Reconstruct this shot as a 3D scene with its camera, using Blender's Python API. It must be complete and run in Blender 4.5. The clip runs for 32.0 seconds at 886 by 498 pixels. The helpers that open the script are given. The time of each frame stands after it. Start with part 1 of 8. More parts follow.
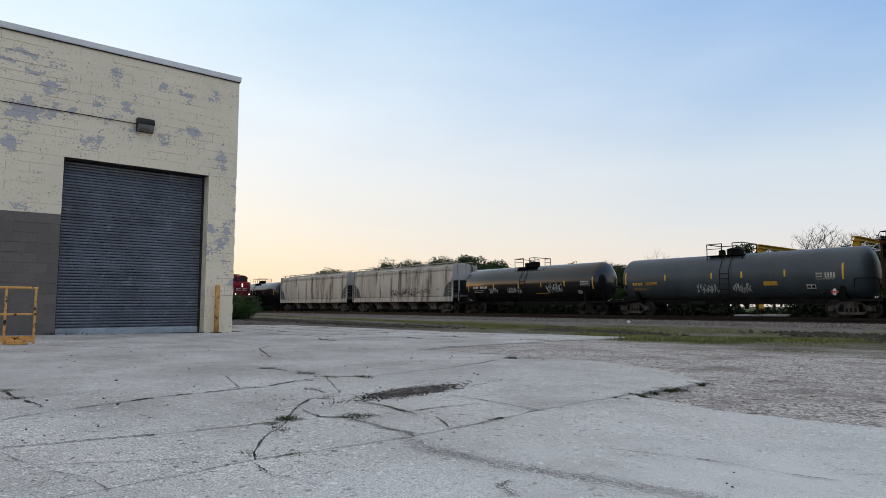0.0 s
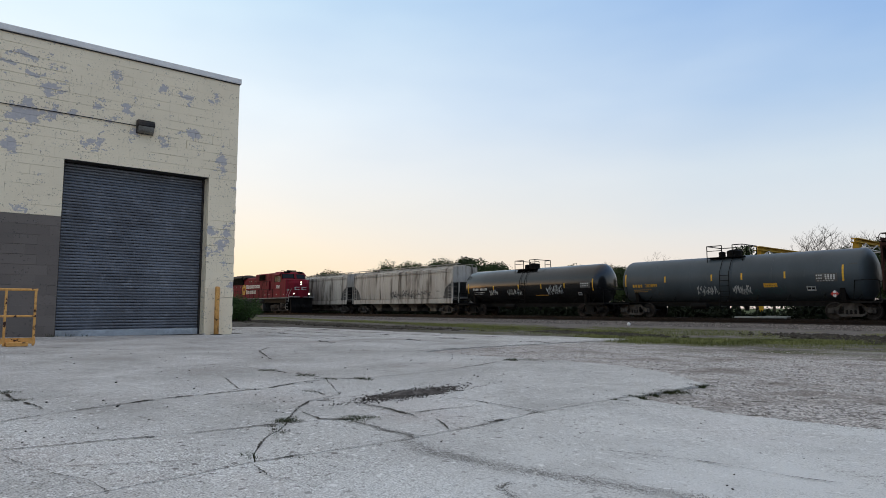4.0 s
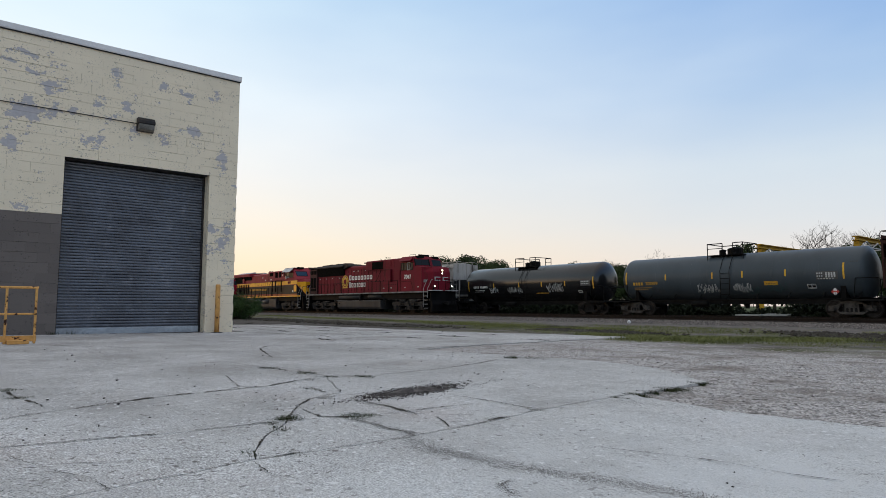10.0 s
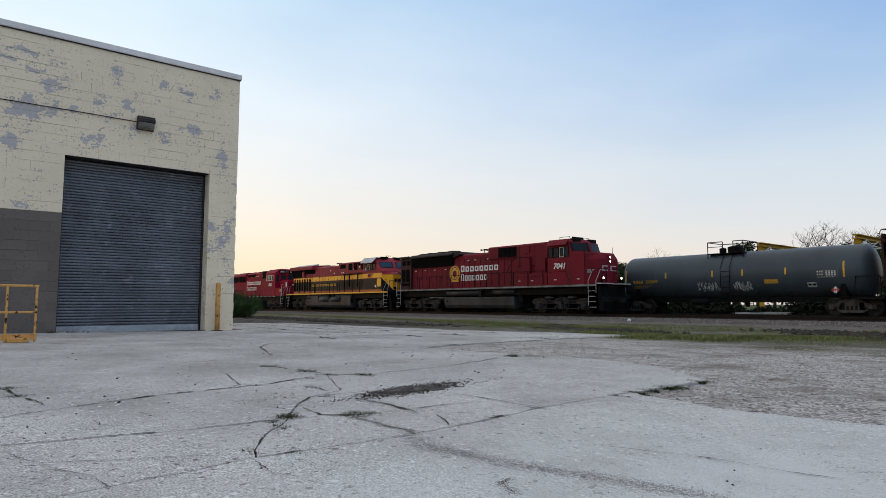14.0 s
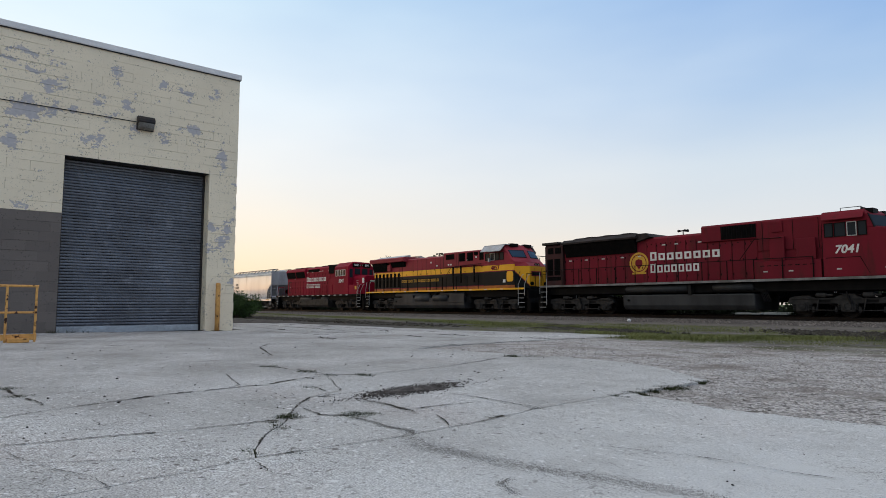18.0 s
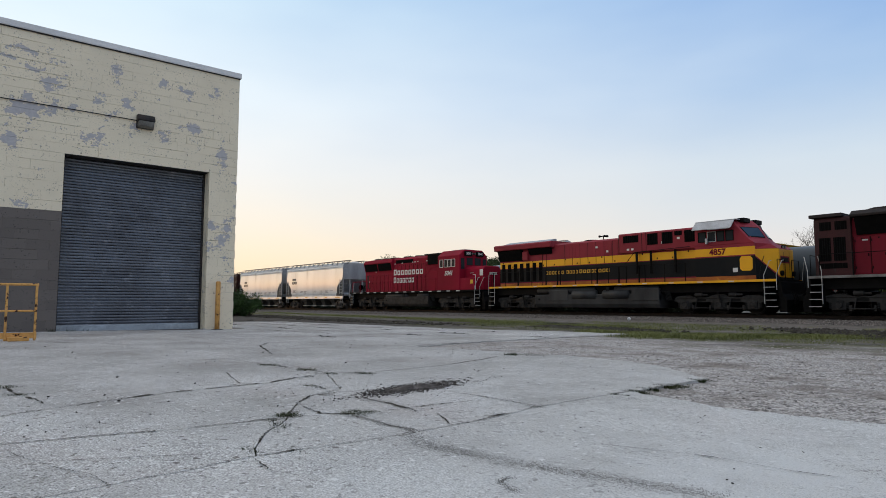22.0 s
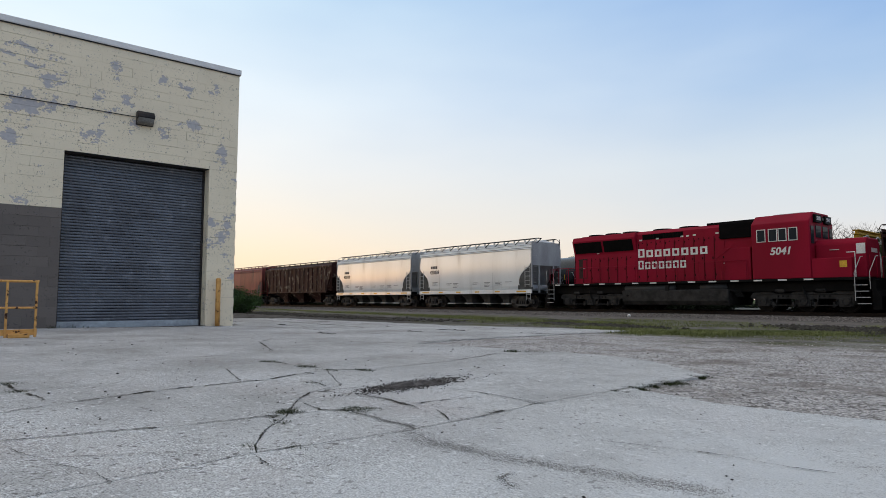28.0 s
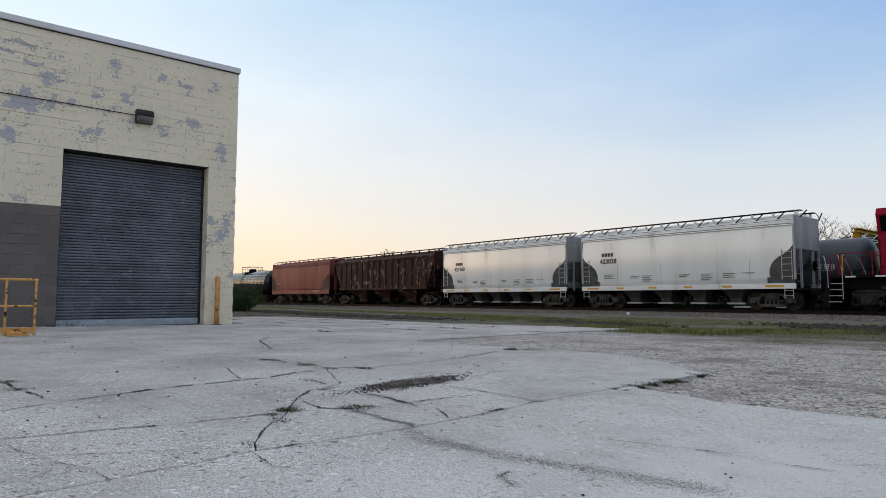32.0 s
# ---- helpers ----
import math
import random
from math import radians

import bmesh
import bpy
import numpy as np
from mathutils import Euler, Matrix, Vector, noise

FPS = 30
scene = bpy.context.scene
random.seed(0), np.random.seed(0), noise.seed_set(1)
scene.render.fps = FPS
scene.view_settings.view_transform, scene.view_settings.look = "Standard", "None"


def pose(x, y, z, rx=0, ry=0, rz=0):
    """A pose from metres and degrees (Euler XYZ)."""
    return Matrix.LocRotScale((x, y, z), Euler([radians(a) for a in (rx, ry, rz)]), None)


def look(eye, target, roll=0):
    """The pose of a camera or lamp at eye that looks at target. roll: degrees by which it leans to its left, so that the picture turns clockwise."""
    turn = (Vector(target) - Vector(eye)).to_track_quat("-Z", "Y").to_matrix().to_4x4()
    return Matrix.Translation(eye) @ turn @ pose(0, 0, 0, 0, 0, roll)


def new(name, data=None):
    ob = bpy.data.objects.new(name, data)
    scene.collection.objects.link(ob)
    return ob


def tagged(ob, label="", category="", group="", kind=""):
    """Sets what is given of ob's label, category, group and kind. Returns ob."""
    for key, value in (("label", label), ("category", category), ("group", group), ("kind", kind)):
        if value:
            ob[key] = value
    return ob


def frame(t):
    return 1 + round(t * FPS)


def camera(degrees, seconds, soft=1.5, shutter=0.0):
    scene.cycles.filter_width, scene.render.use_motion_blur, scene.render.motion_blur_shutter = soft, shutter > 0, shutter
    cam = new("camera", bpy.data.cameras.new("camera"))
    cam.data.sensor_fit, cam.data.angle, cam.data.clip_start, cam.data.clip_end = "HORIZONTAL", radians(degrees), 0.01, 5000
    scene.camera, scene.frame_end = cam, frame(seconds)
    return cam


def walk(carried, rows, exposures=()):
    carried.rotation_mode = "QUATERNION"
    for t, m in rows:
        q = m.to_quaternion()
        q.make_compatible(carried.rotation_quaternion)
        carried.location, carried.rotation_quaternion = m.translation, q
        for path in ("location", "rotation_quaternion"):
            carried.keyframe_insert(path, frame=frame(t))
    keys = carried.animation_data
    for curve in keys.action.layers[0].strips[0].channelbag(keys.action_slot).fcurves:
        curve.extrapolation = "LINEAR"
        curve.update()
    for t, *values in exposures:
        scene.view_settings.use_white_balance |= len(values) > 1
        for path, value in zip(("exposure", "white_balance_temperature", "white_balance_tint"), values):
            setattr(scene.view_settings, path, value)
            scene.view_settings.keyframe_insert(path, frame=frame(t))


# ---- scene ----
# ---- camera ----
EYE = Vector((0.0, 0.0, 0.55))


def aim(yaw, pitch):
    y, p = radians(yaw), radians(pitch)
    way = Vector((-math.cos(y) * math.cos(p), math.sin(y) * math.cos(p), math.sin(p)))
    return look(EYE, EYE + way)


YAW, PITCH = 39.60, 5.237
cam = camera(70.47, 32.0, 0.6)
# seconds, sag of the stand in hundredths of a degree, swing in hundredths of a degree
SWAY = [(0, 0, 0), (1, 9, 0), (2, 15, 0), (3, 22, 0), (4, 17, 0), (5.5, 9, 0), (7, 0, 0), (9, 0, -2), (10.5, -5, -5),
        (12, -14, -6), (14, -18, -6), (17, -16, -5), (20, -21, -5), (22, -30, -5), (24, -31, -5), (25.5, -43, -6),
        (27.5, -56, -6), (28.5, -62, -5), (30, -64, -4), (31, -66, -3), (32, -75, 0)]
walk(cam, [(t, aim(YAW + w / 100, PITCH + s / 100)) for t, s, w in SWAY], [(0.0, 0.0), (32.0, 0.0)])

# ---- light ----
SUN_AZ = 215.0   # degrees from +X towards +Y
world = bpy.data.worlds.new("world")
scene.world = world
world.use_nodes = True
_nt = world.node_tree
_bg = _nt.nodes["Background"]
_sky = _nt.nodes.new("ShaderNodeTexSky")
_sky.sky_type = "NISHITA"
_sky.sun_disc = False
_sky.sun_elevation = radians(3.0)
_sky.sun_rotation = radians(90 - SUN_AZ)
_sky.air_density, _sky.dust_density, _sky.ozone_density = 1.0, 1.5, 1.5
_nt.links.new(_sky.outputs[0], _bg.inputs[0])
_bg.inputs[1].default_value = 0.08
# evening haze that scatters evenly: peach at the skyline, pale blue above
_co = _nt.nodes.new("ShaderNodeTexCoord")
_sx = _nt.nodes.new("ShaderNodeSeparateXYZ")
_nt.links.new(_co.outputs["Generated"], _sx.inputs[0])
_dt = _nt.nodes.new("ShaderNodeVectorMath")
_dt.operation = "DOT_PRODUCT"
_dt.inputs[1].default_value = (math.cos(radians(SUN_AZ)), math.sin(radians(SUN_AZ)), 0.0)
_nt.links.new(_co.outputs["Generated"], _dt.inputs[0])
_mr = _nt.nodes.new("ShaderNodeMapRange")
_mr.interpolation_type = "SMOOTHSTEP"
_mr.inputs["From Min"].default_value, _mr.inputs["From Max"].default_value = -0.6, 0.9
_nt.links.new(_dt.outputs["Value"], _mr.inputs["Value"])
_mx = _nt.nodes.new("ShaderNodeMix")
_mx.data_type = "RGBA"
_cm = _nt.nodes.new("ShaderNodeMapping")
_cm.inputs["Scale"].default_value = (1.6, 1.6, 5.0)
_nt.links.new(_co.outputs["Generated"], _cm.inputs[0])
_cn = _nt.nodes.new("ShaderNodeTexNoise")
_cn.inputs["Scale"].default_value, _cn.inputs["Detail"].default_value = 2.2, 3.0
_nt.links.new(_cm.outputs[0], _cn.inputs["Vector"])
_ca = _nt.nodes.new("ShaderNodeMath")
_ca.operation, _ca.inputs[1].default_value = "MULTIPLY_ADD", 0.34
_nt.links.new(_cn.outputs["Fac"], _ca.inputs[0])
_cb = _nt.nodes.new("ShaderNodeMath")
_cb.operation, _cb.inputs[1].default_value, _cb.use_clamp = "SUBTRACT", 0.17, True
_nt.links.new(_mr.outputs[0], _ca.inputs[2])
_nt.links.new(_ca.outputs[0], _cb.inputs[0])
_nt.links.new(_cb.outputs[0], _mx.inputs[0])
AWAY = [(0.0, (0.73, 0.66, 0.67)), (0.06, (0.72, 0.68, 0.71)), (0.12, (0.64, 0.67, 0.74)), (0.20, (0.54, 0.63, 0.74)), (0.30, (0.33, 0.48, 0.72)), (0.45, (0.215, 0.38, 0.71)), (1.0, (0.93, 0.87, 0.82))]
NEAR = [(0.0, (0.95, 0.72, 0.51)), (0.06, (0.93, 0.75, 0.56)), (0.12, (0.91, 0.79, 0.67)), (0.20, (0.88, 0.84, 0.81)), (0.30, (0.83, 0.88, 0.91)), (0.45, (0.65, 0.81, 0.91)), (1.0, (0.90, 0.84, 0.79))]
for _k, _tones in ((6, AWAY), (7, NEAR)):
    _rp = _nt.nodes.new("ShaderNodeValToRGB")
    _nt.links.new(_sx.outputs["Z"], _rp.inputs[0])
    while len(_rp.color_ramp.elements) < len(_tones):
        _rp.color_ramp.elements.new(0.5)
    for _e, (_z, _c) in zip(_rp.color_ramp.elements, _tones):
        _e.position, _e.color = _z, (*_c, 1)
    _nt.links.new(_rp.outputs[0], _mx.inputs[_k])
_hz = _nt.nodes.new("ShaderNodeBackground")
_nt.links.new(_mx.outputs[2], _hz.inputs[0])
_ad = _nt.nodes.new("ShaderNodeAddShader")
_nt.links.new(_bg.outputs[0], _ad.inputs[0])
_nt.links.new(_hz.outputs[0], _ad.inputs[1])
_nt.links.new(_ad.outputs[0], _nt.nodes["World Output"].inputs[0])
sun = new("sun", bpy.data.lights.new("sun", "SUN"))
sun.data.energy, sun.data.angle, sun.data.color = 0.05, radians(25), (1.0, 0.86, 0.72)
_d = Vector((math.cos(radians(SUN_AZ)) * math.cos(radians(5)), math.sin(radians(SUN_AZ)) * math.cos(radians(5)), math.sin(radians(5))))
sun.matrix_world = look(_d * 50, (0, 0, 0))


# ---- materials ----
def nodes_of(name):
    m = bpy.data.materials.new(name)
    m.use_nodes = True
    nt = m.node_tree
    return m, nt, nt.nodes["Principled BSDF"], (lambda k: nt.nodes.new("ShaderNode" + k)), nt.links.new


def noise_of(N, L, vec, scale, detail=4.0, rough=0.55):
    n = N("TexNoise")
    n.inputs["Scale"].default_value, n.inputs["Detail"].default_value, n.inputs["Roughness"].default_value = scale, detail, rough
    L(vec, n.inputs["Vector"])
    return n.outputs["Fac"]


def ramp_of(N, L, fac, a, b):
    r = N("MapRange")
    r.inputs["From Min"].default_value, r.inputs["From Max"].default_value = a, b
    L(fac, r.inputs["Value"])
    return r.outputs["Result"]


def mix_of(N, L, fac, a, b):
    m = N("Mix")
    m.data_type = "RGBA"
    for sock, v in ((m.inputs[6], a), (m.inputs[7], b)):
        if isinstance(v, tuple):
            sock.default_value = (*v, 1)
        else:
            L(v, sock)
    if isinstance(fac, float):
        m.inputs[0].default_value = fac
    else:
        L(fac, m.inputs[0])
    return m.outputs[2]


def mat(name, c1, c2=None, c3=None, scale=1.5, fine=25.0, rough=0.7, metal=0.0, bump=0.15, lo=0.4, hi=0.65, lo3=0.58, hi3=0.68,
        fix=False, streak=1.0, scale3=None, vary=0.0, coat=0.0, spec=0.12, grain=0.3, rvar=0.12, island=0.0):
    """Two-scale surface: c1 with worn areas of c2, and spots of c3; streak below 1 draws the stains out downwards."""
    m, nt, p, N, L = nodes_of(name)
    c2 = c2 or tuple(v * 0.75 for v in c1)
    if fix:
        vec = N("NewGeometry").outputs["Position"]
    else:
        vec = N("TexCoord").outputs["Object"]
    sv = vec
    if streak != 1.0:
        mp = N("Mapping")
        mp.inputs["Scale"].default_value = (1, 1, streak)
        L(vec, mp.inputs["Vector"])
        sv = mp.outputs[0]
    big = ramp_of(N, L, noise_of(N, L, sv, scale, 5), lo, hi)
    col = mix_of(N, L, big, c1, c2)
    small = noise_of(N, L, vec, fine, 3)
    if c3:
        col = mix_of(N, L, ramp_of(N, L, noise_of(N, L, sv, scale3 or scale * 3.1, 6, 0.65), lo3, hi3), col, c3)
    dark = N("Mix")
    dark.data_type, dark.blend_type = "RGBA", "MULTIPLY"
    dark.inputs[0].default_value = grain
    L(col, dark.inputs[6])
    g = N("CombineColor")
    gs = ramp_of(N, L, small, 0.25, 0.7)
    for i in range(3):
        L(gs, g.inputs[i])
    L(g.outputs[0], dark.inputs[7])
    out = dark.outputs[2]
    if vary:
        oi = N("ObjectInfo")
        hs = N("HueSaturation")
        mr = N("MapRange")
        mr.inputs["To Min"].default_value, mr.inputs["To Max"].default_value = 1 - vary, 1 + vary
        L(oi.outputs["Random"], mr.inputs["Value"])
        L(mr.outputs[0], hs.inputs["Value"])
        L(out, hs.inputs["Color"])
        out = hs.outputs[0]
    if island:
        hs = N("HueSaturation")
        mr = N("MapRange")
        mr.inputs["To Min"].default_value, mr.inputs["To Max"].default_value = 1 - island, 1 + island
        L(N("NewGeometry").outputs["Random Per Island"], mr.inputs["Value"])
        L(mr.outputs[0], hs.inputs["Value"])
        L(out, hs.inputs["Color"])
        out = hs.outputs[0]
    L(out, p.inputs["Base Color"])
    rr = N("MapRange")
    rr.inputs["To Min"].default_value, rr.inputs["To Max"].default_value = max(0.05, rough - rvar), min(1, rough + rvar)
    L(small, rr.inputs["Value"])
    L(rr.outputs[0], p.inputs["Roughness"])
    p.inputs["Metallic"].default_value = metal
    p.inputs["Coat Weight"].default_value = coat
    p.inputs["Specular IOR Level"].default_value = spec
    b = N("Bump")
    b.inputs["Strength"].default_value, b.inputs["Distance"].default_value = bump, 0.02
    L(small, b.inputs["Height"])
    L(b.outputs[0], p.inputs["Normal"])
    return m


def glow(name, c, power):
    m, nt, p, N, L = nodes_of(name)
    p.inputs["Base Color"].default_value = (*c, 1)
    p.inputs["Emission Color"].default_value = (*c, 1)
    p.inputs["Emission Strength"].default_value = power
    return m


def glass_mat(name, c=(0.02, 0.025, 0.03)):
    m, nt, p, N, L = nodes_of(name)
    p.inputs["Base Color"].default_value = (*c, 1)
    p.inputs["Roughness"].default_value = 0.08
    p.inputs["IOR"].default_value = 1.33
    p.inputs["Specular IOR Level"].default_value = 0.07
    return m


def wall_paint(name, paint, under, clusters, base, vary=0.0):
    """Painted masonry: the paint has flaked off in islands, thickest round the named places (y, z, radius, strength)."""
    m, nt, p, N, L = nodes_of(name)
    pos = N("NewGeometry").outputs["Position"]
    sq = N("Mapping")
    sq.inputs["Scale"].default_value = (1, 0.9, 1.35)
    L(pos, sq.inputs["Vector"])
    n1 = noise_of(N, L, sq.outputs[0], 4.2, 6, 0.6)
    n2 = noise_of(N, L, sq.outputs[0], 15.0, 5, 0.6)
    s = N("Math")
    s.operation = "MULTIPLY_ADD"
    L(n2, s.inputs[0])
    s.inputs[1].default_value = 0.5
    L(n1, s.inputs[2])
    total = s.outputs[0]
    for y, z, r, spread in clusters:
        d = N("VectorMath")
        d.operation = "DISTANCE"
        L(pos, d.inputs[0])
        d.inputs[1].default_value = (-15.0, y, z)
        mr = N("MapRange")
        mr.inputs["From Min"].default_value, mr.inputs["From Max"].default_value = 0.0, r
        mr.inputs["To Min"].default_value, mr.inputs["To Max"].default_value = spread, 0.0
        L(d.outputs["Value"], mr.inputs["Value"])
        a = N("Math")
        L(total, a.inputs[0])
        L(mr.outputs[0], a.inputs[1])
        total = a.outputs[0]
    peel = ramp_of(N, L, total, base, base + 0.012)
    rim = ramp_of(N, L, total, base - 0.02, base)
    grime = ramp_of(N, L, noise_of(N, L, pos, 0.9, 5), 0.35, 0.75)
    c = mix_of(N, L, grime, paint, tuple(v * 0.86 for v in paint))
    c = mix_of(N, L, ramp_of(N, L, noise_of(N, L, pos, 40, 3), 0.35, 0.8), c, tuple(v * 0.9 for v in paint))
    c = mix_of(N, L, rim, c, tuple(v * 0.8 for v in paint))
    # small dark flecks near flakes: chipped spots plus shadowed flake edges as colour
    fl = ramp_of(N, L, noise_of(N, L, pos, 21.0, 5, 0.7), 0.57, 0.60)
    fm = N("Math")
    fm.operation = "MULTIPLY"
    L(fl, fm.inputs[0])
    L(ramp_of(N, L, total, base - 0.22, base - 0.08), fm.inputs[1])
    c = mix_of(N, L, fm.outputs[0], c, tuple(v * 0.34 for v in paint))
    c = mix_of(N, L, peel, c, mix_of(N, L, n2, under, tuple(v * 0.6 for v in under)))
    if vary:
        hs = N("HueSaturation")
        mr = N("MapRange")
        mr.inputs["To Min"].default_value, mr.inputs["To Max"].default_value = 1 - vary, 1 + vary
        L(N("ObjectInfo").outputs["Random"], mr.inputs["Value"])
        L(mr.outputs[0], hs.inputs["Value"])
        L(c, hs.inputs["Color"])
        c = hs.outputs[0]
    L(c, p.inputs["Base Color"])
    p.inputs["Roughness"].default_value = 0.75
    hgt = N("Math")
    hgt.operation = "MULTIPLY_ADD"
    L(peel, hgt.inputs[0])
    hgt.inputs[1].default_value = -1.2
    L(noise_of(N, L, pos, 55, 4), hgt.inputs[2])
    b = N("Bump")
    b.inputs["Strength"].default_value, b.inputs["Distance"].default_value = 0.35, 0.006
    L(hgt.outputs[0], b.inputs["Height"])
    L(b.outputs[0], p.inputs["Normal"])
    return m


def ground_mat():
    """Gravel by the yard, rough grass, cinder and dirt towards the line; each patch follows the lie of the land."""
    m, nt, p, N, L = nodes_of("yard_ground")
    pos = N("NewGeometry").outputs["Position"]
    sep = N("SeparateXYZ")
    L(pos, sep.inputs[0])
    y = sep.outputs["Y"]
    wob = noise_of(N, L, pos, 0.35, 5)
    yy = N("Math")
    yy.operation = "MULTIPLY_ADD"
    L(wob, yy.inputs[0])
    yy.inputs[1].default_value = 9.0
    L(y, yy.inputs[2])
    yv = yy.outputs[0]
    tone = None
    for sc, wt in ((52, 0.55), (110, 0.45)):
        vor = N("TexVoronoi")
        vor.inputs["Scale"].default_value = sc
        L(pos, vor.inputs["Vector"])
        bw = N("RGBToBW")
        L(vor.outputs["Color"], bw.inputs[0])
        k = N("Math")
        k.operation = "MULTIPLY_ADD"
        L(bw.outputs[0], k.inputs[0])
        k.inputs[1].default_value = wt
        if tone is None:
            k.inputs[2].default_value = 0.0
        else:
            L(tone, k.inputs[2])
        tone = k.outputs[0]
    stone = mix_of(N, L, ramp_of(N, L, tone, 0.28, 0.72), (0.17, 0.154, 0.144), (0.70, 0.655, 0.62))
    stone = mix_of(N, L, ramp_of(N, L, noise_of(N, L, pos, 1.3, 7, 0.65), 0.48, 0.66), stone, (0.22, 0.19, 0.165))
    stone = mix_of(N, L, ramp_of(N, L, noise_of(N, L, pos, 9, 6, 0.7), 0.56, 0.64), stone, (0.14, 0.125, 0.11))
    dirt = mix_of(N, L, ramp_of(N, L, noise_of(N, L, pos, 2.2, 7), 0.4, 0.65), (0.10, 0.088, 0.077), (0.20, 0.178, 0.158))
    grass = mix_of(N, L, ramp_of(N, L, noise_of(N, L, pos, 5, 6), 0.35, 0.65), (0.085, 0.092, 0.04), (0.125, 0.11, 0.07))
    grass = mix_of(N, L, ramp_of(N, L, noise_of(N, L, pos, 0.5, 6, 0.65), 0.44, 0.54), grass, dirt)
    cinder = mix_of(N, L, ramp_of(N, L, noise_of(N, L, pos, 24, 5), 0.35, 0.7), (0.16, 0.142, 0.13), (0.055, 0.05, 0.046))
    c = mix_of(N, L, ramp_of(N, L, yv, 14.0, 16.5), stone, grass)
    c = mix_of(N, L, ramp_of(N, L, yv, 22.5, 25.0), c, dirt)
    bare = N("Math")
    bare.operation = "MULTIPLY"
    L(ramp_of(N, L, sep.outputs["X"], -13.0, -18.0), bare.inputs[0])
    L(ramp_of(N, L, yv, 22.6, 21.0), bare.inputs[1])
    c = mix_of(N, L, bare.outputs[0], c, mix_of(N, L, ramp_of(N, L, noise_of(N, L, pos, 3.5, 7, 0.65), 0.38, 0.66), (0.046, 0.040, 0.035), (0.125, 0.11, 0.095)))
    c = mix_of(N, L, ramp_of(N, L, y, 27.5, 29.5), c, cinder)
    # bed turns near-black about the near rail and stays dark past y 43
    c = mix_of(N, L, ramp_of(N, L, y, 32.2, 33.2), c, mix_of(N, L, ramp_of(N, L, noise_of(N, L, pos, 18, 5), 0.4, 0.7), (0.03, 0.027, 0.025), (0.055, 0.05, 0.046)))
    c = mix_of(N, L, ramp_of(N, L, y, 43.0, 46.0), c, (0.045, 0.042, 0.036))
    c = mix_of(N, L, ramp_of(N, L, y, 70.0, 80.0), c, (0.07, 0.085, 0.035))
    L(c, p.inputs["Base Color"])
    p.inputs["Roughness"].default_value = 0.95
    p.inputs["Specular IOR Level"].default_value = 0.08
    b = N("Bump")
    b.inputs["Strength"].default_value, b.inputs["Distance"].default_value = 0.7, 0.03
    L(noise_of(N, L, pos, 45, 5, 0.7), b.inputs["Height"])
    L(b.outputs[0], p.inputs["Normal"])
    return m


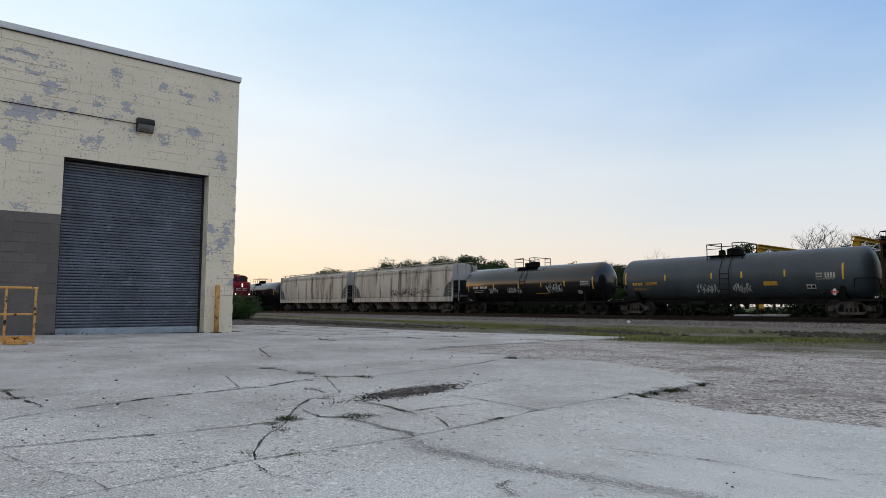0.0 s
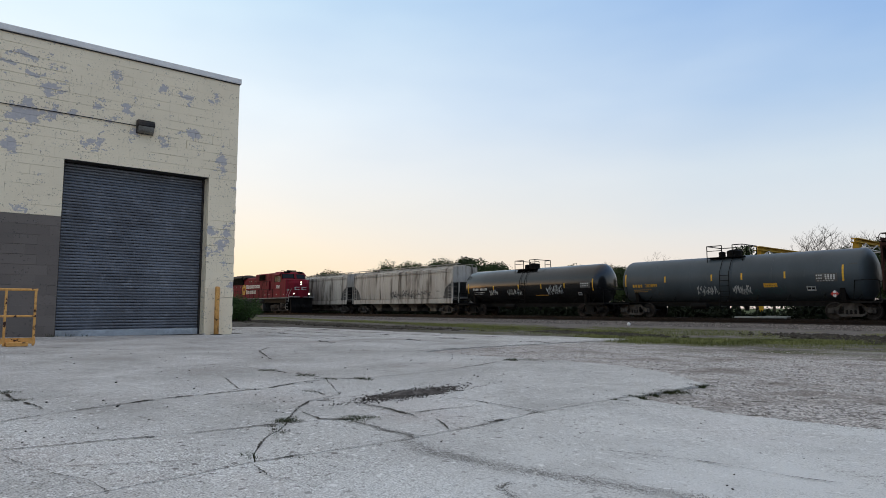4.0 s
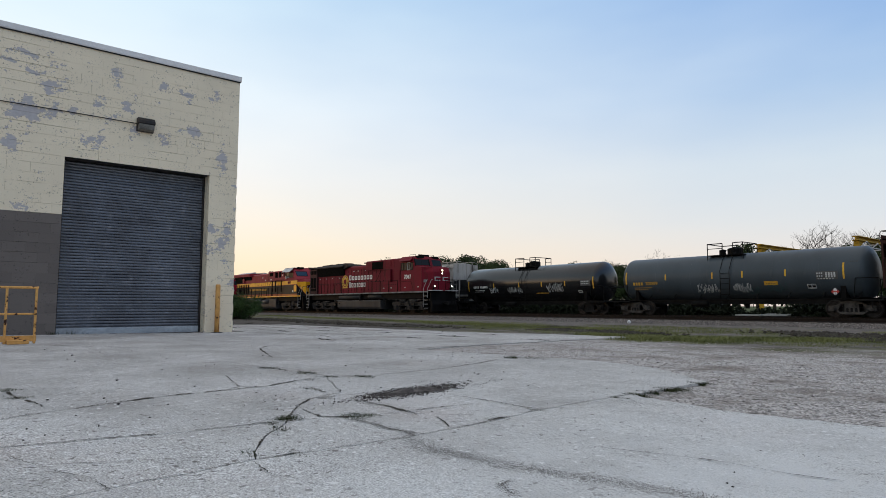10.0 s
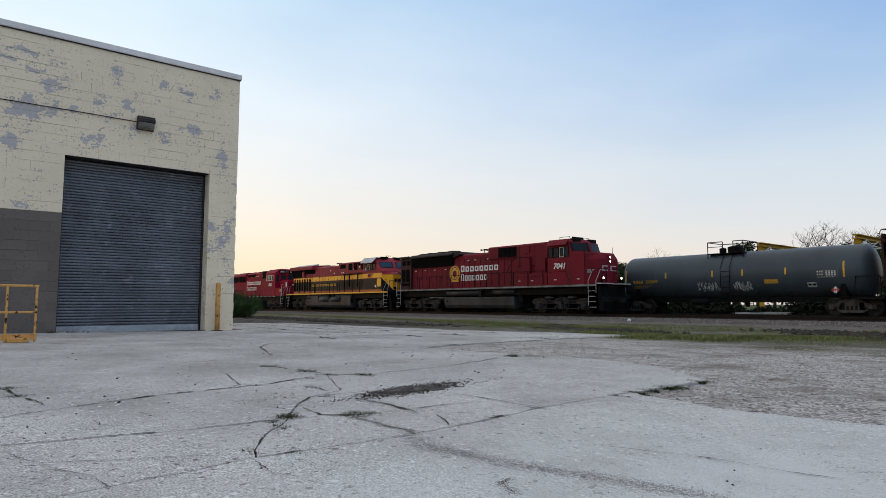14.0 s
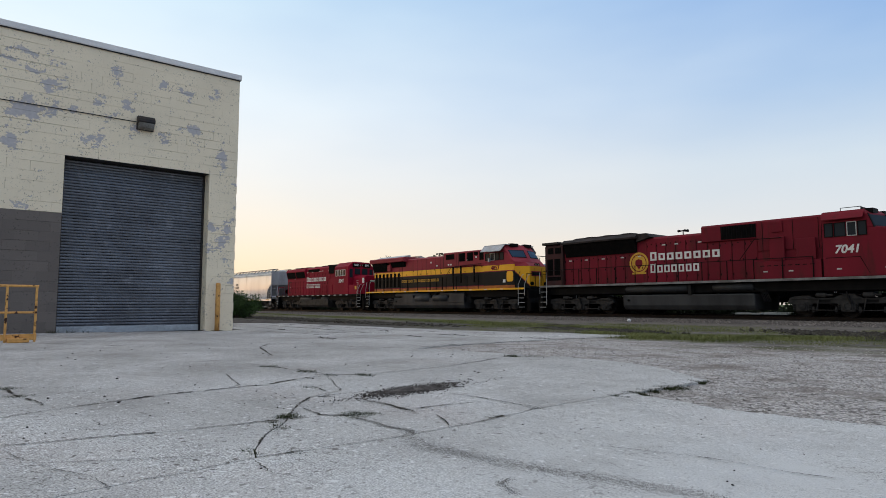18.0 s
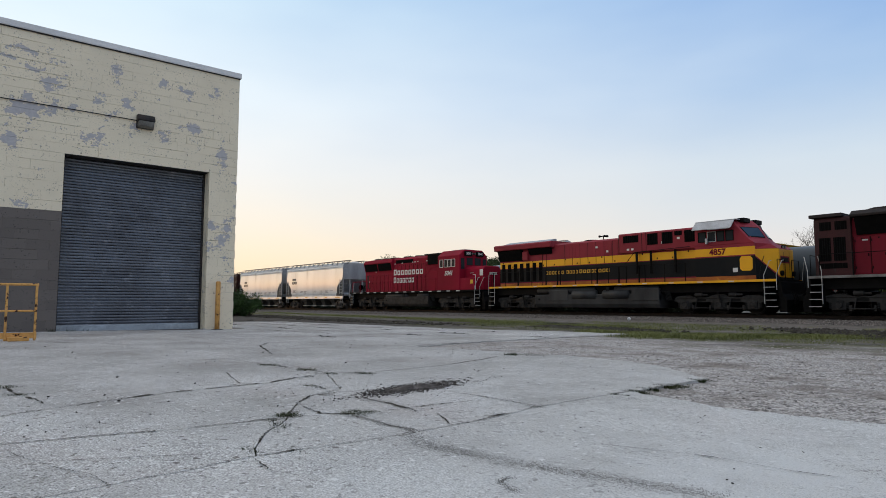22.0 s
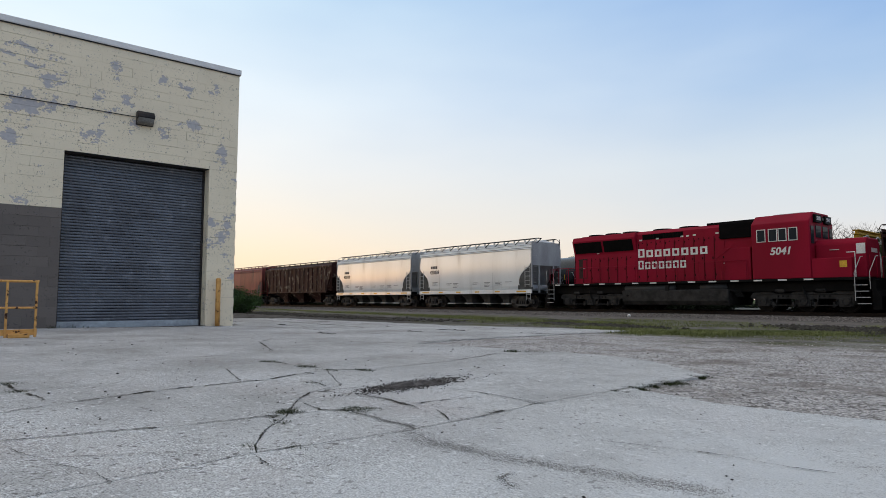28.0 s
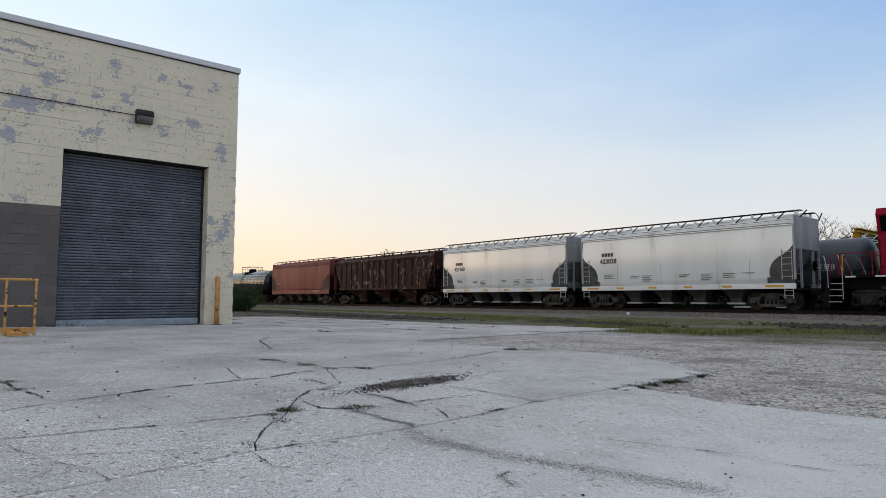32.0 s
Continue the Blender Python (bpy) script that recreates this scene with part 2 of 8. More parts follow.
def concrete_mat():
    """Old broom-finished slab: pale cement, darker traffic stains, exposed pebbles and pits."""
    m, nt, p, N, L = nodes_of("old_concrete")
    pos = N("NewGeometry").outputs["Position"]
    c = mix_of(N, L, ramp_of(N, L, noise_of(N, L, pos, 0.55, 6, 0.6), 0.38, 0.66), (0.62, 0.61, 0.585), (0.51, 0.50, 0.48))
    c = mix_of(N, L, ramp_of(N, L, noise_of(N, L, pos, 2.1, 8, 0.7), 0.45, 0.75), c, (0.35, 0.335, 0.32))
    c = mix_of(N, L, ramp_of(N, L, noise_of(N, L, pos, 0.8, 4, 0.5), 0.55, 0.68), c, (0.50, 0.455, 0.43))
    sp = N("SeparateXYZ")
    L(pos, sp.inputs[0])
    # slab tone darkens towards the warehouse, broken up by noise
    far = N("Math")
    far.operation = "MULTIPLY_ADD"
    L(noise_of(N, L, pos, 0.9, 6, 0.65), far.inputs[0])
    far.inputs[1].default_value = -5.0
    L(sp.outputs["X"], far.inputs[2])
    far_dark = N("Math")
    far_dark.operation = "MULTIPLY"
    L(ramp_of(N, L, far.outputs[0], -4.2, -9.0), far_dark.inputs[0])
    far_dark.inputs[1].default_value = 0.85
    c = mix_of(N, L, far_dark.outputs[0], c, (0.33, 0.31, 0.29))
    worn = ramp_of(N, L, noise_of(N, L, pos, 0.7, 4, 0.6), 0.35, 0.6)
    li = N("Math")
    li.operation = "MULTIPLY"
    L(ramp_of(N, L, noise_of(N, L, pos, 140, 2, 0.5), 0.48, 0.58), li.inputs[0])
    L(worn, li.inputs[1])
    c = mix_of(N, L, li.outputs[0], c, (0.86, 0.85, 0.83))
    c = mix_of(N, L, ramp_of(N, L, noise_of(N, L, pos, 165, 2, 0.5), 0.54, 0.64), c, (0.22, 0.21, 0.20))
    c = mix_of(N, L, ramp_of(N, L, noise_of(N, L, pos, 42, 4, 0.7), 0.61, 0.66), c, (0.22, 0.20, 0.185))
    c = mix_of(N, L, ramp_of(N, L, noise_of(N, L, pos, 12, 7, 0.75), 0.645, 0.68), c, (0.25, 0.23, 0.21))
    c = mix_of(N, L, ramp_of(N, L, noise_of(N, L, pos, 27, 3, 0.6), 0.64, 0.66), c, (0.20, 0.185, 0.17))
    c = mix_of(N, L, ramp_of(N, L, noise_of(N, L, pos, 33, 3, 0.6), 0.62, 0.66), c, (0.80, 0.79, 0.77))
    # paler from X -2.3 to -1.0, in noisy patches
    near_pale = N("Math")
    near_pale.operation = "MULTIPLY"
    L(ramp_of(N, L, sp.outputs["X"], -2.3, -1.0), near_pale.inputs[0])
    L(ramp_of(N, L, noise_of(N, L, pos, 1.6, 6, 0.6), 0.32, 0.58), near_pale.inputs[1])
    thin = N("Math")
    thin.operation = "MULTIPLY"
    L(near_pale.outputs[0], thin.inputs[0])
    thin.inputs[1].default_value = 0.72
    c = mix_of(N, L, thin.outputs[0], c, (0.68, 0.68, 0.67))
    L(c, p.inputs["Base Color"])
    p.inputs["Roughness"].default_value = 0.9
    p.inputs["Specular IOR Level"].default_value = 0.05
    b = N("Bump")
    b.inputs["Strength"].default_value, b.inputs["Distance"].default_value = 0.8, 0.012
    L(noise_of(N, L, pos, 110, 3, 0.65), b.inputs["Height"])
    L(b.outputs[0], p.inputs["Normal"])
    return m


M = {}
BARE = [(1.78, 5.09), (1.45, 4.7), (1.15, 4.39), (1.44, 4.42), (1.84, 4.66), (2.65, 4.93), (3.33, 5.2), (3.24, 4.92), (4.0, 5.63), (5.22, 5.61), (4.73, 4.71), (4.07, 4.39), (3.38, 4.46), (5.40, 4.15), (5.42, 3.86), (5.2, 2.37), (5.56, 2.37), (5.5, 2.08), (5.52, 1.66)]
CHIPS = [(1.55, 5.27), (1.66, 4.46), (1.27, 4.59), (2.99, 5.65), (4.5, 5.5), (4.68, 4.52), (2.41, 4.03), (2.74, 4.05), (1.24, 3.87), (1.0, 3.85), (1.3, 5.66), (0.99, 5.47), (1.8, 5.62), (1.44, 2.58), (5.7, 2.73), (5.22, 1.96), (5.72, 1.1), (5.71, 3.5), (2.2, 4.6), (2.1, 5.2), (2.9, 4.6)]
M["cream"] = wall_paint("cream_paint", (0.845, 0.735, 0.545), (0.56, 0.53, 0.53), [(y, z, 0.24, 0.29) for y, z in BARE] + [(y, z, 0.34, 0.18) for y, z in CHIPS], 0.94)
M["greyband"] = wall_paint("grey_paint", (0.140, 0.118, 0.104), (0.20, 0.175, 0.165), [(1.3, 2.42, 0.5, 0.1), (0.8, 2.4, 0.5, 0.1)], 0.96, 0.09)
M["mortar"] = mat("mortar", (0.62, 0.55, 0.41), (0.34, 0.30, 0.24), scale=2, fine=60, fix=True)
M["flashing"] = mat("flashing", (0.78, 0.77, 0.76), (0.68, 0.67, 0.66), scale=1.2, rough=0.5, fix=True, grain=0.1)
M["darkmetal"] = mat("dark_metal", (0.035, 0.034, 0.036), (0.06, 0.05, 0.045), scale=3, rough=0.55, metal=0.3)
M["slat"] = mat("door_steel", (0.185, 0.20, 0.23), (0.14, 0.148, 0.168), (0.25, 0.262, 0.29), scale=1.3, rough=0.45, metal=0.25, fix=True, vary=0.12)
M["doorbar"] = mat("door_bar", (0.46, 0.51, 0.56), (0.32, 0.35, 0.38), scale=2, rough=0.45, metal=0.15, fix=True)
M["yellow"] = mat("safety_yellow", (0.74, 0.40, 0.13), (0.62, 0.32, 0.10), (0.06, 0.03, 0.02), scale=4, scale3=9, lo3=0.585, hi3=0.61, rough=0.55, fix=True)
M["lens"] = mat("lamp_lens", (0.22, 0.21, 0.19), (0.15, 0.14, 0.12), rough=0.25)
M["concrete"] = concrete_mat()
M["ground"] = ground_mat()
M["soil"] = mat("crack_soil", (0.045, 0.038, 0.03), (0.09, 0.08, 0.065), scale=8, fine=80, rough=0.95, fix=True, bump=0.6)
M["weed"] = mat("weed", (0.034, 0.046, 0.018), (0.060, 0.064, 0.028), scale=6, rough=0.8, fix=True)
M["dry"] = mat("dry_grass", (0.17, 0.155, 0.075), (0.10, 0.115, 0.04), scale=2, rough=0.8, fix=True)
M["stone"] = mat("loose_stone", (0.52, 0.48, 0.45), (0.36, 0.32, 0.295), scale=9, fine=90, rough=0.9, fix=True, island=0.5)
M["darkstone"] = mat("dark_stone", (0.055, 0.048, 0.044), (0.14, 0.125, 0.115), scale=14, fine=90, rough=0.9, fix=True, island=0.5)
M["ballast"] = mat("ballast", (0.24, 0.21, 0.19), (0.075, 0.066, 0.06), scale=7, fine=60, rough=0.9, fix=True, island=0.5)
M["rail"] = mat("rail_steel", (0.03, 0.022, 0.018), (0.02, 0.016, 0.014), scale=3, rough=0.6, metal=0.5, fix=True)
M["tie"] = mat("tie_wood", (0.06, 0.05, 0.042), (0.035, 0.03, 0.027), scale=5, rough=0.9, vary=0.25)
M["cpred"] = mat("rail_red", (0.175, 0.010, 0.021), (0.125, 0.009, 0.017), (0.070, 0.014, 0.014), scale=0.5, scale3=1.6, lo3=0.54, hi3=0.72, rough=0.66, streak=0.25, spec=0.12, grain=0.12)
M["cpred2"] = mat("bright_red", (0.255, 0.008, 0.026), (0.20, 0.008, 0.021), scale=0.5, rough=0.56, streak=0.3, spec=0.06, grain=0.08)
M["kred"] = mat("tuscan_red", (0.275, 0.028, 0.042), (0.21, 0.023, 0.032), (0.12, 0.03, 0.03), scale=0.6, lo3=0.62, hi3=0.76, rough=0.56, streak=0.25, spec=0.14, grain=0.1)
M["kyellow"] = mat("band_yellow", (0.82, 0.40, 0.012), (0.72, 0.33, 0.012), scale=0.7, rough=0.4, grain=0.06, bump=0.05, spec=0.25)
M["kdark"] = mat("band_charcoal", (0.0075, 0.0090, 0.0105), (0.013, 0.013, 0.014), scale=0.8, rough=0.42, streak=0.3, grain=0.1, spec=0.08)
M["korange"] = mat("sill_orange", (0.40, 0.12, 0.028), (0.26, 0.075, 0.025), (0.58, 0.24, 0.03), scale=1.1, scale3=2.0, rough=0.45, grain=0.1)
M["black"] = mat("frame_black", (0.005, 0.005, 0.005), (0.010, 0.009, 0.009), scale=1.5, rough=0.6, streak=0.4, spec=0.05)
M["grime"] = mat("running_gear", (0.016, 0.0155, 0.015), (0.007, 0.007, 0.007), scale=3, rough=0.7, bump=0.4, spec=0.12)
M["truckgrey"] = mat("dusty_truck", (0.095, 0.087, 0.080), (0.040, 0.037, 0.034), scale=2.5, rough=0.65, bump=0.4, spec=0.15)
M["railwheel"] = mat("worn_wheel", (0.052, 0.046, 0.042), (0.026, 0.023, 0.021), scale=4, rough=0.5, metal=0.3)
M["gear"] = mat("oily_truck", (0.040, 0.037, 0.035), (0.015, 0.014, 0.014), scale=2.5, rough=0.6, bump=0.4, spec=0.15)
M["wheel"] = mat("wheel_steel", (0.020, 0.018, 0.017), (0.010, 0.009, 0.009), scale=4, rough=0.5, metal=0.3)
M["fuel"] = mat("fuel_tank", (0.050, 0.050, 0.051), (0.026, 0.026, 0.027), scale=0.9, rough=0.5, streak=0.3, spec=0.15, grain=0.15)
M["grille"] = mat("grille", (0.004, 0.004, 0.004), (0.007, 0.006, 0.006), scale=4, fine=60, rough=0.8, bump=0.6, spec=0.04)
M["roofgrey"] = mat("roof_grime", (0.060, 0.020, 0.021), (0.034, 0.018, 0.018), (0.04, 0.036, 0.034), scale=0.8, rough=0.65, streak=0.3)
M["rooftop"] = mat("sooty_roof", (0.028, 0.024, 0.023), (0.05, 0.038, 0.036), scale=2, rough=0.75)
M["sillgrey"] = mat("sill_grey", (0.26, 0.25, 0.24), (0.13, 0.12, 0.11), scale=1.5, rough=0.6)
M["lawn"] = mat("short_grass", (0.215, 0.225, 0.078), (0.125, 0.138, 0.048), scale=0.9, rough=0.8, fix=True)
M["white"] = mat("white_paint", (0.76, 0.74, 0.71), (0.62, 0.60, 0.56), scale=2, rough=0.5)
M["gold"] = mat("gold_paint", (0.64, 0.36, 0.05), (0.52, 0.28, 0.04), scale=3, rough=0.5)
M["silver"] = mat("silver_awning", (0.42, 0.43, 0.45), (0.3, 0.3, 0.31), scale=2, rough=0.4, metal=0.4)
M["whitegrip"] = mat("grab_iron", (0.55, 0.54, 0.52), (0.4, 0.38, 0.36), scale=3, rough=0.5)
M["glass"] = glass_mat("dark_glass")
# dark glass; the blue of reflected sky is put into its colour
M["glassblue"] = glass_mat("sky_reflect_windscreen", (0.03, 0.06, 0.10))
M["head"] = glow("headlight_glow", (1.0, 0.86, 0.62), 9.0)
M["hopper"] = mat("hopper_white", (0.84, 0.845, 0.84), (0.74, 0.74, 0.73), (0.46, 0.44, 0.41), scale=0.5, scale3=1.1, lo3=0.57, hi3=0.80, rough=0.19, streak=0.16, spec=0.55, grain=0.08, rvar=0.05, bump=0.05, metal=0.12)
M["hopend"] = mat("hopper_end", (0.46, 0.46, 0.455), (0.34, 0.335, 0.33), scale=1, rough=0.5, streak=0.3)
# grey of chutes and panels, also the painted shade of bays and grooves
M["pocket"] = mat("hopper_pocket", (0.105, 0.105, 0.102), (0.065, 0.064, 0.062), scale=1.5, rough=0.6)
M["oldhop"] = mat("weathered_hopper", (0.50, 0.47, 0.425), (0.36, 0.33, 0.29), (0.085, 0.072, 0.06), scale=0.9, scale3=1.9, lo3=0.50, hi3=0.66, rough=0.55, streak=0.11)
M["brown"] = mat("brown_hopper", (0.050, 0.019, 0.016), (0.030, 0.014, 0.012), (0.26, 0.21, 0.17), scale=0.9, scale3=3.0, lo3=0.57, hi3=0.66, rough=0.6, streak=0.45)
M["pink"] = mat("faded_red_hopper", (0.28, 0.078, 0.066), (0.21, 0.054, 0.046), (0.10, 0.04, 0.034), scale=0.8, scale3=1.5, lo3=0.52, hi3=0.70, rough=0.5, streak=0.14, spec=0.2)
M["tankgrey"] = mat("tank_charcoal", (0.058, 0.073, 0.085), (0.046, 0.058, 0.068), (0.078, 0.092, 0.10), scale=0.6, scale3=1.1, lo3=0.62, hi3=0.8, rough=0.38, streak=0.3, spec=0.2, grain=0.1, bump=0.05)
M["tankblack"] = mat("tank_black", (0.010, 0.010, 0.011), (0.016, 0.016, 0.016), scale=0.6, rough=0.19, streak=0.3, spec=0.5, grain=0.1, bump=0.03, rvar=0.05)
M["reflector"] = mat("reflector_yellow", (0.70, 0.42, 0.05), (0.6, 0.34, 0.05), scale=3, rough=0.35)
M["tagwhite"] = mat("spray_white", (0.62, 0.63, 0.62), (0.45, 0.47, 0.47), scale=4, rough=0.5)
M["tagteal"] = mat("spray_teal", (0.05, 0.10, 0.10), (0.04, 0.07, 0.07), scale=4, rough=0.5)
M["tagdark"] = mat("stencil_dark", (0.06, 0.06, 0.06), (0.1, 0.1, 0.1), scale=4, rough=0.6)
M["bark"] = mat("bark", (0.075, 0.06, 0.05), (0.04, 0.033, 0.028), scale=3, rough=0.9)
M["leaf"] = mat("leaf", (0.050, 0.075, 0.026), (0.026, 0.042, 0.015), scale=0.7, fine=8, rough=0.65, vary=0.2, island=0.3)
M["grit"] = mat("grit", (0.31, 0.295, 0.275), (0.18, 0.168, 0.155), scale=20, fine=120, rough=0.95, fix=True)
M["silverpaint"] = mat("pale_grey_paint", (0.50, 0.51, 0.53), (0.40, 0.40, 0.41), scale=2, rough=0.45)
M["placard"] = mat("placard_red", (0.55, 0.06, 0.05), (0.42, 0.06, 0.05), scale=5, rough=0.5)
M["oldpocket"] = mat("weathered_chute", (0.20, 0.185, 0.165), (0.09, 0.08, 0.07), scale=1.5, rough=0.7, streak=0.4)
# near-black leaf colour that keeps the gaps under the wagons dark
M["scrubdark"] = mat("dark_scrub", (0.014, 0.02, 0.008), (0.008, 0.012, 0.005), scale=0.7, fine=8, rough=0.8)
M["shrubleaf"] = mat("shrub_leaf", (0.055, 0.10, 0.028), (0.022, 0.04, 0.014), scale=1.5, fine=12, rough=0.6, fix=True, island=0.4)
M["crane"] = mat("crane_yellow", (0.50, 0.30, 0.03), (0.36, 0.2, 0.025), scale=0.8, rough=0.6)
M["blockwall"] = mat("block_wall_grey", (0.22, 0.212, 0.20), (0.15, 0.145, 0.138), scale=0.5, rough=0.8, streak=0.2, fix=True)
M["litter"] = mat("litter_white", (0.75, 0.75, 0.74), (0.6, 0.6, 0.6), rough=0.5)
M["trailer"] = mat("pale_panels", (0.55, 0.54, 0.50), (0.42, 0.41, 0.38), scale=0.4, rough=0.6)


# ---- building blocks ----
def part(name, bm, material, parent=None, label="", bev=0.0, smooth=False):
    me = bpy.data.meshes.new(name)
    bmesh.ops.recalc_face_normals(bm, faces=bm.faces)
    bm.to_mesh(me)
    bm.free()
    return shared(name, me, material, parent, label, bev, smooth)


def shared(name, me, material, parent=None, label="", bev=0.0, smooth=False):
    if not me.materials:
        me.materials.append(M[material])
    if smooth:
        for poly in me.polygons:
            poly.use_smooth = True
    ob = new(name, me)
    if parent:
        ob.parent = parent
    if label:
        ob["label"] = label
    if bev:
        mod = ob.modifiers.new("edge", "BEVEL")
        mod.width, mod.segments, mod.limit_method, mod.angle_limit = bev, 2, "ANGLE", radians(35)
    return ob


def nb():
    return bmesh.new()


def box(bm, x0, x1, y0, y1, z0, z1):
    v = [bm.verts.new((x, y, z)) for z in (z0, z1) for x, y in ((x0, y0), (x1, y0), (x1, y1), (x0, y1))]
    for f in ((3, 2, 1, 0), (4, 5, 6, 7), (0, 1, 5, 4), (1, 2, 6, 5), (2, 3, 7, 6), (3, 0, 4, 7)):
        bm.faces.new([v[i] for i in f])
    return bm


def prism(bm, prof, axis, a, b):
    """A plan drawn in the two other axes, drawn out along the axis from a to b."""
    def at(p, s):
        return (s, p[0], p[1]) if axis == "x" else (p[0], s, p[1]) if axis == "y" else (p[0], p[1], s)
    r0 = [bm.verts.new(at(p, a)) for p in prof]
    r1 = [bm.verts.new(at(p, b)) for p in prof]
    n = len(prof)
    bm.faces.new(r0[::-1])
    bm.faces.new(r1)
    for i in range(n):
        bm.faces.new((r0[i], r0[(i + 1) % n], r1[(i + 1) % n], r1[i]))
    return bm


def rod(bm, p, q, r, n=8, r2=None):
    p, q = Vector(p), Vector(q)
    d = (q - p).normalized()
    u = d.orthogonal().normalized()
    w = d.cross(u)
    rings = []
    for c, rr in ((p, r), (q, r if r2 is None else r2)):
        rings.append([bm.verts.new(c + (u * math.cos(2 * math.pi * i / n) + w * math.sin(2 * math.pi * i / n)) * rr) for i in range(n)])
    for i in range(n):
        bm.faces.new((rings[0][i], rings[0][(i + 1) % n], rings[1][(i + 1) % n], rings[1][i]))
    bm.faces.new(rings[0][::-1])
    bm.faces.new(rings[1])
    return bm


def pipe(bm, pts, r, n=6):
    for a, b in zip(pts, pts[1:]):
        rod(bm, a, b, r, n)
    return bm


def lathe(bm, prof, c, axis="y", n=24):
    """A turned shape: prof is (along the axis, radius) pairs."""
    rings = []
    for s, r in prof:
        ring = []
        for i in range(n):
            a, b = r * math.cos(2 * math.pi * i / n), r * math.sin(2 * math.pi * i / n)
            v = (s, a, b) if axis == "x" else (a, s, b) if axis == "y" else (a, b, s)
            ring.append(bm.verts.new(Vector(c) + Vector(v)))
        rings.append(ring)
    for r0, r1 in zip(rings, rings[1:]):
        for i in range(n):
            bm.faces.new((r0[i], r0[(i + 1) % n], r1[(i + 1) % n], r1[i]))
    bm.faces.new(rings[0][::-1])
    bm.faces.new(rings[-1])
    return bm


def loft(bm, *rings):
    """Skin over rings of points with the same count, closed at both ends."""
    rows = [[bm.verts.new(p) for p in ring] for ring in rings]
    n = len(rows[0])
    for r0, r1 in zip(rows, rows[1:]):
        for i in range(n):
            bm.faces.new((r0[i], r0[(i + 1) % n], r1[(i + 1) % n], r1[i]))
    bm.faces.new(rows[0][::-1])
    bm.faces.new(rows[-1])
    return bm


def on_quad(corners, span, thick, lift=0.0):
    """A thin plate lying on a quad (a, b along the foot; c, d along the head); span is u0, u1, v0, v1 of the quad."""
    a, b, c, d = [Vector(k) for k in corners]
    n = (b - a).cross(d - a).normalized()
    if n.x < 0:
        n = -n
    u0, u1, v0, v1 = span
    flat = []
    for u, w in ((u0, v0), (u1, v0), (u1, v1), (u0, v1)):
        flat.append(a.lerp(b, u).lerp(d.lerp(c, u), w))
    return loft(nb(), [p + n * lift for p in flat], [p + n * (lift + thick) for p in flat])


def empty(name, m, label, category, group="", kind=""):
    ob = new(name)
    ob.empty_display_size = 0.3
    ob.matrix_basis = m
    return tagged(ob, label, category, group, kind)


def lettering(name, words, size, material, parent, m, slant=0.0):
    """Figures in the built-in font, as a thin mesh."""
    cu = bpy.data.curves.new(name, "FONT")
    cu.body, cu.size, cu.extrude, cu.offset = words, size, 0.006, 0.0 if "9" in words else size * 0.03
    cu.shear = slant
    cu.align_x, cu.align_y = "CENTER", "CENTER"
    tmp = new(name, cu)
    bpy.context.view_layer.update()
    me = bpy.data.meshes.new_from_object(tmp.evaluated_get(bpy.context.evaluated_depsgraph_get()))
    bpy.data.objects.remove(tmp)
    me.materials.clear()
    ob = shared(name, me, material, parent)
    ob.matrix_basis = m
    return ob


def stuff_mesh(name, verts, faces, material, label, category):
    me = bpy.data.meshes.new(name)
    me.from_pydata(verts, [], faces)
    me.update()
    return tagged(shared(name, me, material), label, category, "", "stuff")


def ground_z(y):
    """Height of the ground sheet: it falls gently to the line, then the ballast bank."""
    pts = ((-400, 0.1), (-8, 0.1), (27, -0.3375), (29.6, -0.36), (31.7, -0.235), (41.5, -0.235), (43.5, -0.33), (60, -0.2), (4000, -0.2))
    for (a, za), (b, zb) in zip(pts, pts[1:]):
        if y <= b:
            return za + (zb - za) * (y - a) / (b - a)
    return -0.2


from mathutils import geometry


# ---- ground ----
def build_ground():
    bm = nb()
    ys = [-300, -60, -20, -5, 0, 5, 10, 15, 20, 27, 29.6, 31.7, 36, 41.5, 43.5, 60, 80, 200, 4000]
    xs = [-4000, -600, -200, -100, -60, -30, -15, -5, 0, 10, 30, 100, 400, 4000]
    grid = [[bm.verts.new((x, y, ground_z(y) - 0.016 * (1 if y < 14 else 0))) for x in xs] for y in ys]
    for r0, r1 in zip(grid, grid[1:]):
        for i in range(len(xs) - 1):
            bm.faces.new((r0[i], r0[i + 1], r1[i + 1], r1[i]))
    tagged(part("ground", bm, "ground"), "gravel, rough grass and cinder ground sloping to the tracks", "ground", "", "structure")


def jagged(pts, amp, step=0.07, seed=1):
    """A line of plan points broken up into small uneven steps."""
    rnd = random.Random(seed)
    out = []
    for a, b in zip(pts, pts[1:]):
        a, b = Vector(a), Vector(b)
        n = max(1, int((b - a).length / step))
        side = Vector((-(b - a).y, (b - a).x)).normalized()
        for i in range(n):
            k = a.lerp(b, i / n)
            out.append(k if i == 0 else k + side * rnd.uniform(-amp, amp))
    out.append(Vector(pts[-1]))
    return out


LINE_A = [(-3.40, -1.2), (-3.66, -0.08), (-3.8, 0.33), (-3.93, 0.53), (-4.21, 1.21), (-4.35, 1.94), (-4.74, 2.64)]
LINE_B = [(-3.3, -1.2), (-3.12, -0.07), (-3.05, 0.27), (-2.96, 0.88), (-2.95, 1.18), (-2.955, 1.32), (-2.90, 1.40)]
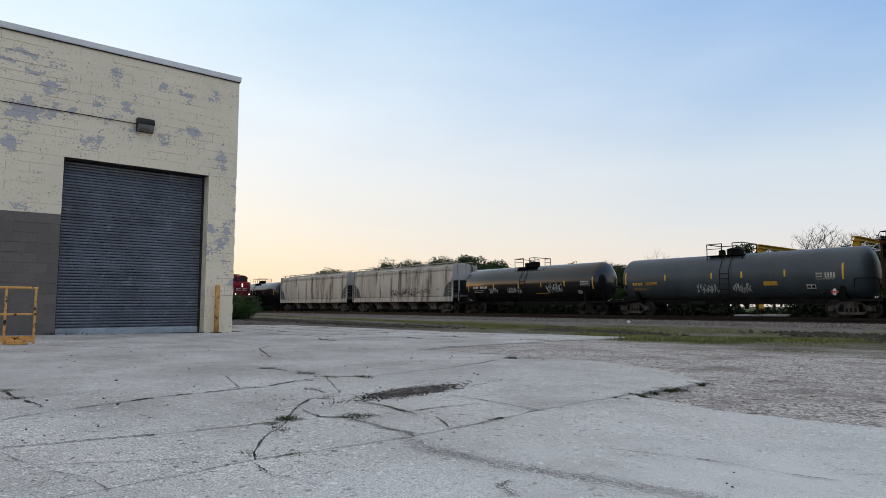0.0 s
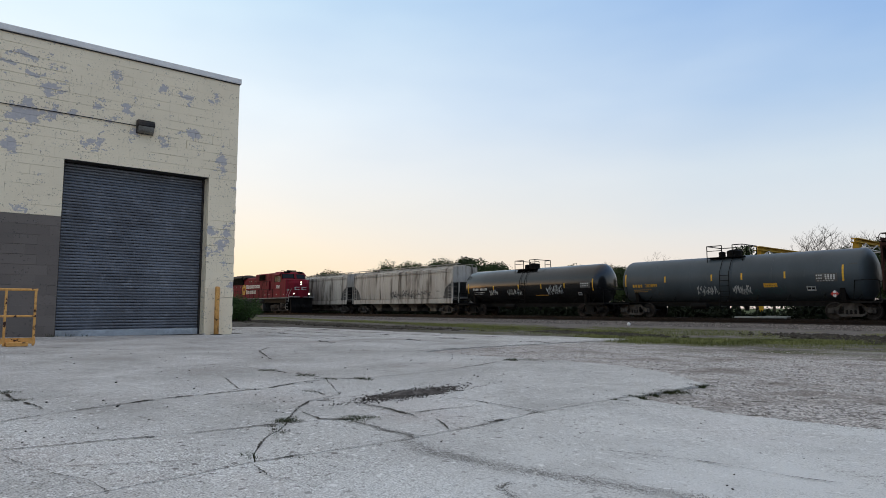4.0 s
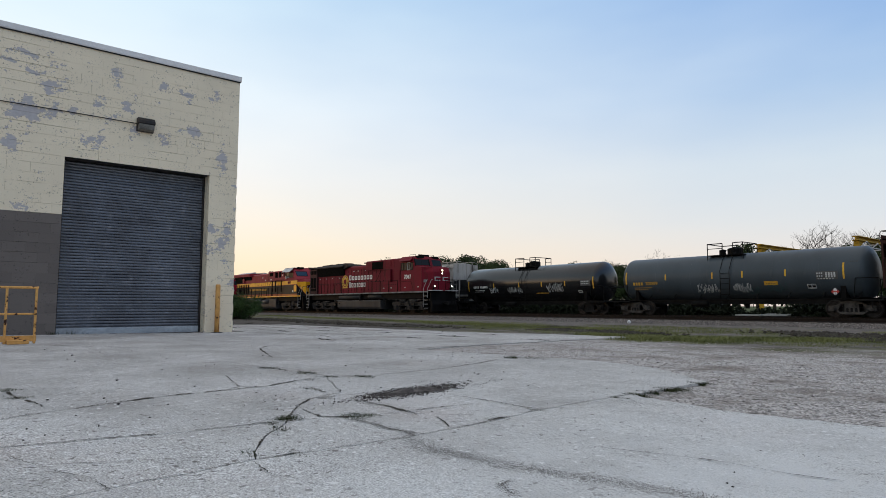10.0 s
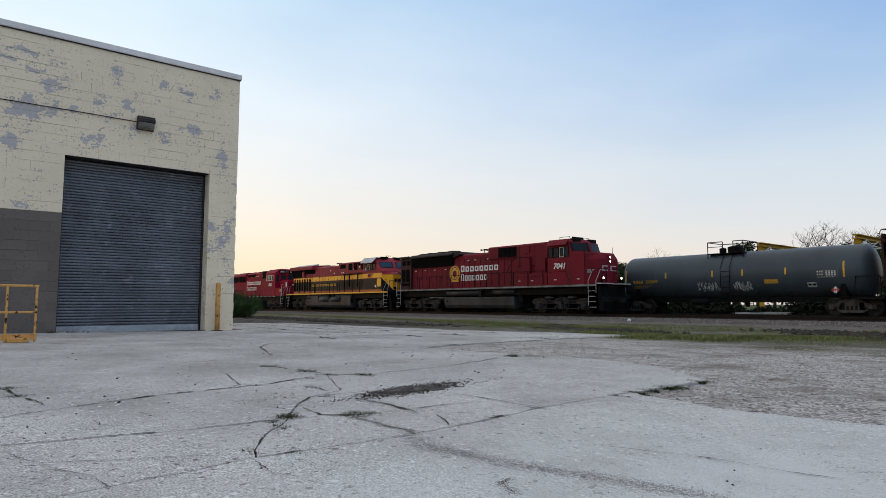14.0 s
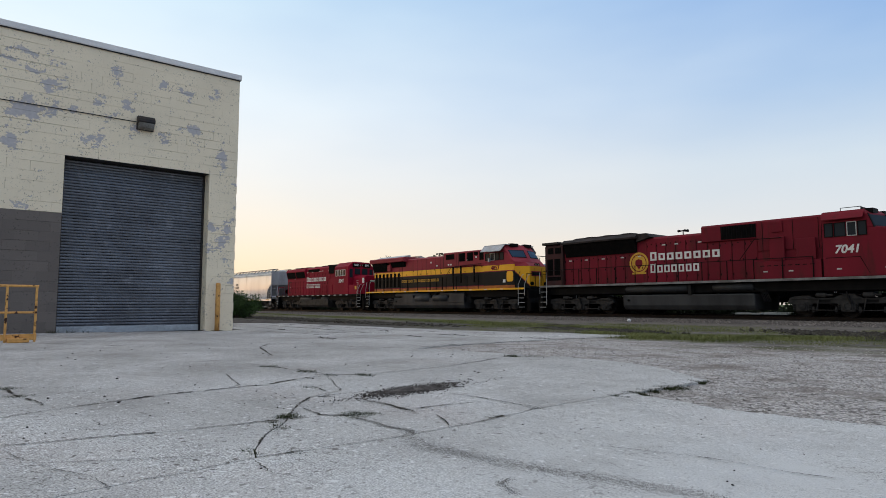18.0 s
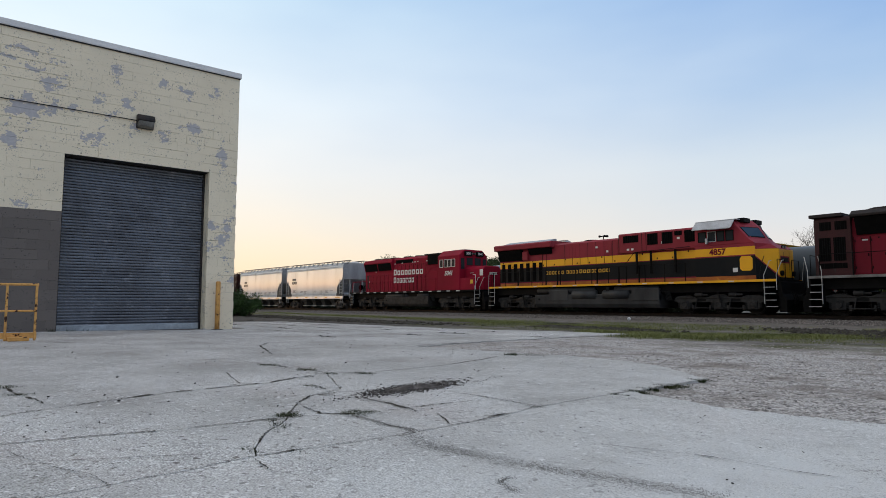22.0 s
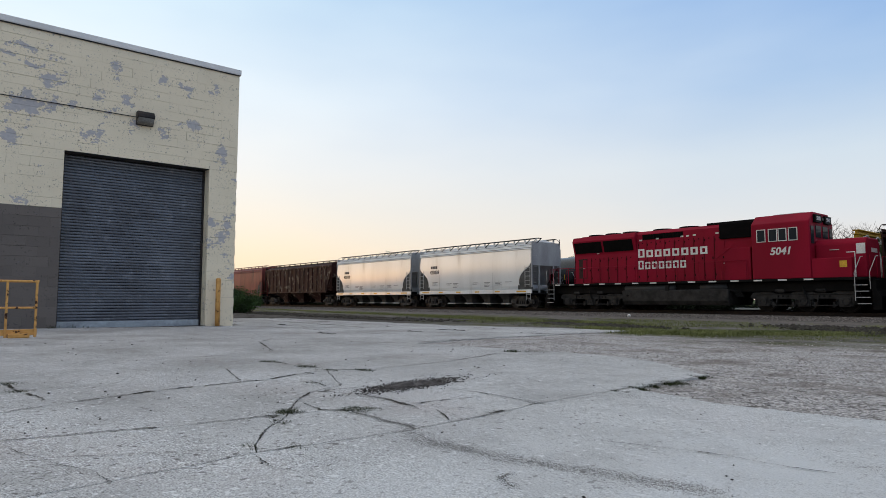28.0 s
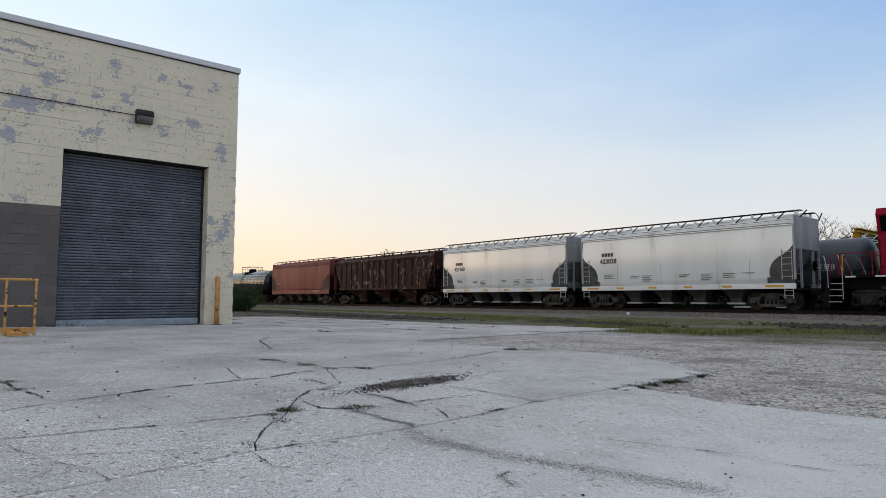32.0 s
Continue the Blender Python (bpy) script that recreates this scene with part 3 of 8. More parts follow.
LINE_C = [(-2.27, 0.98), (-2.38, 1.02), (-2.5, 1.09), (-2.61, 1.16), (-2.73, 1.25), (-2.81, 1.33), (-2.9, 1.4), (-3.02, 1.47), (-3.17, 1.57), (-3.3, 1.66), (-3.42, 1.75), (-3.56, 1.87), (-3.59, 1.9)]
LINE_C2 = [(-3.59, 1.9), (-3.75, 2.2), (-4.3, 2.45), (-4.74, 2.64)]
LINE_D = [(-2.27, 0.98), (-2.22, 0.76), (-2.18, 0.49), (-2.13, 0.2), (-2.0, -1.2)]
LINE_E = [(-2.27, 0.98), (-2.26, 1.6), (-2.33, 2.21), (-2.44, 2.7), (-2.49, 3.2), (-2.53, 3.83)]
LINE_E2 = [(-2.53, 3.83), (-2.55, 4.22), (-2.62, 4.95)]
LINE_F = [(-4.74, 2.64), (-4.54, 2.87), (-4.64, 3.42), (-4.73, 3.91), (-5.02, 4.68), (-5.46, 5.56), (-5.5, 5.82)]
EDGE_R = [(-2.62, 4.95), (-3.11, 5.37), (-3.67, 5.79), (-4.24, 5.92), (-4.96, 6.0), (-5.5, 5.82)]
EDGE_R2 = [(-5.5, 5.82), (-6.63, 5.65), (-7.17, 5.47), (-7.54, 6.24), (-7.92, 8.06), (-8.18, 9.93), (-8.3, 12.9), (-10.26, 12.4), (-12.72, 11.2), (-17.0, 10.95), (-22.0, 10.4)]
EDGE_G = [(-2.53, 3.83), (-2.45, 3.72), (-2.24, 3.66), (-1.97, 3.60), (-1.69, 3.58), (-1.38, 3.63), (-1.05, 3.71), (0.5, 3.75), (6, 3.8)]


def build_pavement():
    top = empty("pavement", pose(0, 0, 0), "cracked pale concrete yard slabs with weedy joints", "pavement", "", "structure")
    lines = {}
    for i, (key, pts, amp) in enumerate((("A", LINE_A, 0.008), ("B", LINE_B, 0.006), ("C", LINE_C, 0.022), ("C2", LINE_C2, 0.02), ("D", LINE_D, 0.012), ("E", LINE_E, 0.008),
                                         ("E2", LINE_E2, 0.02), ("F", LINE_F, 0.012), ("R", EDGE_R, 0.03), ("R2", EDGE_R2, 0.06), ("G", EDGE_G, 0.035))):
        lines[key] = jagged(pts, amp, seed=i + 3)

    def rev(k):
        return lines[k][::-1]
    V2 = Vector
    slabs = [lines["D"][::-1] + lines["E"] + lines["G"] + [V2((6, -8)), V2((-2.0, -8))],
             lines["B"] + [p for p in rev("C") if p.x > -2.91] + lines["D"] + [V2((-3.3, -1.2))],
             lines["A"] + rev("C2") + [p for p in rev("C") if p.x < -2.89] + rev("B"),
             lines["E"] + lines["E2"] + lines["R"] + rev("F") + rev("C2") + rev("C"),
             lines["F"] + lines["R2"] + [V2((-22, 6.2)), V2((-15.2, 6.2)), V2((-15.2, -8)), V2((-3.2, -8)), V2((-3.4, -1.2))] + lines["A"],
             [V2((-2.0, -1.2)), V2((-3.3, -1.2)), V2((-3.4, -1.2)), V2((-3.2, -8)), V2((-2.0, -8))]]
    for pts in slabs:
        clean = []
        for p in pts:
            if not clean or (p - clean[-1]).length > 0.004:
                clean.append(p)
        if (clean[0] - clean[-1]).length < 0.004:
            clean.pop()
        area = sum(a.x * b.y - b.x * a.y for a, b in zip(clean, clean[1:] + clean[:1]))
        if area < 0:
            clean = clean[::-1]
        n = len(clean)
        inner = []
        for i in range(n):
            t = (clean[(i + 1) % n] - clean[i - 1]).normalized()
            inner.append(clean[i] + V2((-t.y, t.x)) * 0.0035)
        bm = nb()
        co, _, tris, _, _, _ = geometry.delaunay_2d_cdt(inner, [(i, (i + 1) % n) for i in range(n)], [], 1, 1e-5)
        up = [bm.verts.new((p.x, p.y, ground_z(p.y))) for p in co]
        rim = {}
        for t in tris:
            bm.faces.new([up[i] for i in t])
        for ed in [x for x in bm.edges if len(x.link_faces) == 1]:
            for q in ed.verts:
                if q not in rim:
                    rim[q] = bm.verts.new((q.co.x, q.co.y, q.co.z - 0.12))
            bm.faces.new((ed.verts[0], ed.verts[1], rim[ed.verts[1]], rim[ed.verts[0]]))
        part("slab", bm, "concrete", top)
    return top


def ribbon(verts, faces, pts, width, seed):
    """Soil that fills a crack: a thin uneven strip that swells and narrows."""
    rnd = random.Random(seed)
    line = jagged(pts, 0.003 + min(width * 0.22, 0.007), 0.016, seed)
    n0 = len(verts)
    for i, p in enumerate(line):
        q = line[min(i + 1, len(line) - 1)] - line[max(i - 1, 0)]
        s = Vector((-q.y, q.x)).normalized() * width * 0.5 * rnd.uniform(0.45, 1.0) * max(0.34, 0.5 + 1.5 * noise.noise((p.x * 6.0, p.y * 6.0, seed * 0.7))) * min(1, 0.25 + i / 3, 0.25 + (len(line) - 1 - i) / 3)
        for k in (s, -s):
            verts.append((p.x + k.x, p.y + k.y, ground_z(p.y) + 0.004))
    for i in range(len(line) - 1):
        a = n0 + 2 * i
        if noise.noise((line[i].x * 5.0, line[i].y * 5.0, seed * 0.37)) > (-0.42 if seed > 47 else -0.3):
            faces.append((a, a + 1, a + 3, a + 2))


def blades(verts, faces, x, y, n, spread, high, rnd, lean=0.6):
    for _ in range(n):
        bx, by = x + rnd.gauss(0, spread), y + rnd.gauss(0, spread)
        a, h = rnd.uniform(0, 6.28), high * rnd.uniform(0.4, 1.0)
        w = h * 0.05 + 0.001
        z = ground_z(by) - (0.022 if 10.7 < by < 14.2 else 0.012)
        dx, dy = math.cos(a), math.sin(a)
        k = rnd.uniform(0.1, lean) * h
        i = len(verts)
        verts += [(bx - dy * w, by + dx * w, z), (bx + dy * w, by - dx * w, z), (bx + dx * k * 0.4 + dy * w * 0.7, by + dy * k * 0.4 - dx * w * 0.7, z + h * 0.6),
                  (bx + dx * k * 0.4 - dy * w * 0.7, by + dy * k * 0.4 + dx * w * 0.7, z + h * 0.6), (bx + dx * k, by + dy * k, z + h)]
        faces += [(i, i + 1, i + 2, i + 3), (i + 3, i + 2, i + 4)]


def stones(verts, faces, x, y, z, r, rnd):
    """One broken stone of eight faces."""
    i = len(verts)
    a = rnd.uniform(0, 6.28)
    for k in range(4):
        rr = r * rnd.uniform(0.6, 1.1)
        verts.append((x + math.cos(a + k * 1.571) * rr, y + math.sin(a + k * 1.571) * rr, z + r * rnd.uniform(0.1, 0.5)))
    verts.append((x + rnd.uniform(-0.3, 0.3) * r, y + rnd.uniform(-0.3, 0.3) * r, z + r * rnd.uniform(0.6, 1.0)))
    verts.append((x, y, z - r * 0.4))
    for k in range(4):
        faces.append((i + k, i + (k + 1) % 4, i + 4))
        faces.append((i + (k + 1) % 4, i + k, i + 5))


def off_slab(x, y):
    """True where the yard has no concrete."""
    if x > -2.45:
        return y > 3.75
    if x > -5.5:
        return y > 4.95 + (-2.62 - x) * 0.55 + 0.1 if x > -4.4 else y > 6.05
    if x > -7.2:
        return y > 5.85
    return y > 6.2 + (-7.5 - x) * 9 if x > -8.2 else y > 12.5


CRACKS_NEAR = [([(-3.61, 1.98), (-3.46, 2.05), (-3.29, 2.11)], 0.03), ([(-3.26, 2.09), (-3.08, 2.11), (-2.83, 2.09), (-2.71, 2.06)], 0.026),
               ([(-3.21, 1.65), (-2.95, 1.62), (-2.84, 1.74), (-2.83, 1.89)], 0.022), ([(-2.80, 1.71), (-2.62, 1.73), (-2.49, 1.71), (-2.30, 1.73)], 0.012),
               ([(-2.60, 2.10), (-2.44, 2.03), (-2.32, 1.96)], 0.008), ([(-2.83, 2.13), (-2.84, 2.30), (-2.83, 2.42), (-2.82, 2.63)], 0.022),
               ([(-3.23, 2.71), (-3.00, 2.73), (-2.80, 2.74), (-2.57, 2.72), (-2.42, 2.75)], 0.026), ([(-2.60, 2.18), (-2.57, 2.25), (-2.50, 2.30)], 0.014),
               ([(-2.36, 2.25), (-2.37, 2.34), (-2.37, 2.42)], 0.03), ([(-2.25, 0.96), (-2.13, 0.94), (-2.02, 0.93), (-1.93, 0.97), (-1.83, 0.98)], 0.008), ([(-2.25, 0.96), (-2.26, 1.06), (-2.27, 1.15)], 0.012), ([(-2.30, 1.35), (-2.30, 1.46), (-2.30, 1.60), (-2.27, 1.68)], 0.006), ([(-4.47, 2.13), (-4.44, 2.23), (-4.55, 2.42)], 0.018), ([(-4.38, 1.78), (-4.22, 2.01), (-4.15, 2.17), (-3.97, 2.14), (-3.77, 2.11)], 0.02), ([(-2.93, 1.40), (-2.91, 1.57), (-2.85, 1.67)], 0.007), ([(-3.60, 1.93), (-3.46, 2.02), (-3.23, 2.09), (-3.02, 2.10), (-2.81, 2.07)], 0.02), ([(-3.61, 1.98), (-3.59, 2.19), (-3.61, 2.34)], 0.03)]
CRACKS_MID = [([(-2.91, 0.27), (-2.79, 0.29), (-2.66, 0.33), (-2.49, 0.38), (-2.34, 0.45), (-2.15, 0.47)], 0.004), ([(-2.63, 0.35), (-2.54, 0.53), (-2.47, 0.70), (-2.36, 0.90)], 0.006),
              ([(-1.49, 1.52), (-1.47, 1.45), (-1.35, 1.40)], 0.005), ([(-1.28, 2.30), (-1.18, 2.33), (-1.07, 2.33), (-0.96, 2.34), (-0.80, 2.39)], 0.008), ([(-1.64, 2.16), (-1.28, 2.30)], 0.005),
              ([(-5.09, 0.45), (-4.63, 0.47), (-4.33, 0.53), (-4.08, 0.56)], 0.03), ([(-4.36, 1.66), (-4.50, 2.14), (-4.60, 2.46), (-4.54, 2.66)], 0.014), ([(-5.21, 1.97), (-4.78, 1.86), (-4.41, 1.77)], 0.012)]
CRACKS_FAR = [([(-6.57, 2.49), (-5.65, 2.54), (-5.13, 2.63), (-4.74, 2.64)], 0.02), ([(-6.28, 0.57), (-6.25, 0.77)], 0.03), ([(-6.41, 1.43), (-6.45, 1.71), (-6.51, 2.16), (-6.59, 2.53)], 0.02), ([(-9.54, 4.48), (-9.25, 4.16), (-8.45, 3.66), (-6.89, 3.14)], 0.03),
              ([(-10.99, 6.30), (-10.33, 6.54), (-9.52, 6.64)], 0.05), ([(-7.36, 5.59), (-7.56, 6.12), (-7.65, 6.60)], 0.08), ([(-11.0, 1.3), (-9.4, 2.4)], 0.04), ([(-8.0, 4.8), (-7.17, 5.47)], 0.05), ([(-13.2, 6.0), (-12.0, 8.6)], 0.05)]
# worn gritty bands: plan points, spread in metres, grains
GRIT = [([(-2.30, 1.70), (-2.04, 1.59), (-1.90, 1.62), (-1.76, 1.64), (-1.62, 1.66), (-1.44, 1.72), (-1.28, 1.77), (-1.10, 1.81), (-0.95, 1.86)], 0.036, 7000), ([(-1.49, 1.52), (-1.47, 1.45), (-1.35, 1.40)], 0.012, 400),
        ([(-2.80, 1.71), (-2.62, 1.73), (-2.49, 1.71), (-2.37, 1.75), (-2.30, 1.72)], 0.016, 1500), ([(-3.26, 2.09), (-3.08, 2.11), (-2.71, 2.06)], 0.03, 900), ([(-2.45, 3.4), (-2.2, 3.42), (-1.6, 3.62), (-1.0, 3.62), (0.2, 3.65)], 0.06, 1800)]


def build_litter():
    rnd = random.Random(11)
    v, f = [], []
    cracks = [(LINE_A, 0.032), (LINE_B, 0.030), (LINE_C, 0.017), (LINE_C2, 0.006), (LINE_D, 0.004), (LINE_E, 0.009), (LINE_E2, 0.022), (LINE_F, 0.030)] + CRACKS_NEAR + CRACKS_MID + CRACKS_FAR
    cracks += [([(-14.86, 0.3), (-14.86, 2.1), (-14.84, 4.0), (-14.84, 5.7)], 0.09), ([(-14.6, 6.2), (-13.0, 6.4), (-11.5, 6.5)], 0.10), ([(-17, 7.2), (-14, 7.1), (-12, 7.5)], 0.10), ([(-20, 8.6), (-16, 8.3), (-13, 8.2)], 0.14), ([(-23, 9.8), (-17, 9.6), (-12, 9.9)], 0.14)]
    for _ in range(46):
        x, y = rnd.uniform(-27, -8.5), rnd.uniform(5.6, 11.5)
        if not off_slab(x, y) and not (x < -14.6 and y < 6.3):
            l = rnd.uniform(0.15, 0.9)
            cracks.append(([(x, y), (x + l * 0.5, y + rnd.uniform(-0.1, 0.1)), (x + l, y + rnd.uniform(-0.15, 0.25))], rnd.uniform(0.03, 0.09)))
    far_from = len(cracks) - 24
    for i, (pts, w) in enumerate(cracks):
        ribbon(v, f, pts, w, 40 + i)
    stuff_mesh("crack_soil", v, f, "soil", "dark soil filling the cracks of the concrete", "soil")
    v, f = [], []
    for pts, wide, n in GRIT:
        for _ in range(n):
            k = rnd.randrange(len(pts) - 1)
            p = Vector(pts[k]).lerp(Vector(pts[k + 1]), rnd.random())
            x, y = p.x + rnd.gauss(0, wide), p.y + rnd.gauss(0, wide)
            stones(v, f, x, y, ground_z(y), rnd.uniform(0.0008, 0.0024), rnd)
    stuff_mesh("grit", v, f, "grit", "fine grey-brown grit in worn bands of the concrete", "grit")
    v, f = [], []
    for x, y, n, s, h in ((-2.34, 0.99, 120, 0.03, 0.05), (-3.0, 1.45, 200, 0.035, 0.09), (-2.72, 1.26, 120, 0.025, 0.06), (-2.86, 1.79, 200, 0.05, 0.08), (-4.63, 0.47, 120, 0.04, 0.08), (-5.09, 0.45, 100, 0.05, 0.09), (-2.52, 3.75, 140, 0.05, 0.06), (-2.56, 4.3, 160, 0.07, 0.07), (-2.96, 1.39, 110, 0.04, 0.06), (-3.06, 1.49, 120, 0.04, 0.07), (-2.80, 1.32, 100, 0.03, 0.05), (-2.84, 1.75, 160, 0.05, 0.07), (-2.83, 1.88, 90, 0.03, 0.06), (-5.67, 2.56, 80, 0.06, 0.09),
                          (-5.10, 2.63, 110, 0.09, 0.08), (-4.50, 2.88, 70, 0.06, 0.08), (-5.03, 4.62, 90, 0.09, 0.07), (-5.32, 5.46, 50, 0.05, 0.16), (-5.21, 5.72, 60, 0.1, 0.1), (-2.80, 2.74, 70, 0.04, 0.05),
                          (-2.49, 2.74, 70, 0.04, 0.05), (-2.37, 2.34, 80, 0.04, 0.05), (-3.63, 2.09, 70, 0.04, 0.05), (-3.2, 2.1, 90, 0.06, 0.05)):
        blades(v, f, x, y, n * 4, s, h * 0.27, rnd, 2.2)
    for x, y, n, s, h in ((-4.59, 0.4, 50, 0.03, 0.035), (-4.61, 0.52, 40, 0.03, 0.025), (-2.79, 1.30, 90, 0.03, 0.03), (-2.62, 1.19, 60, 0.03, 0.03), (-3.05, 1.47, 120, 0.045, 0.035), (-2.93, 1.36, 90, 0.04, 0.03),
                          (-4.66, 2.37, 80, 0.06, 0.035), (-2.81, 1.72, 150, 0.06, 0.03), (-2.95, 1.66, 90, 0.05, 0.028), (-3.13, 2.06, 70, 0.05, 0.025), (-3.3, 2.09, 60, 0.04, 0.025), (-5.4, 5.46, 60, 0.06, 0.06), (-5.73, 2.58, 90, 0.06, 0.04),
                          (-5.1, 2.62, 90, 0.07, 0.03), (-4.55, 2.9, 70, 0.06, 0.03), (-10.7, 1.56, 160, 0.14, 0.05), (-10.0, 2.3, 90, 0.1, 0.05), (-2.52, 3.7, 120, 0.1, 0.03), (-2.56, 4.2, 140, 0.14, 0.03), (-2.62, 4.9, 60, 0.05, 0.05),
                          (-2.2, 1.05, 40, 0.03, 0.025), (-2.3, 0.99, 50, 0.03, 0.03), (-2.42, 2.5, 60, 0.05, 0.025), (-14.9, 2.05, 6, 0.05, 0.2), (-14.95, 2.4, 5, 0.06, 0.18), (-14.9, 2.7, 4, 0.05, 0.16), (-9.6, 1.1, 60, 0.1, 0.06), (-9.9, 1.3, 60, 0.12, 0.06), (-8.9, 4.1, 40, 0.08, 0.06), (-11.0, 6.8, 80, 0.25, 0.06)):
        blades(v, f, x, y, n * 3, s, h * (0.26 if h < 0.15 else 0.55), rnd, 2.0)
    for x, y, wide in ((-2.37, 1.00, 0.030), (-2.42, 1.03, 0.020), (-2.78, 1.31, 0.040), (-2.92, 1.34, 0.030), (-3.02, 1.47, 0.030), (-2.26, 1.13, 0.030), (-2.89, 1.73, 0.030), (-2.87, 1.79, 0.035), (-2.85, 1.85, 0.030), (-2.83, 1.98, 0.020), (-5.65, 2.52, 0.050), (-5.05, 2.59, 0.060), (-4.65, 2.64, 0.050), (-4.49, 2.87, 0.060), (-4.01, 2.12, 0.040), (-2.39, 2.27, 0.020), (-2.38, 2.35, 0.025), (-2.46, 2.70, 0.030), (-2.48, 3.52, 0.040), (-2.51, 3.77, 0.050), (-2.52, 3.97, 0.050), (-2.54, 4.22, 0.050), (-2.59, 4.79, 0.050)):
        for _ in range(14):
            blades(v, f, x + rnd.gauss(0, wide), y + rnd.gauss(0, wide * 0.5), 12, 0.010, 0.010 + wide * 0.35, rnd, 1.6)
    for _ in range(600):
        line, _w = rnd.choice(cracks[:26])
        k = rnd.randrange(len(line) - 1)
        p = Vector(line[k]).lerp(Vector(line[k + 1]), rnd.random())
        blades(v, f, p.x, p.y, 9, 0.014, 0.010, rnd, 1.3)
    for line, _w in cracks[far_from:]:
        for _ in range(7):
            k = rnd.randrange(len(line) - 1)
            p = Vector(line[k]).lerp(Vector(line[k + 1]), rnd.random())
            blades(v, f, p.x, p.y, 5, 0.05, 0.03, rnd, 1.8)
    stuff_mesh("weeds", v, f, "weed", "small green weeds growing in the cracks", "weeds")
    v, f = [], []
    for _ in range(46000):
        x, y = rnd.uniform(-9.0, 3.5), 3.55 + 13 * rnd.random() ** 1.5
        if off_slab(x, y) and y < 13:
            stones(v, f, x, y, ground_z(y) - 0.018, rnd.choice((0.004, 0.005, 0.006, 0.008, 0.011, 0.015)) * rnd.uniform(0.6, 1.1) * (0.9 + y * 0.02), rnd)
    stuff_mesh("gravel", v, f, "stone", "loose brown-grey gravel beside the concrete", "gravel")
    v, f = [], []
    for _ in range(400):
        x, y = -1.0 - 9 * rnd.random() ** 1.5, rnd.uniform(-0.4, 6)
        if not off_slab(x, y):
            stones(v, f, x, y, ground_z(y), rnd.choice((0.002, 0.003, 0.004, 0.006, 0.008)) * (1 if x > -4 else 1.7), rnd)
    for _ in range(3800):
        a, r = rnd.gauss(0, 0.1), rnd.gauss(0, 0.28)
        x, y = -3.5 - 0.25 * r + a * 0.7, 2.62 + r * 0.9 + a * 0.3
        stones(v, f, x, y, ground_z(y) + 0.003, rnd.choice((0.002, 0.003, 0.003, 0.004, 0.006, 0.009)), rnd)
    for cx, cy, n in ((-3.45, 1.62, 14), (-3.7, 1.75, 12), (-3.2, 0.45, 16), (-3.35, 0.62, 8), (-3.9, 3.1, 22), (-3.3, 2.5, 24)):
        for _ in range(n):
            x, y = cx + rnd.gauss(0, 0.1), cy + rnd.gauss(0, 0.1)
            stones(v, f, x, y, ground_z(y) + 0.002, rnd.choice((0.003, 0.004, 0.006)), rnd)
    for line, _w in cracks[far_from:]:
        for _ in range(22):
            k = rnd.randrange(len(line) - 1)
            p = Vector(line[k]).lerp(Vector(line[k + 1]), rnd.random())
            x, y = p.x + rnd.gauss(0, 0.04), p.y + rnd.gauss(0, 0.05)
            stones(v, f, x, y, ground_z(y), 0.006 + 0.022 * rnd.random() ** 2.5, rnd)
    stuff_mesh("loose_stones", v, f, "darkstone", "dark crumbs of asphalt and stone scattered on the concrete", "stones")
    # the low heap of dark crumbled asphalt
    bm = nb()
    ring = []
    rows = [(1.0, 0.0), (0.75, 0.006), (0.5, 0.014), (0.25, 0.02)]
    for s, h in rows:
        loop = []
        for i in range(26):
            a = i / 26 * 6.283
            k = s * (1 + 0.28 * math.sin(3 * a + 1) + 0.2 * math.sin(5 * a) + 0.12 * rnd.uniform(-1, 1))
            x, y = -3.5 + math.cos(a) * 0.085 * k - math.sin(a) * 0.07 * k, 2.66 + math.sin(a) * 0.29 * k + math.cos(a) * 0.05 * k
            loop.append(bm.verts.new((x, y, ground_z(y) + h * rnd.uniform(0.4, 1.6) + (0.003 if s == 1 else 0))))
        ring.append(loop)
    for r0, r1 in zip(ring, ring[1:]):
        for i in range(26):
            bm.faces.new((r0[i], r0[(i + 1) % 26], r1[(i + 1) % 26], r1[i]))
    bm.faces.new(ring[-1])
    tagged(part("crumbled_asphalt", bm, "darkstone"), "low heap of dark crumbled asphalt on the concrete", "debris")
    # rough grass between yard and line
    v, f = [], []
    for _ in range(42000):
        x, y = 4 - 70 * rnd.random() ** 1.4, 10.8 + 13 * rnd.random()
        if noise.noise((x * 0.12, y * 0.3, 3.0)) + 0.5 * noise.noise((x * 0.7, y * 0.9, 5.0)) > 0.05 and off_slab(x, y) and (x > -15 or y > 16.8 or rnd.random() < 0.10):
            blades(v, f, x, y, 3, 0.10, 0.09, rnd, 1.6)
    stuff_mesh("grass", v, f, "lawn", "rough dry green grass between the yard and the tracks", "grass")
    v, f = [], []
    for _ in range(30000):
        x, y = rnd.uniform(-17, 3), rnd.uniform(11.0, 17.5)
        if noise.noise((x * 0.2, y * 0.35, 8.0)) + 0.6 * noise.noise((x * 0.9, y * 1.1, 2.0)) > 0.22 and off_slab(x, y):
            blades(v, f, x, y, 3, 0.08, 0.055, rnd, 1.4)
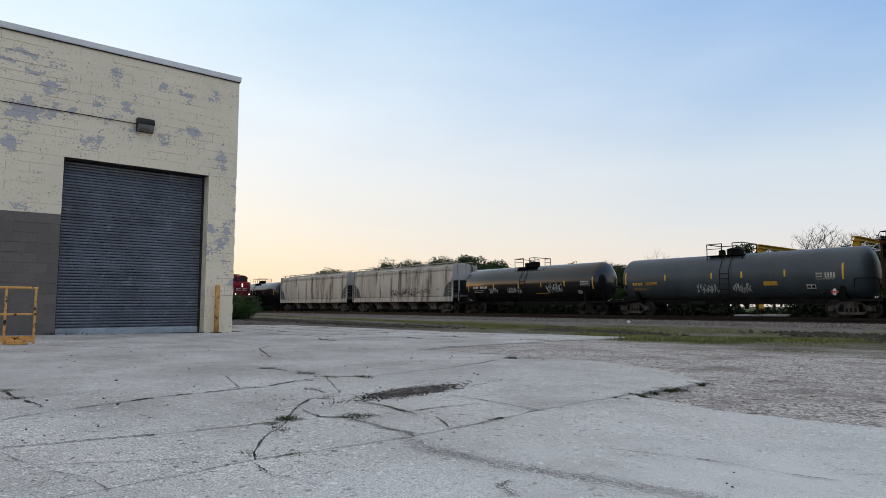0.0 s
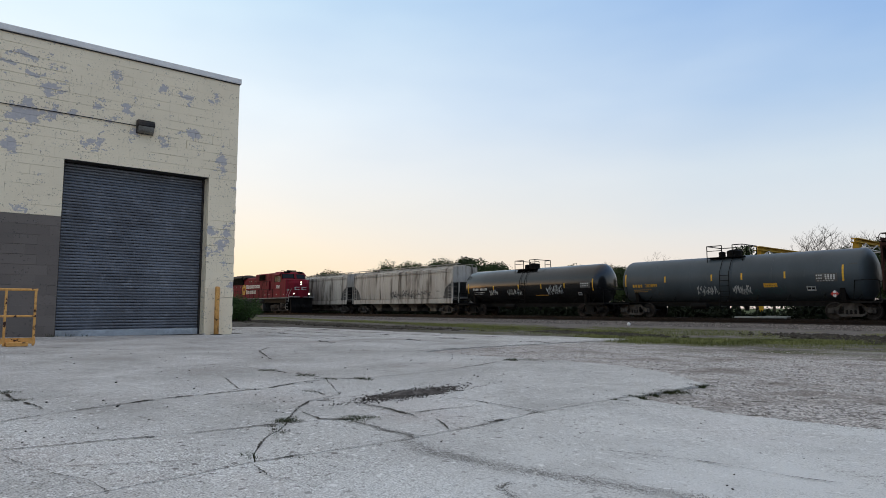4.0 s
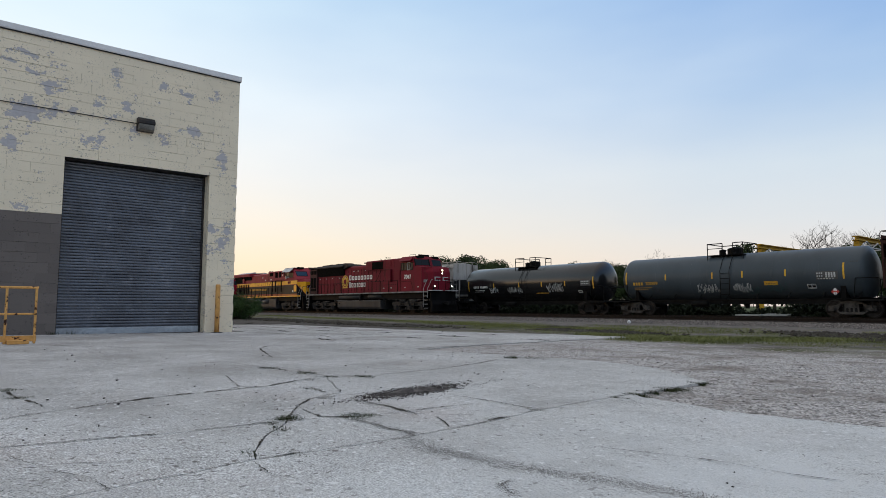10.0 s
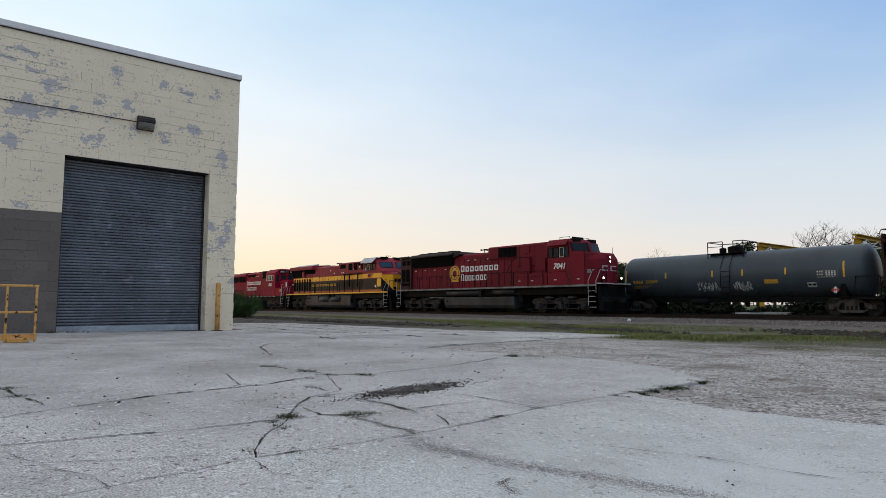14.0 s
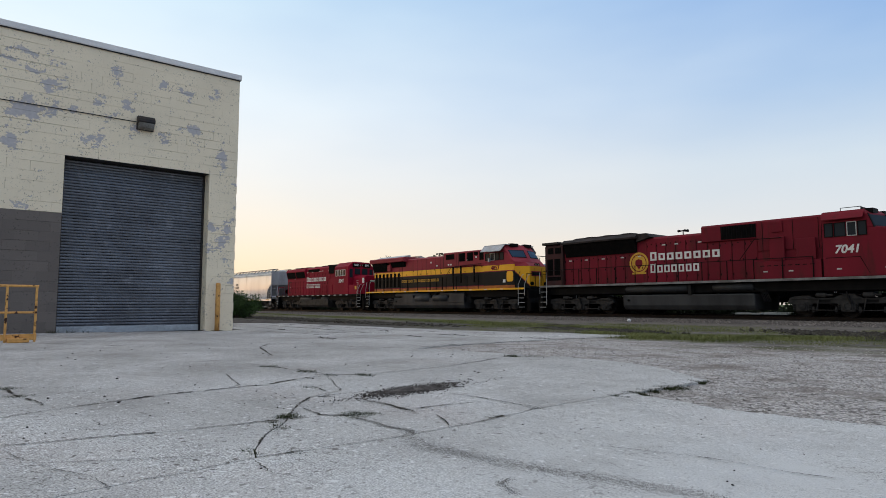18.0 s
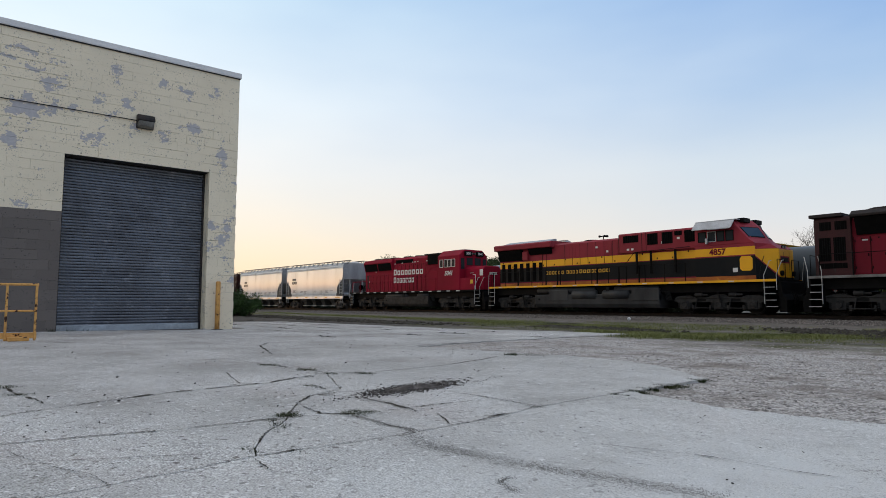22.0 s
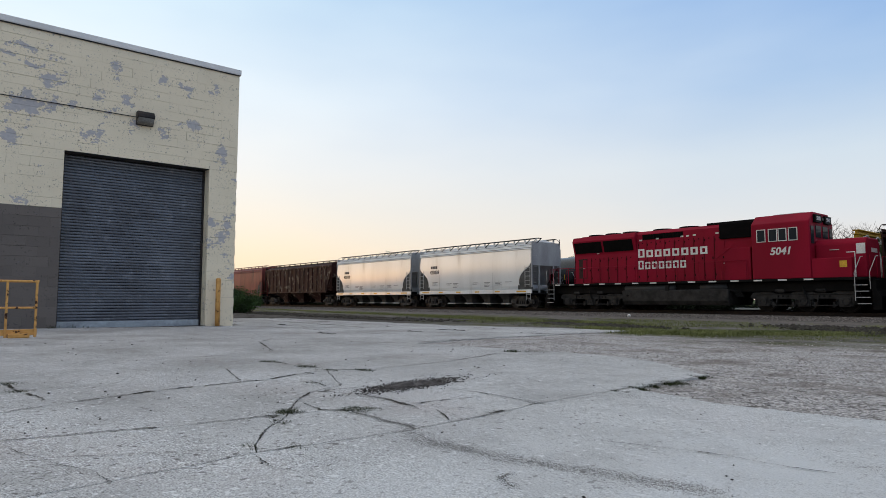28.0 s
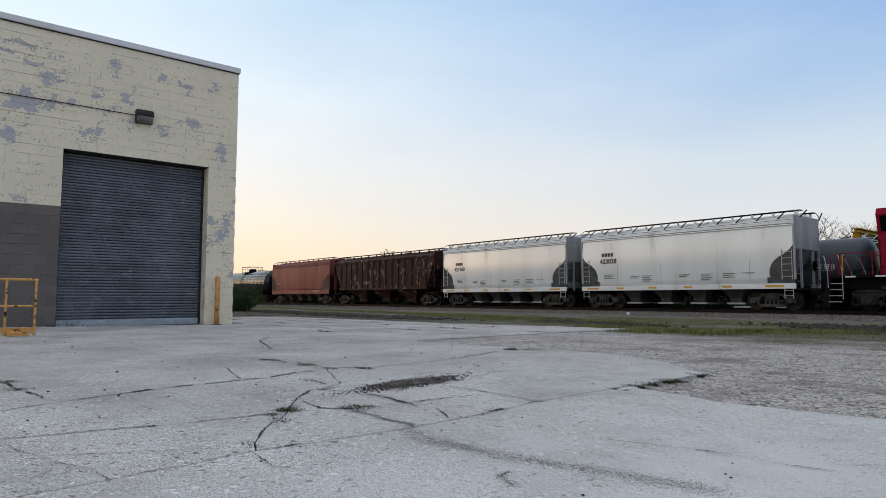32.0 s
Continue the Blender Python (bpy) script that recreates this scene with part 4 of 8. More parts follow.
    for pts, wide, n in (([(-7.5, 11.6), (-6.8, 13.0), (-6.0, 14.2), (-5.2, 15.0)], 0.5, 8000), ([(-14.2, 17.2), (-12.6, 17.2), (-11.2, 16.6)], 0.5, 4000), ([(-24, 19), (-17, 18.4)], 0.8, 5000), ([(-58, 25.5), (-38, 21.0), (-24, 19.2), (-16, 16.8)], 0.9, 11000), ([(-9.8, 12.9), (-8.4, 12.4)], 0.3, 1800)):
        for _ in range(n):
            k = rnd.randrange(len(pts) - 1)
            p = Vector(pts[k]).lerp(Vector(pts[k + 1]), rnd.random())
            x, y = p.x + rnd.gauss(0, wide), p.y + rnd.gauss(0, wide * 0.7)
            if off_slab(x, y) and noise.noise((x * 1.4, y * 1.8, 21.0)) > -0.1:
                blades(v, f, x, y, 3, 0.06, 0.10, rnd, 1.5)
    stuff_mesh("green_grass", v, f, "lawn", "tufts of green grass along the gravel edge", "grass")
    v, f = [], []
    for pts, wide, n in (([(-11.8, 15.4), (-10.4, 14.9), (-9.2, 14.2)], 0.42, 2400), ([(-7.6, 20.5), (-6.4, 19.2), (-5.0, 17.4), (-3.5, 16.6)], 0.8, 4200), ([(-36, 15.5), (-30, 14.2), (-24, 13.6), (-17, 13.4)], 0.75, 7000)):
        for _ in range(n):
            k = rnd.randrange(len(pts) - 1)
            p = Vector(pts[k]).lerp(Vector(pts[k + 1]), rnd.random())
            x, y = p.x + rnd.gauss(0, wide), p.y + rnd.gauss(0, wide * 0.8)
            if off_slab(x, y) and noise.noise((x * 0.6, y * 0.9, 12.0)) > -0.25:
                stones(v, f, x, y, ground_z(y) - (0.02 if y < 14 else 0.012), 0.012 + 0.09 * rnd.random() ** 3, rnd)
    stuff_mesh("clods", v, f, "soil", "broken clods of bare dark soil beside the grass", "soil")
    for x, y, rx, ry, h in ((-12.2, 14.6, 1.9, 0.5, 0.08), (-14.5, 17.5, 2.4, 0.6, 0.07), (-3.6, 15.4, 2.4, 0.5, 0.07), (-26, 14.5, 5.0, 0.8, 0.08), (-19, 13.2, 3.6, 0.6, 0.06)):
        bm = nb()
        loops = []
        for k in range(6):
            s = 1 - k / 6
            loops.append([bm.verts.new((x + math.cos(a) * rx * s * rnd.uniform(0.85, 1.15), y + math.sin(a) * ry * s * rnd.uniform(0.85, 1.15),
                                        ground_z(y) - 0.05 + (h + 0.05) * math.sin((1 - s) * 1.57) * rnd.uniform(0.7, 1.2))) for a in [i * 0.3142 for i in range(20)]])
        for r0, r1 in zip(loops, loops[1:]):
            for i in range(20):
                bm.faces.new((r0[i], r0[(i + 1) % 20], r1[(i + 1) % 20], r1[i]))
        bm.faces.new(loops[-1])
        tagged(part("soil_mound", bm, "soil"), "low mound of bare dark soil in the grass", "mound", "soil mounds by the line")
    bm = nb()
    lathe(bm, [(0, 0.05), (0.05, 0.10), (0.12, 0.09), (0.17, 0.03)], (-19.3, 28.6, ground_z(28.6)), "z", 7)
    tagged(part("litter_bag", bm, "litter"), "crumpled white plastic bag on the ground", "litter")


# ---- tracks ----
def build_tracks():
    rnd = random.Random(5)
    for k, yc in enumerate((TRACK_Y, TRACK2_Y)):
        tr = empty("railway_track", pose(0, yc, RAIL_Z), "rusty steel rails on dark wooden ties in ballast", "track", "railway tracks", "structure")
        for s in (-1, 1):
            bm = nb()
            c = s * 0.755
            prof = [(c - 0.075, -0.17), (c + 0.075, -0.17), (c + 0.075, -0.155), (c + 0.012, -0.13), (c + 0.012, -0.045), (c + 0.036, -0.035), (c + 0.036, -0.004), (c - 0.036, -0.004),
                    (c - 0.036, -0.035), (c - 0.012, -0.045), (c - 0.012, -0.13), (c - 0.075, -0.155)]
            prism(bm, prof, "x", -420, 120)
            part("rail", bm, "rail", tr)
        me = bpy.data.meshes.new("tie")
        bm = box(nb(), -0.115, 0.115, -1.3, 1.3, -0.33, -0.172)
        bm.to_mesh(me)
        bm.free()
        if k == 0:
            for i in range(190):
                t = shared("tie", me, "tie", tr)
                t.matrix_basis = pose(-92 + i * 0.53 + rnd.uniform(-0.03, 0.03), rnd.uniform(-0.04, 0.04), rnd.uniform(-0.008, 0.004), 0, 0, rnd.uniform(-1, 1))
        else:
            bm = nb()
            for i in range(220):
                box(bm, -110 + i * 0.53, -109.77 + i * 0.53, -1.3, 1.3, -0.33, -0.172)
            tagged(part("ties", bm, "tie", tr), kind="stuff")
    v, f = [], []
    for _ in range(26000):
        x, y = 6 - 75 * rnd.random() ** 1.3, rnd.uniform(29.4, 32.4) if rnd.random() < 0.8 else rnd.uniform(32.4, 42)
        stones(v, f, x, y, ground_z(y) - 0.01, rnd.uniform(0.025, 0.06), rnd)
    stuff_mesh("ballast_stones", v, f, "ballast", "crushed grey ballast stones beside the rails", "ballast")


# ---- warehouse ----
def build_warehouse():
    w = empty("warehouse", pose(0, 0, 0), "cream-painted concrete block warehouse with flaking paint", "building", "", "structure")
    X, top = -15.0, 6.13
    d0, d1, dtop = 2.115, 5.125, 3.69
    # backing mass behind the block face
    bm = nb()
    for y0, y1, z0, z1 in ((-14, d0, -0.4, top), (d1, 5.795, -0.4, top), (d0, d1, dtop, top)):
        box(bm, X - 0.40, X - 0.062, y0, y1, z0, z1)
    part("wall_core", bm, "mortar", w)
    bm = nb()
    box(bm, X - 14, X - 0.40, 5.42, 5.80, -0.4, top)
    box(bm, X - 14, X - 13.6, -14, 5.42, -0.4, top)
    box(bm, X - 13.6, X - 0.40, -14, -13.6, -0.4, top)
    part("rear_walls", bm, "cream", w)
    part("roof", box(nb(), X - 14, X - 0.3, -14, 5.7, top, top + 0.12), "flashing", w)
    # block face: each block a piece of its own
    size = {}

    def block(y0, y1, z0, z1, mt):
        field = noise.noise((y0 * 0.45, z0 * 0.7, 4.2))
        open_joint = (rnd.random() < 0.34 + 0.9 * field, rnd.random() < 0.12 + 0.5 * field) if mt == "cream" else (rnd.random() < 0.15, False)
        key = (round(y1 - y0, 3), round(z1 - z0, 3), mt, open_joint)
        if key not in size:
            e = 0.0012
            h, l = (z1 - z0) / 2 - (0.0032 if open_joint[0] else 0.0002), (y1 - y0) / 2 - (0.0032 if open_joint[1] else 0.0002)
            me = bpy.data.meshes.new("block")
            vs = [(-0.06, -l, -h), (-0.06, l, -h), (-0.06, l, h), (-0.06, -l, h), (0 - e, -l, -h), (0 - e, l, -h), (0 - e, l, h), (0 - e, -l, h),
                  (0, -l + e, -h + e), (0, l - e, -h + e), (0, l - e, h - e), (0, -l + e, h - e)]
            fs = [(8, 9, 10, 11), (4, 5, 9, 8), (5, 6, 10, 9), (6, 7, 11, 10), (7, 4, 8, 11), (0, 1, 5, 4), (1, 2, 6, 5), (2, 3, 7, 6), (3, 0, 4, 7)]
            me.from_pydata(vs, [], fs)
            size[key] = me
        ob = shared("block", size[key], mt, w)
        ob.matrix_basis = pose(X + rnd.uniform(-0.0015, 0.0015), (y0 + y1) / 2, (z0 + z1) / 2)
    rnd = random.Random(2)
    ch = 0.2045
    n = 30
    for r in range(n + 1):
        z0 = -0.21 + r * ch
        z1 = z0 + ch
        y = 0.1 - (0.2032 if r % 2 else 0)
        while y < 5.8 - 0.01:
            y1 = min(y + 0.4064, 5.8)
            spans = [(y, y1)]
            if z1 <= dtop + 0.11:
                spans = [(a, b) for a, b in ((y, min(y1, d0)), (max(y, d1), y1)) if b - a > 0.03]
            for a, b in spans:
                block(a, b, z0, min(z1, top), "greyband" if (z1 < 2.5 and b <= d0 + 0.01) else "cream")
            y = y1
    bm = box(nb(), X - 0.06, X, -14, -0.1, -0.4, 2.45)
    part("painted_face", bm, "greyband", w)
    bm = box(nb(), X - 0.06, X, -14, -0.1, 2.45, top)
    part("painted_face", bm, "cream", w)
    # reveals of the opening
    bm = nb()
    box(bm, X - 0.38, X - 0.058, d0 - 0.02, d0 + 0.004, -0.3, dtop)
    box(bm, X - 0.38, X - 0.058, d1 - 0.004, d1 + 0.02, -0.3, dtop)
    part("jamb", bm, "cream", w)
    # thin dark strip stands for the shade at the head of the recessed door
    part("lintel", box(nb(), X - 0.37, X - 0.004, d0 - 0.01, d1 + 0.01, dtop - 0.022, dtop + 0.002), "darkmetal", w, "thin dark strip painted as the shade over the recessed door")
    part("coping", prism(nb(), [(X - 0.42, top), (X + 0.035, top), (X + 0.045, top + 0.02), (X + 0.05, top + 0.125), (X - 0.42, top + 0.16)], "y", -14.02, 5.83), "flashing", w, "grey metal roof-edge flashing")
    part("drip_edge", box(nb(), X + 0.001, X + 0.03, -14, 5.81, top - 0.022, top - 0.002), "darkmetal", w)
    # rear gutter pipe past the corner
    part("downspout", rod(rod(nb(), (X - 1.2, 5.87, 0.9), (X - 1.2, 5.87, 2.2), 0.05, 8), (X - 1.2, 5.80, 1.6), (X - 1.2, 5.9, 1.6), 0.03), "cream", w)
    # rolling door
    door = empty("roller_door", pose(0, 0, 0), "closed blue-grey steel rolling door with ribbed slats", "door", "", "structure")
    me = bpy.data.meshes.new("slat")
    bm = nb()
    pitch = 0.0635
    prof = [(-0.006, 0.002), (0.009, 0.006), (0.016, 0.018), (0.018, 0.032), (0.014, 0.045), (0.003, 0.055), (-0.006, 0.0585), (-0.024, 0.060), (-0.024, 0)]
    prism(bm, prof, "y", d0, d1)
    bmesh.ops.recalc_face_normals(bm, faces=bm.faces)
    bm.to_mesh(me)
    bm.free()
    i = 0
    while 0.12 + i * pitch < dtop:
        s = shared("slat", me, "slat", door)
        s.matrix_basis = pose(X - 0.34 + rnd.uniform(-0.003, 0.003), 0, 0.045 + i * pitch, 0, rnd.uniform(-1.2, 1.2), 0)
        i += 1
    part("bottom_bar", box(nb(), X - 0.36, X - 0.30, d0, d1, -0.055, 0.085), "doorbar", door, "worn pale steel bottom bar", 0.008)
    part("threshold", box(nb(), X - 0.40, X - 0.06, d0 - 0.02, d1 + 0.02, -0.2, -0.052), "darkstone", door)
    bm = nb()
    for y0, y1 in ((d0 + 0.004, d0 + 0.05), (d1 - 0.05, d1 - 0.004)):
        box(bm, X - 0.33, X - 0.29, y0, y1, -0.06, dtop - 0.01)
    part("guide_rail", bm, "darkmetal", door)
    # wall lamp with its cable
    lamp = empty("wall_lamp", pose(X, 3.64, 4.6), "dark bronze wall-pack lamp with a ribbed glass front", "lamp")
    part("housing", prism(nb(), [(0, -0.14), (0, 0.16), (0.13, 0.16), (0.19, 0.09), (0.20, 0.02), (0.07, -0.02), (0.07, -0.14)], "y", -0.18, 0.18), "darkmetal", lamp, "", 0.015)
    part("lens", prism(nb(), [(0.072, -0.135), (0.072, -0.021), (0.185, 0.012), (0.16, -0.10), (0.10, -0.135)], "y", -0.165, 0.165), "lens", lamp, "dull prismatic glass lens", 0.01)
    bm = nb()
    for j in range(9):
        box(bm, 0.09, 0.178, -0.15 + j * 0.0375 - 0.003, -0.15 + j * 0.0375 + 0.003, -0.105, 0.0)
    part("rib", bm, "lens", lamp)
    cable = pipe(nb(), [(X + 0.03, -4, 4.60), (X + 0.025, 1.0, 4.625), (X + 0.02, 2.2, 4.635), (X + 0.03, 3.46, 4.63)], 0.011)
    tagged(part("power_cable", cable, "darkmetal"), "thin black cable along the painted wall", "cable")
    # yellow corner guard post
    post = empty("guard_post", pose(X + 0.16, 5.36, ground_z(5.3)), "yellow steel guard post with rust spots by the door", "post")
    part("pipe", lathe(nb(), [(-0.2, 0.055), (1.10, 0.055), (1.13, 0.04)], (0, 0, 0), "z", 16), "yellow", post, "", 0, True)
    part("base_plate", box(nb(), -0.1, 0.1, -0.1, 0.1, -0.02, 0.012), "darkmetal", post)
    # yellow guard rail
    gr = empty("guard_rail", pose(-11.4, 0, ground_z(1.0)), "yellow tube guard rail with chipped paint", "railing")
    for y in (-0.35, 0.96, 1.335):
        part("post", box(nb(), -0.022, 0.022, y - 0.016, y + 0.016, 0.0, 0.84), "yellow", gr, "", 0.005)
    part("top_rail", rod(nb(), (0, -1.6, 0.845), (0, 1.36, 0.845), 0.019, 10), "yellow", gr)
    part("mid_rail", rod(nb(), (0, -1.6, 0.445), (0, 1.33, 0.445), 0.016, 10), "yellow", gr)
    part("toe_board", box(nb(), -0.012, 0.012, -1.6, 1.36, 0.03, 0.12), "yellow", gr, "", 0.004)
    part("foot", box(nb(), -0.04, 0.2, 0.98, 1.25, 0.0, 0.06), "yellow", gr, "", 0.01)


# ---- railway vehicles: x forward along the line, y across, z up from the rail head ----
WHEELS = []


def wheelset(parent, x, r, rolling, material="wheel"):
    bm = nb()
    for s in (-1, 1):
        c = s * 0.755
        lathe(bm, [(c - s * 0.07, r * 0.6), (c - s * 0.07, r + 0.028), (c - s * 0.035, r + 0.026), (c - s * 0.03, r), (c + s * 0.06, r - 0.004), (c + s * 0.062, r - 0.06), (c + s * 0.02, r - 0.085),
                   (c + s * 0.015, 0.2), (c + s * 0.06, 0.16), (c + s * 0.06, 0.02)], (0, 0, 0), "y", 28)
        for k in range(3):
            a = k * 2.094
            box(bm, math.cos(a) * r * 0.5 - 0.03, math.cos(a) * r * 0.5 + 0.03, c + s * 0.02, c + s * 0.05, math.sin(a) * r * 0.5 - 0.03, math.sin(a) * r * 0.5 + 0.03)
    rod(bm, (0, -0.95, 0), (0, 0.95, 0), 0.08, 10)
    ob = part("wheelset", bm, material, parent)
    ob.location = (x, 0, r)
    if rolling:
        WHEELS.append((ob, x, r))
    return ob


def truck_three(v, xs, rolling, material, r=0.52, holes=False):
    """Six-wheel locomotive truck: deep cast side frames with a pedestal over each axle."""
    lo, mid, hi = xs
    bm = nb()
    for s in (-1, 1):
        top = [(lo - 0.66, 0.70), (lo - 0.56, 0.92), (lo - 0.30, 1.00), (lo + 0.34, 1.00), (lo + 0.62, 0.90), (mid - 0.62, 0.90), (mid - 0.34, 1.02), (mid + 0.34, 1.02), (mid + 0.62, 0.90),
               (hi - 0.62, 0.90), (hi - 0.34, 1.00), (hi + 0.30, 1.00), (hi + 0.56, 0.92), (hi + 0.66, 0.70)]
        foot = []
        for x in (hi, mid, lo):
            foot += [(x + 0.44, 0.64), (x + 0.33, 0.52), (x + 0.29, 0.27), (x - 0.29, 0.27), (x - 0.33, 0.52), (x - 0.44, 0.64)]
        prism(bm, top + foot, "y", s * 1.05, s * 1.17)
        box(bm, lo - 0.5, hi + 0.5, min(s * 1.17, s * 1.21), max(s * 1.17, s * 1.21), 0.85, 0.90)
    box(bm, mid - 0.3, mid + 0.3, -1.0, 1.0, 0.6, 1.1)
    t = part("truck", bm, material, v, "cast steel six-wheel truck", 0.02)
    for s in (-1, 1):
        for x in xs:
            part("axle_box", lathe(box(nb(), x - 0.22, x + 0.22, min(s * 1.16, s * 1.22), max(s * 1.16, s * 1.22), r - 0.24, r + 0.20), [(s * 1.2, 0.19), (s * 1.28, 0.18), (s * 1.28, 0.13), (s * 1.25, 0.12), (s * 1.26, 0.03)], (x, 0, r), "y", 14), material, t)
            for k in (-0.36, 0.36):
                part("axle_spring", lathe(nb(), [(0.34, 0.07), (0.38, 0.09), (0.42, 0.065), (0.47, 0.09), (0.52, 0.065), (0.57, 0.09), (0.62, 0.07)], (x + k, s * 1.12, 0), "z", 8), "grime", t)
        for a, b in ((lo, mid), (mid, hi)):
            m = (a + b) / 2
            part("brake_cylinder", lathe(nb(), [(m - 0.36, 0.04), (m - 0.32, 0.115), (m + 0.08, 0.115), (m + 0.12, 0.06), (m + 0.38, 0.05)], (0, s * 1.18, 1.04), "x", 12), material, t)
            part("brake_rod", rod(rod(nb(), (m - 0.55, s * 1.2, 0.33), (m + 0.55, s * 1.2, 0.33), 0.028), (m - 0.34, s * 1.21, 0.3), (m - 0.22, s * 1.21, 0.86), 0.03), material, t)
            part("brake_shoe", box(box(nb(), a + 0.44, a + 0.54, min(s * 0.95, s * 1.2), max(s * 0.95, s * 1.2), 0.24, 0.50), b - 0.54, b - 0.44, min(s * 0.95, s * 1.2), max(s * 0.95, s * 1.2), 0.24, 0.50), material, t)
            # black discs and plates on the casting paint the dark of its holes
            if holes:
                for k in (-0.24, 0.0, 0.24):
                    part("lightening_hole", lathe(nb(), [(s * 1.168, 0.055), (s * 1.176, 0.05)], (m + k, 0, 0.77), "y", 10), "black", t)
            else:
                part("casting_pocket", box(nb(), m - 0.26, m + 0.26, min(s * 1.168, s * 1.174), max(s * 1.168, s * 1.174), 0.69, 0.82), "black", t)
        part("damper", rod(rod(nb(), (mid + 0.16, s * 1.26, 0.62), (mid + 0.05, s * 1.26, 1.0), 0.055), (mid + 0.05, s * 1.26, 0.95), (mid, s * 1.26, 1.2), 0.035), "grime", t)
    for x in xs:
        part("traction_motor", box(nb(), x - 0.42, x + 0.42, -0.6, 0.6, 0.16, 0.86), "grime", t, "", 0.05)
        wheelset(t, x, r, rolling)
    return t


def truck_two(v, xc, rolling, material="truckgrey", r=0.457, wb=1.78):
    """Three-piece freight truck."""
    h = wb / 2
    bm = nb()
    for s in (-1, 1):
        outer = [(-h - 0.22, 0.34), (-h - 0.22, 0.60), (-h + 0.2, 0.66), (-0.42, 0.86), (0.42, 0.86), (h - 0.2, 0.66), (h + 0.22, 0.60), (h + 0.22, 0.34), (h - 0.12, 0.36), (h - 0.3, 0.5), (0.5, 0.70), (0.34, 0.70),
                 (0.34, 0.30), (0.62, 0.30), (h - 0.25, 0.46), (h - 0.16, 0.32), (0.5, 0.16), (-0.5, 0.16), (-h + 0.16, 0.32), (-h + 0.25, 0.46), (-0.62, 0.30), (-0.34, 0.30), (-0.34, 0.70), (-0.5, 0.70), (-h + 0.3, 0.5), (-h + 0.12, 0.36)]
        prism(bm, [(xc + a, b) for a, b in outer], "y", s * 0.98, s * 1.10)
    box(bm, xc - 0.2, xc + 0.2, -1.15, 1.15, 0.5, 0.75)
    t = part("truck", bm, material, v, "cast steel four-wheel freight truck")
    for s in (-1, 1):
        bm = nb()
        for k in (-0.2, 0.0, 0.2):
            lathe(bm, [(0.30, 0.07), (0.34, 0.085), (0.38, 0.065), (0.42, 0.085), (0.46, 0.065), (0.50, 0.07)], (xc + k, s * 1.06, 0), "z", 8)
        part("spring", bm, "grime", t)
        for k in (-h, h):
            part("axle_box", lathe(nb(), [(s * 1.08, 0.13), (s * 1.17, 0.12), (s * 1.18, 0.04)], (xc + k, 0, r), "y", 12), material, t)
    for k in (-h, h):
        wheelset(t, xc + k, r, rolling, "railwheel")
    return t


def coupler(v, x, s):
    bm = box(nb(), min(x, x + s * 0.75), max(x, x + s * 0.75), -0.09, 0.09, 0.76, 0.94)
    prism(bm, [(x + s * 0.7, -0.17), (x + s * 0.98, -0.15), (x + s * 0.98, 0.04), (x + s * 0.86, 0.12), (x + s * 0.7, 0.17)], "z", 0.70, 1.0)
    part("coupler", bm, "grime", v, "", 0.02)
    pipe(bm2 := nb(), [(x + s * 0.1, 0.35, 0.8), (x + s * 0.35, 0.38, 0.45), (x + s * 0.75, 0.36, 0.42)], 0.025)
    part("air_hose", bm2, "black", v)


def ladder(name, v, x0, x1, y, z0, z1, n, material, r=0.016, label=""):
    bm = nb()
    rod(bm, (x0, y, z0), (x0, y, z1), r + 0.004, 6)
    rod(bm, (x1, y, z0), (x1, y, z1), r + 0.004, 6)
    for i in range(n):
        z = z0 + (z1 - z0) * (i + 0.5) / n
        rod(bm, (x0, y, z), (x1, y, z), r, 6)
    return part(name, bm, material, v, label)


def bars(name, v, x0, x1, zc, high, y, count, material, first=1.0, open_work=0.0):
    """A painted name that is kept as a row of plain strokes; open_work leaves each one an outline of that share of its width."""
    step = (x1 - x0) / count
    for i in range(count):
        h = high * (first if i == 0 else 1.0)
        a, b, c, d = x0 + i * step, x0 + i * step + step * 0.76, zc - high / 2, zc - high / 2 + h
        bm = nb()
        ya, yb = min(y, y + 0.008), max(y, y + 0.008)
        if open_work:
            w = (b - a) * open_work
            box(bm, a, a + w, ya, yb, c, d)
            box(bm, b - w, b, ya, yb, c, d)
            box(bm, a + w, b - w, ya, yb, c, c + w * 0.8)
            box(bm, a + w, b - w, ya, yb, d - w * 0.8, d)
        else:
            box(bm, a, b, ya, yb, c, d)
        part(name, bm, material, v)


def fine_print(v, x, z, w, rows, y, material="tagdark"):
    bm = nb()
    for i in range(rows):
        box(bm, x, x + w * (1 - 0.25 * (i % 2)), y, y + 0.006, z - i * 0.10 - 0.03, z - i * 0.10)
    part("stencil", bm, material, v)


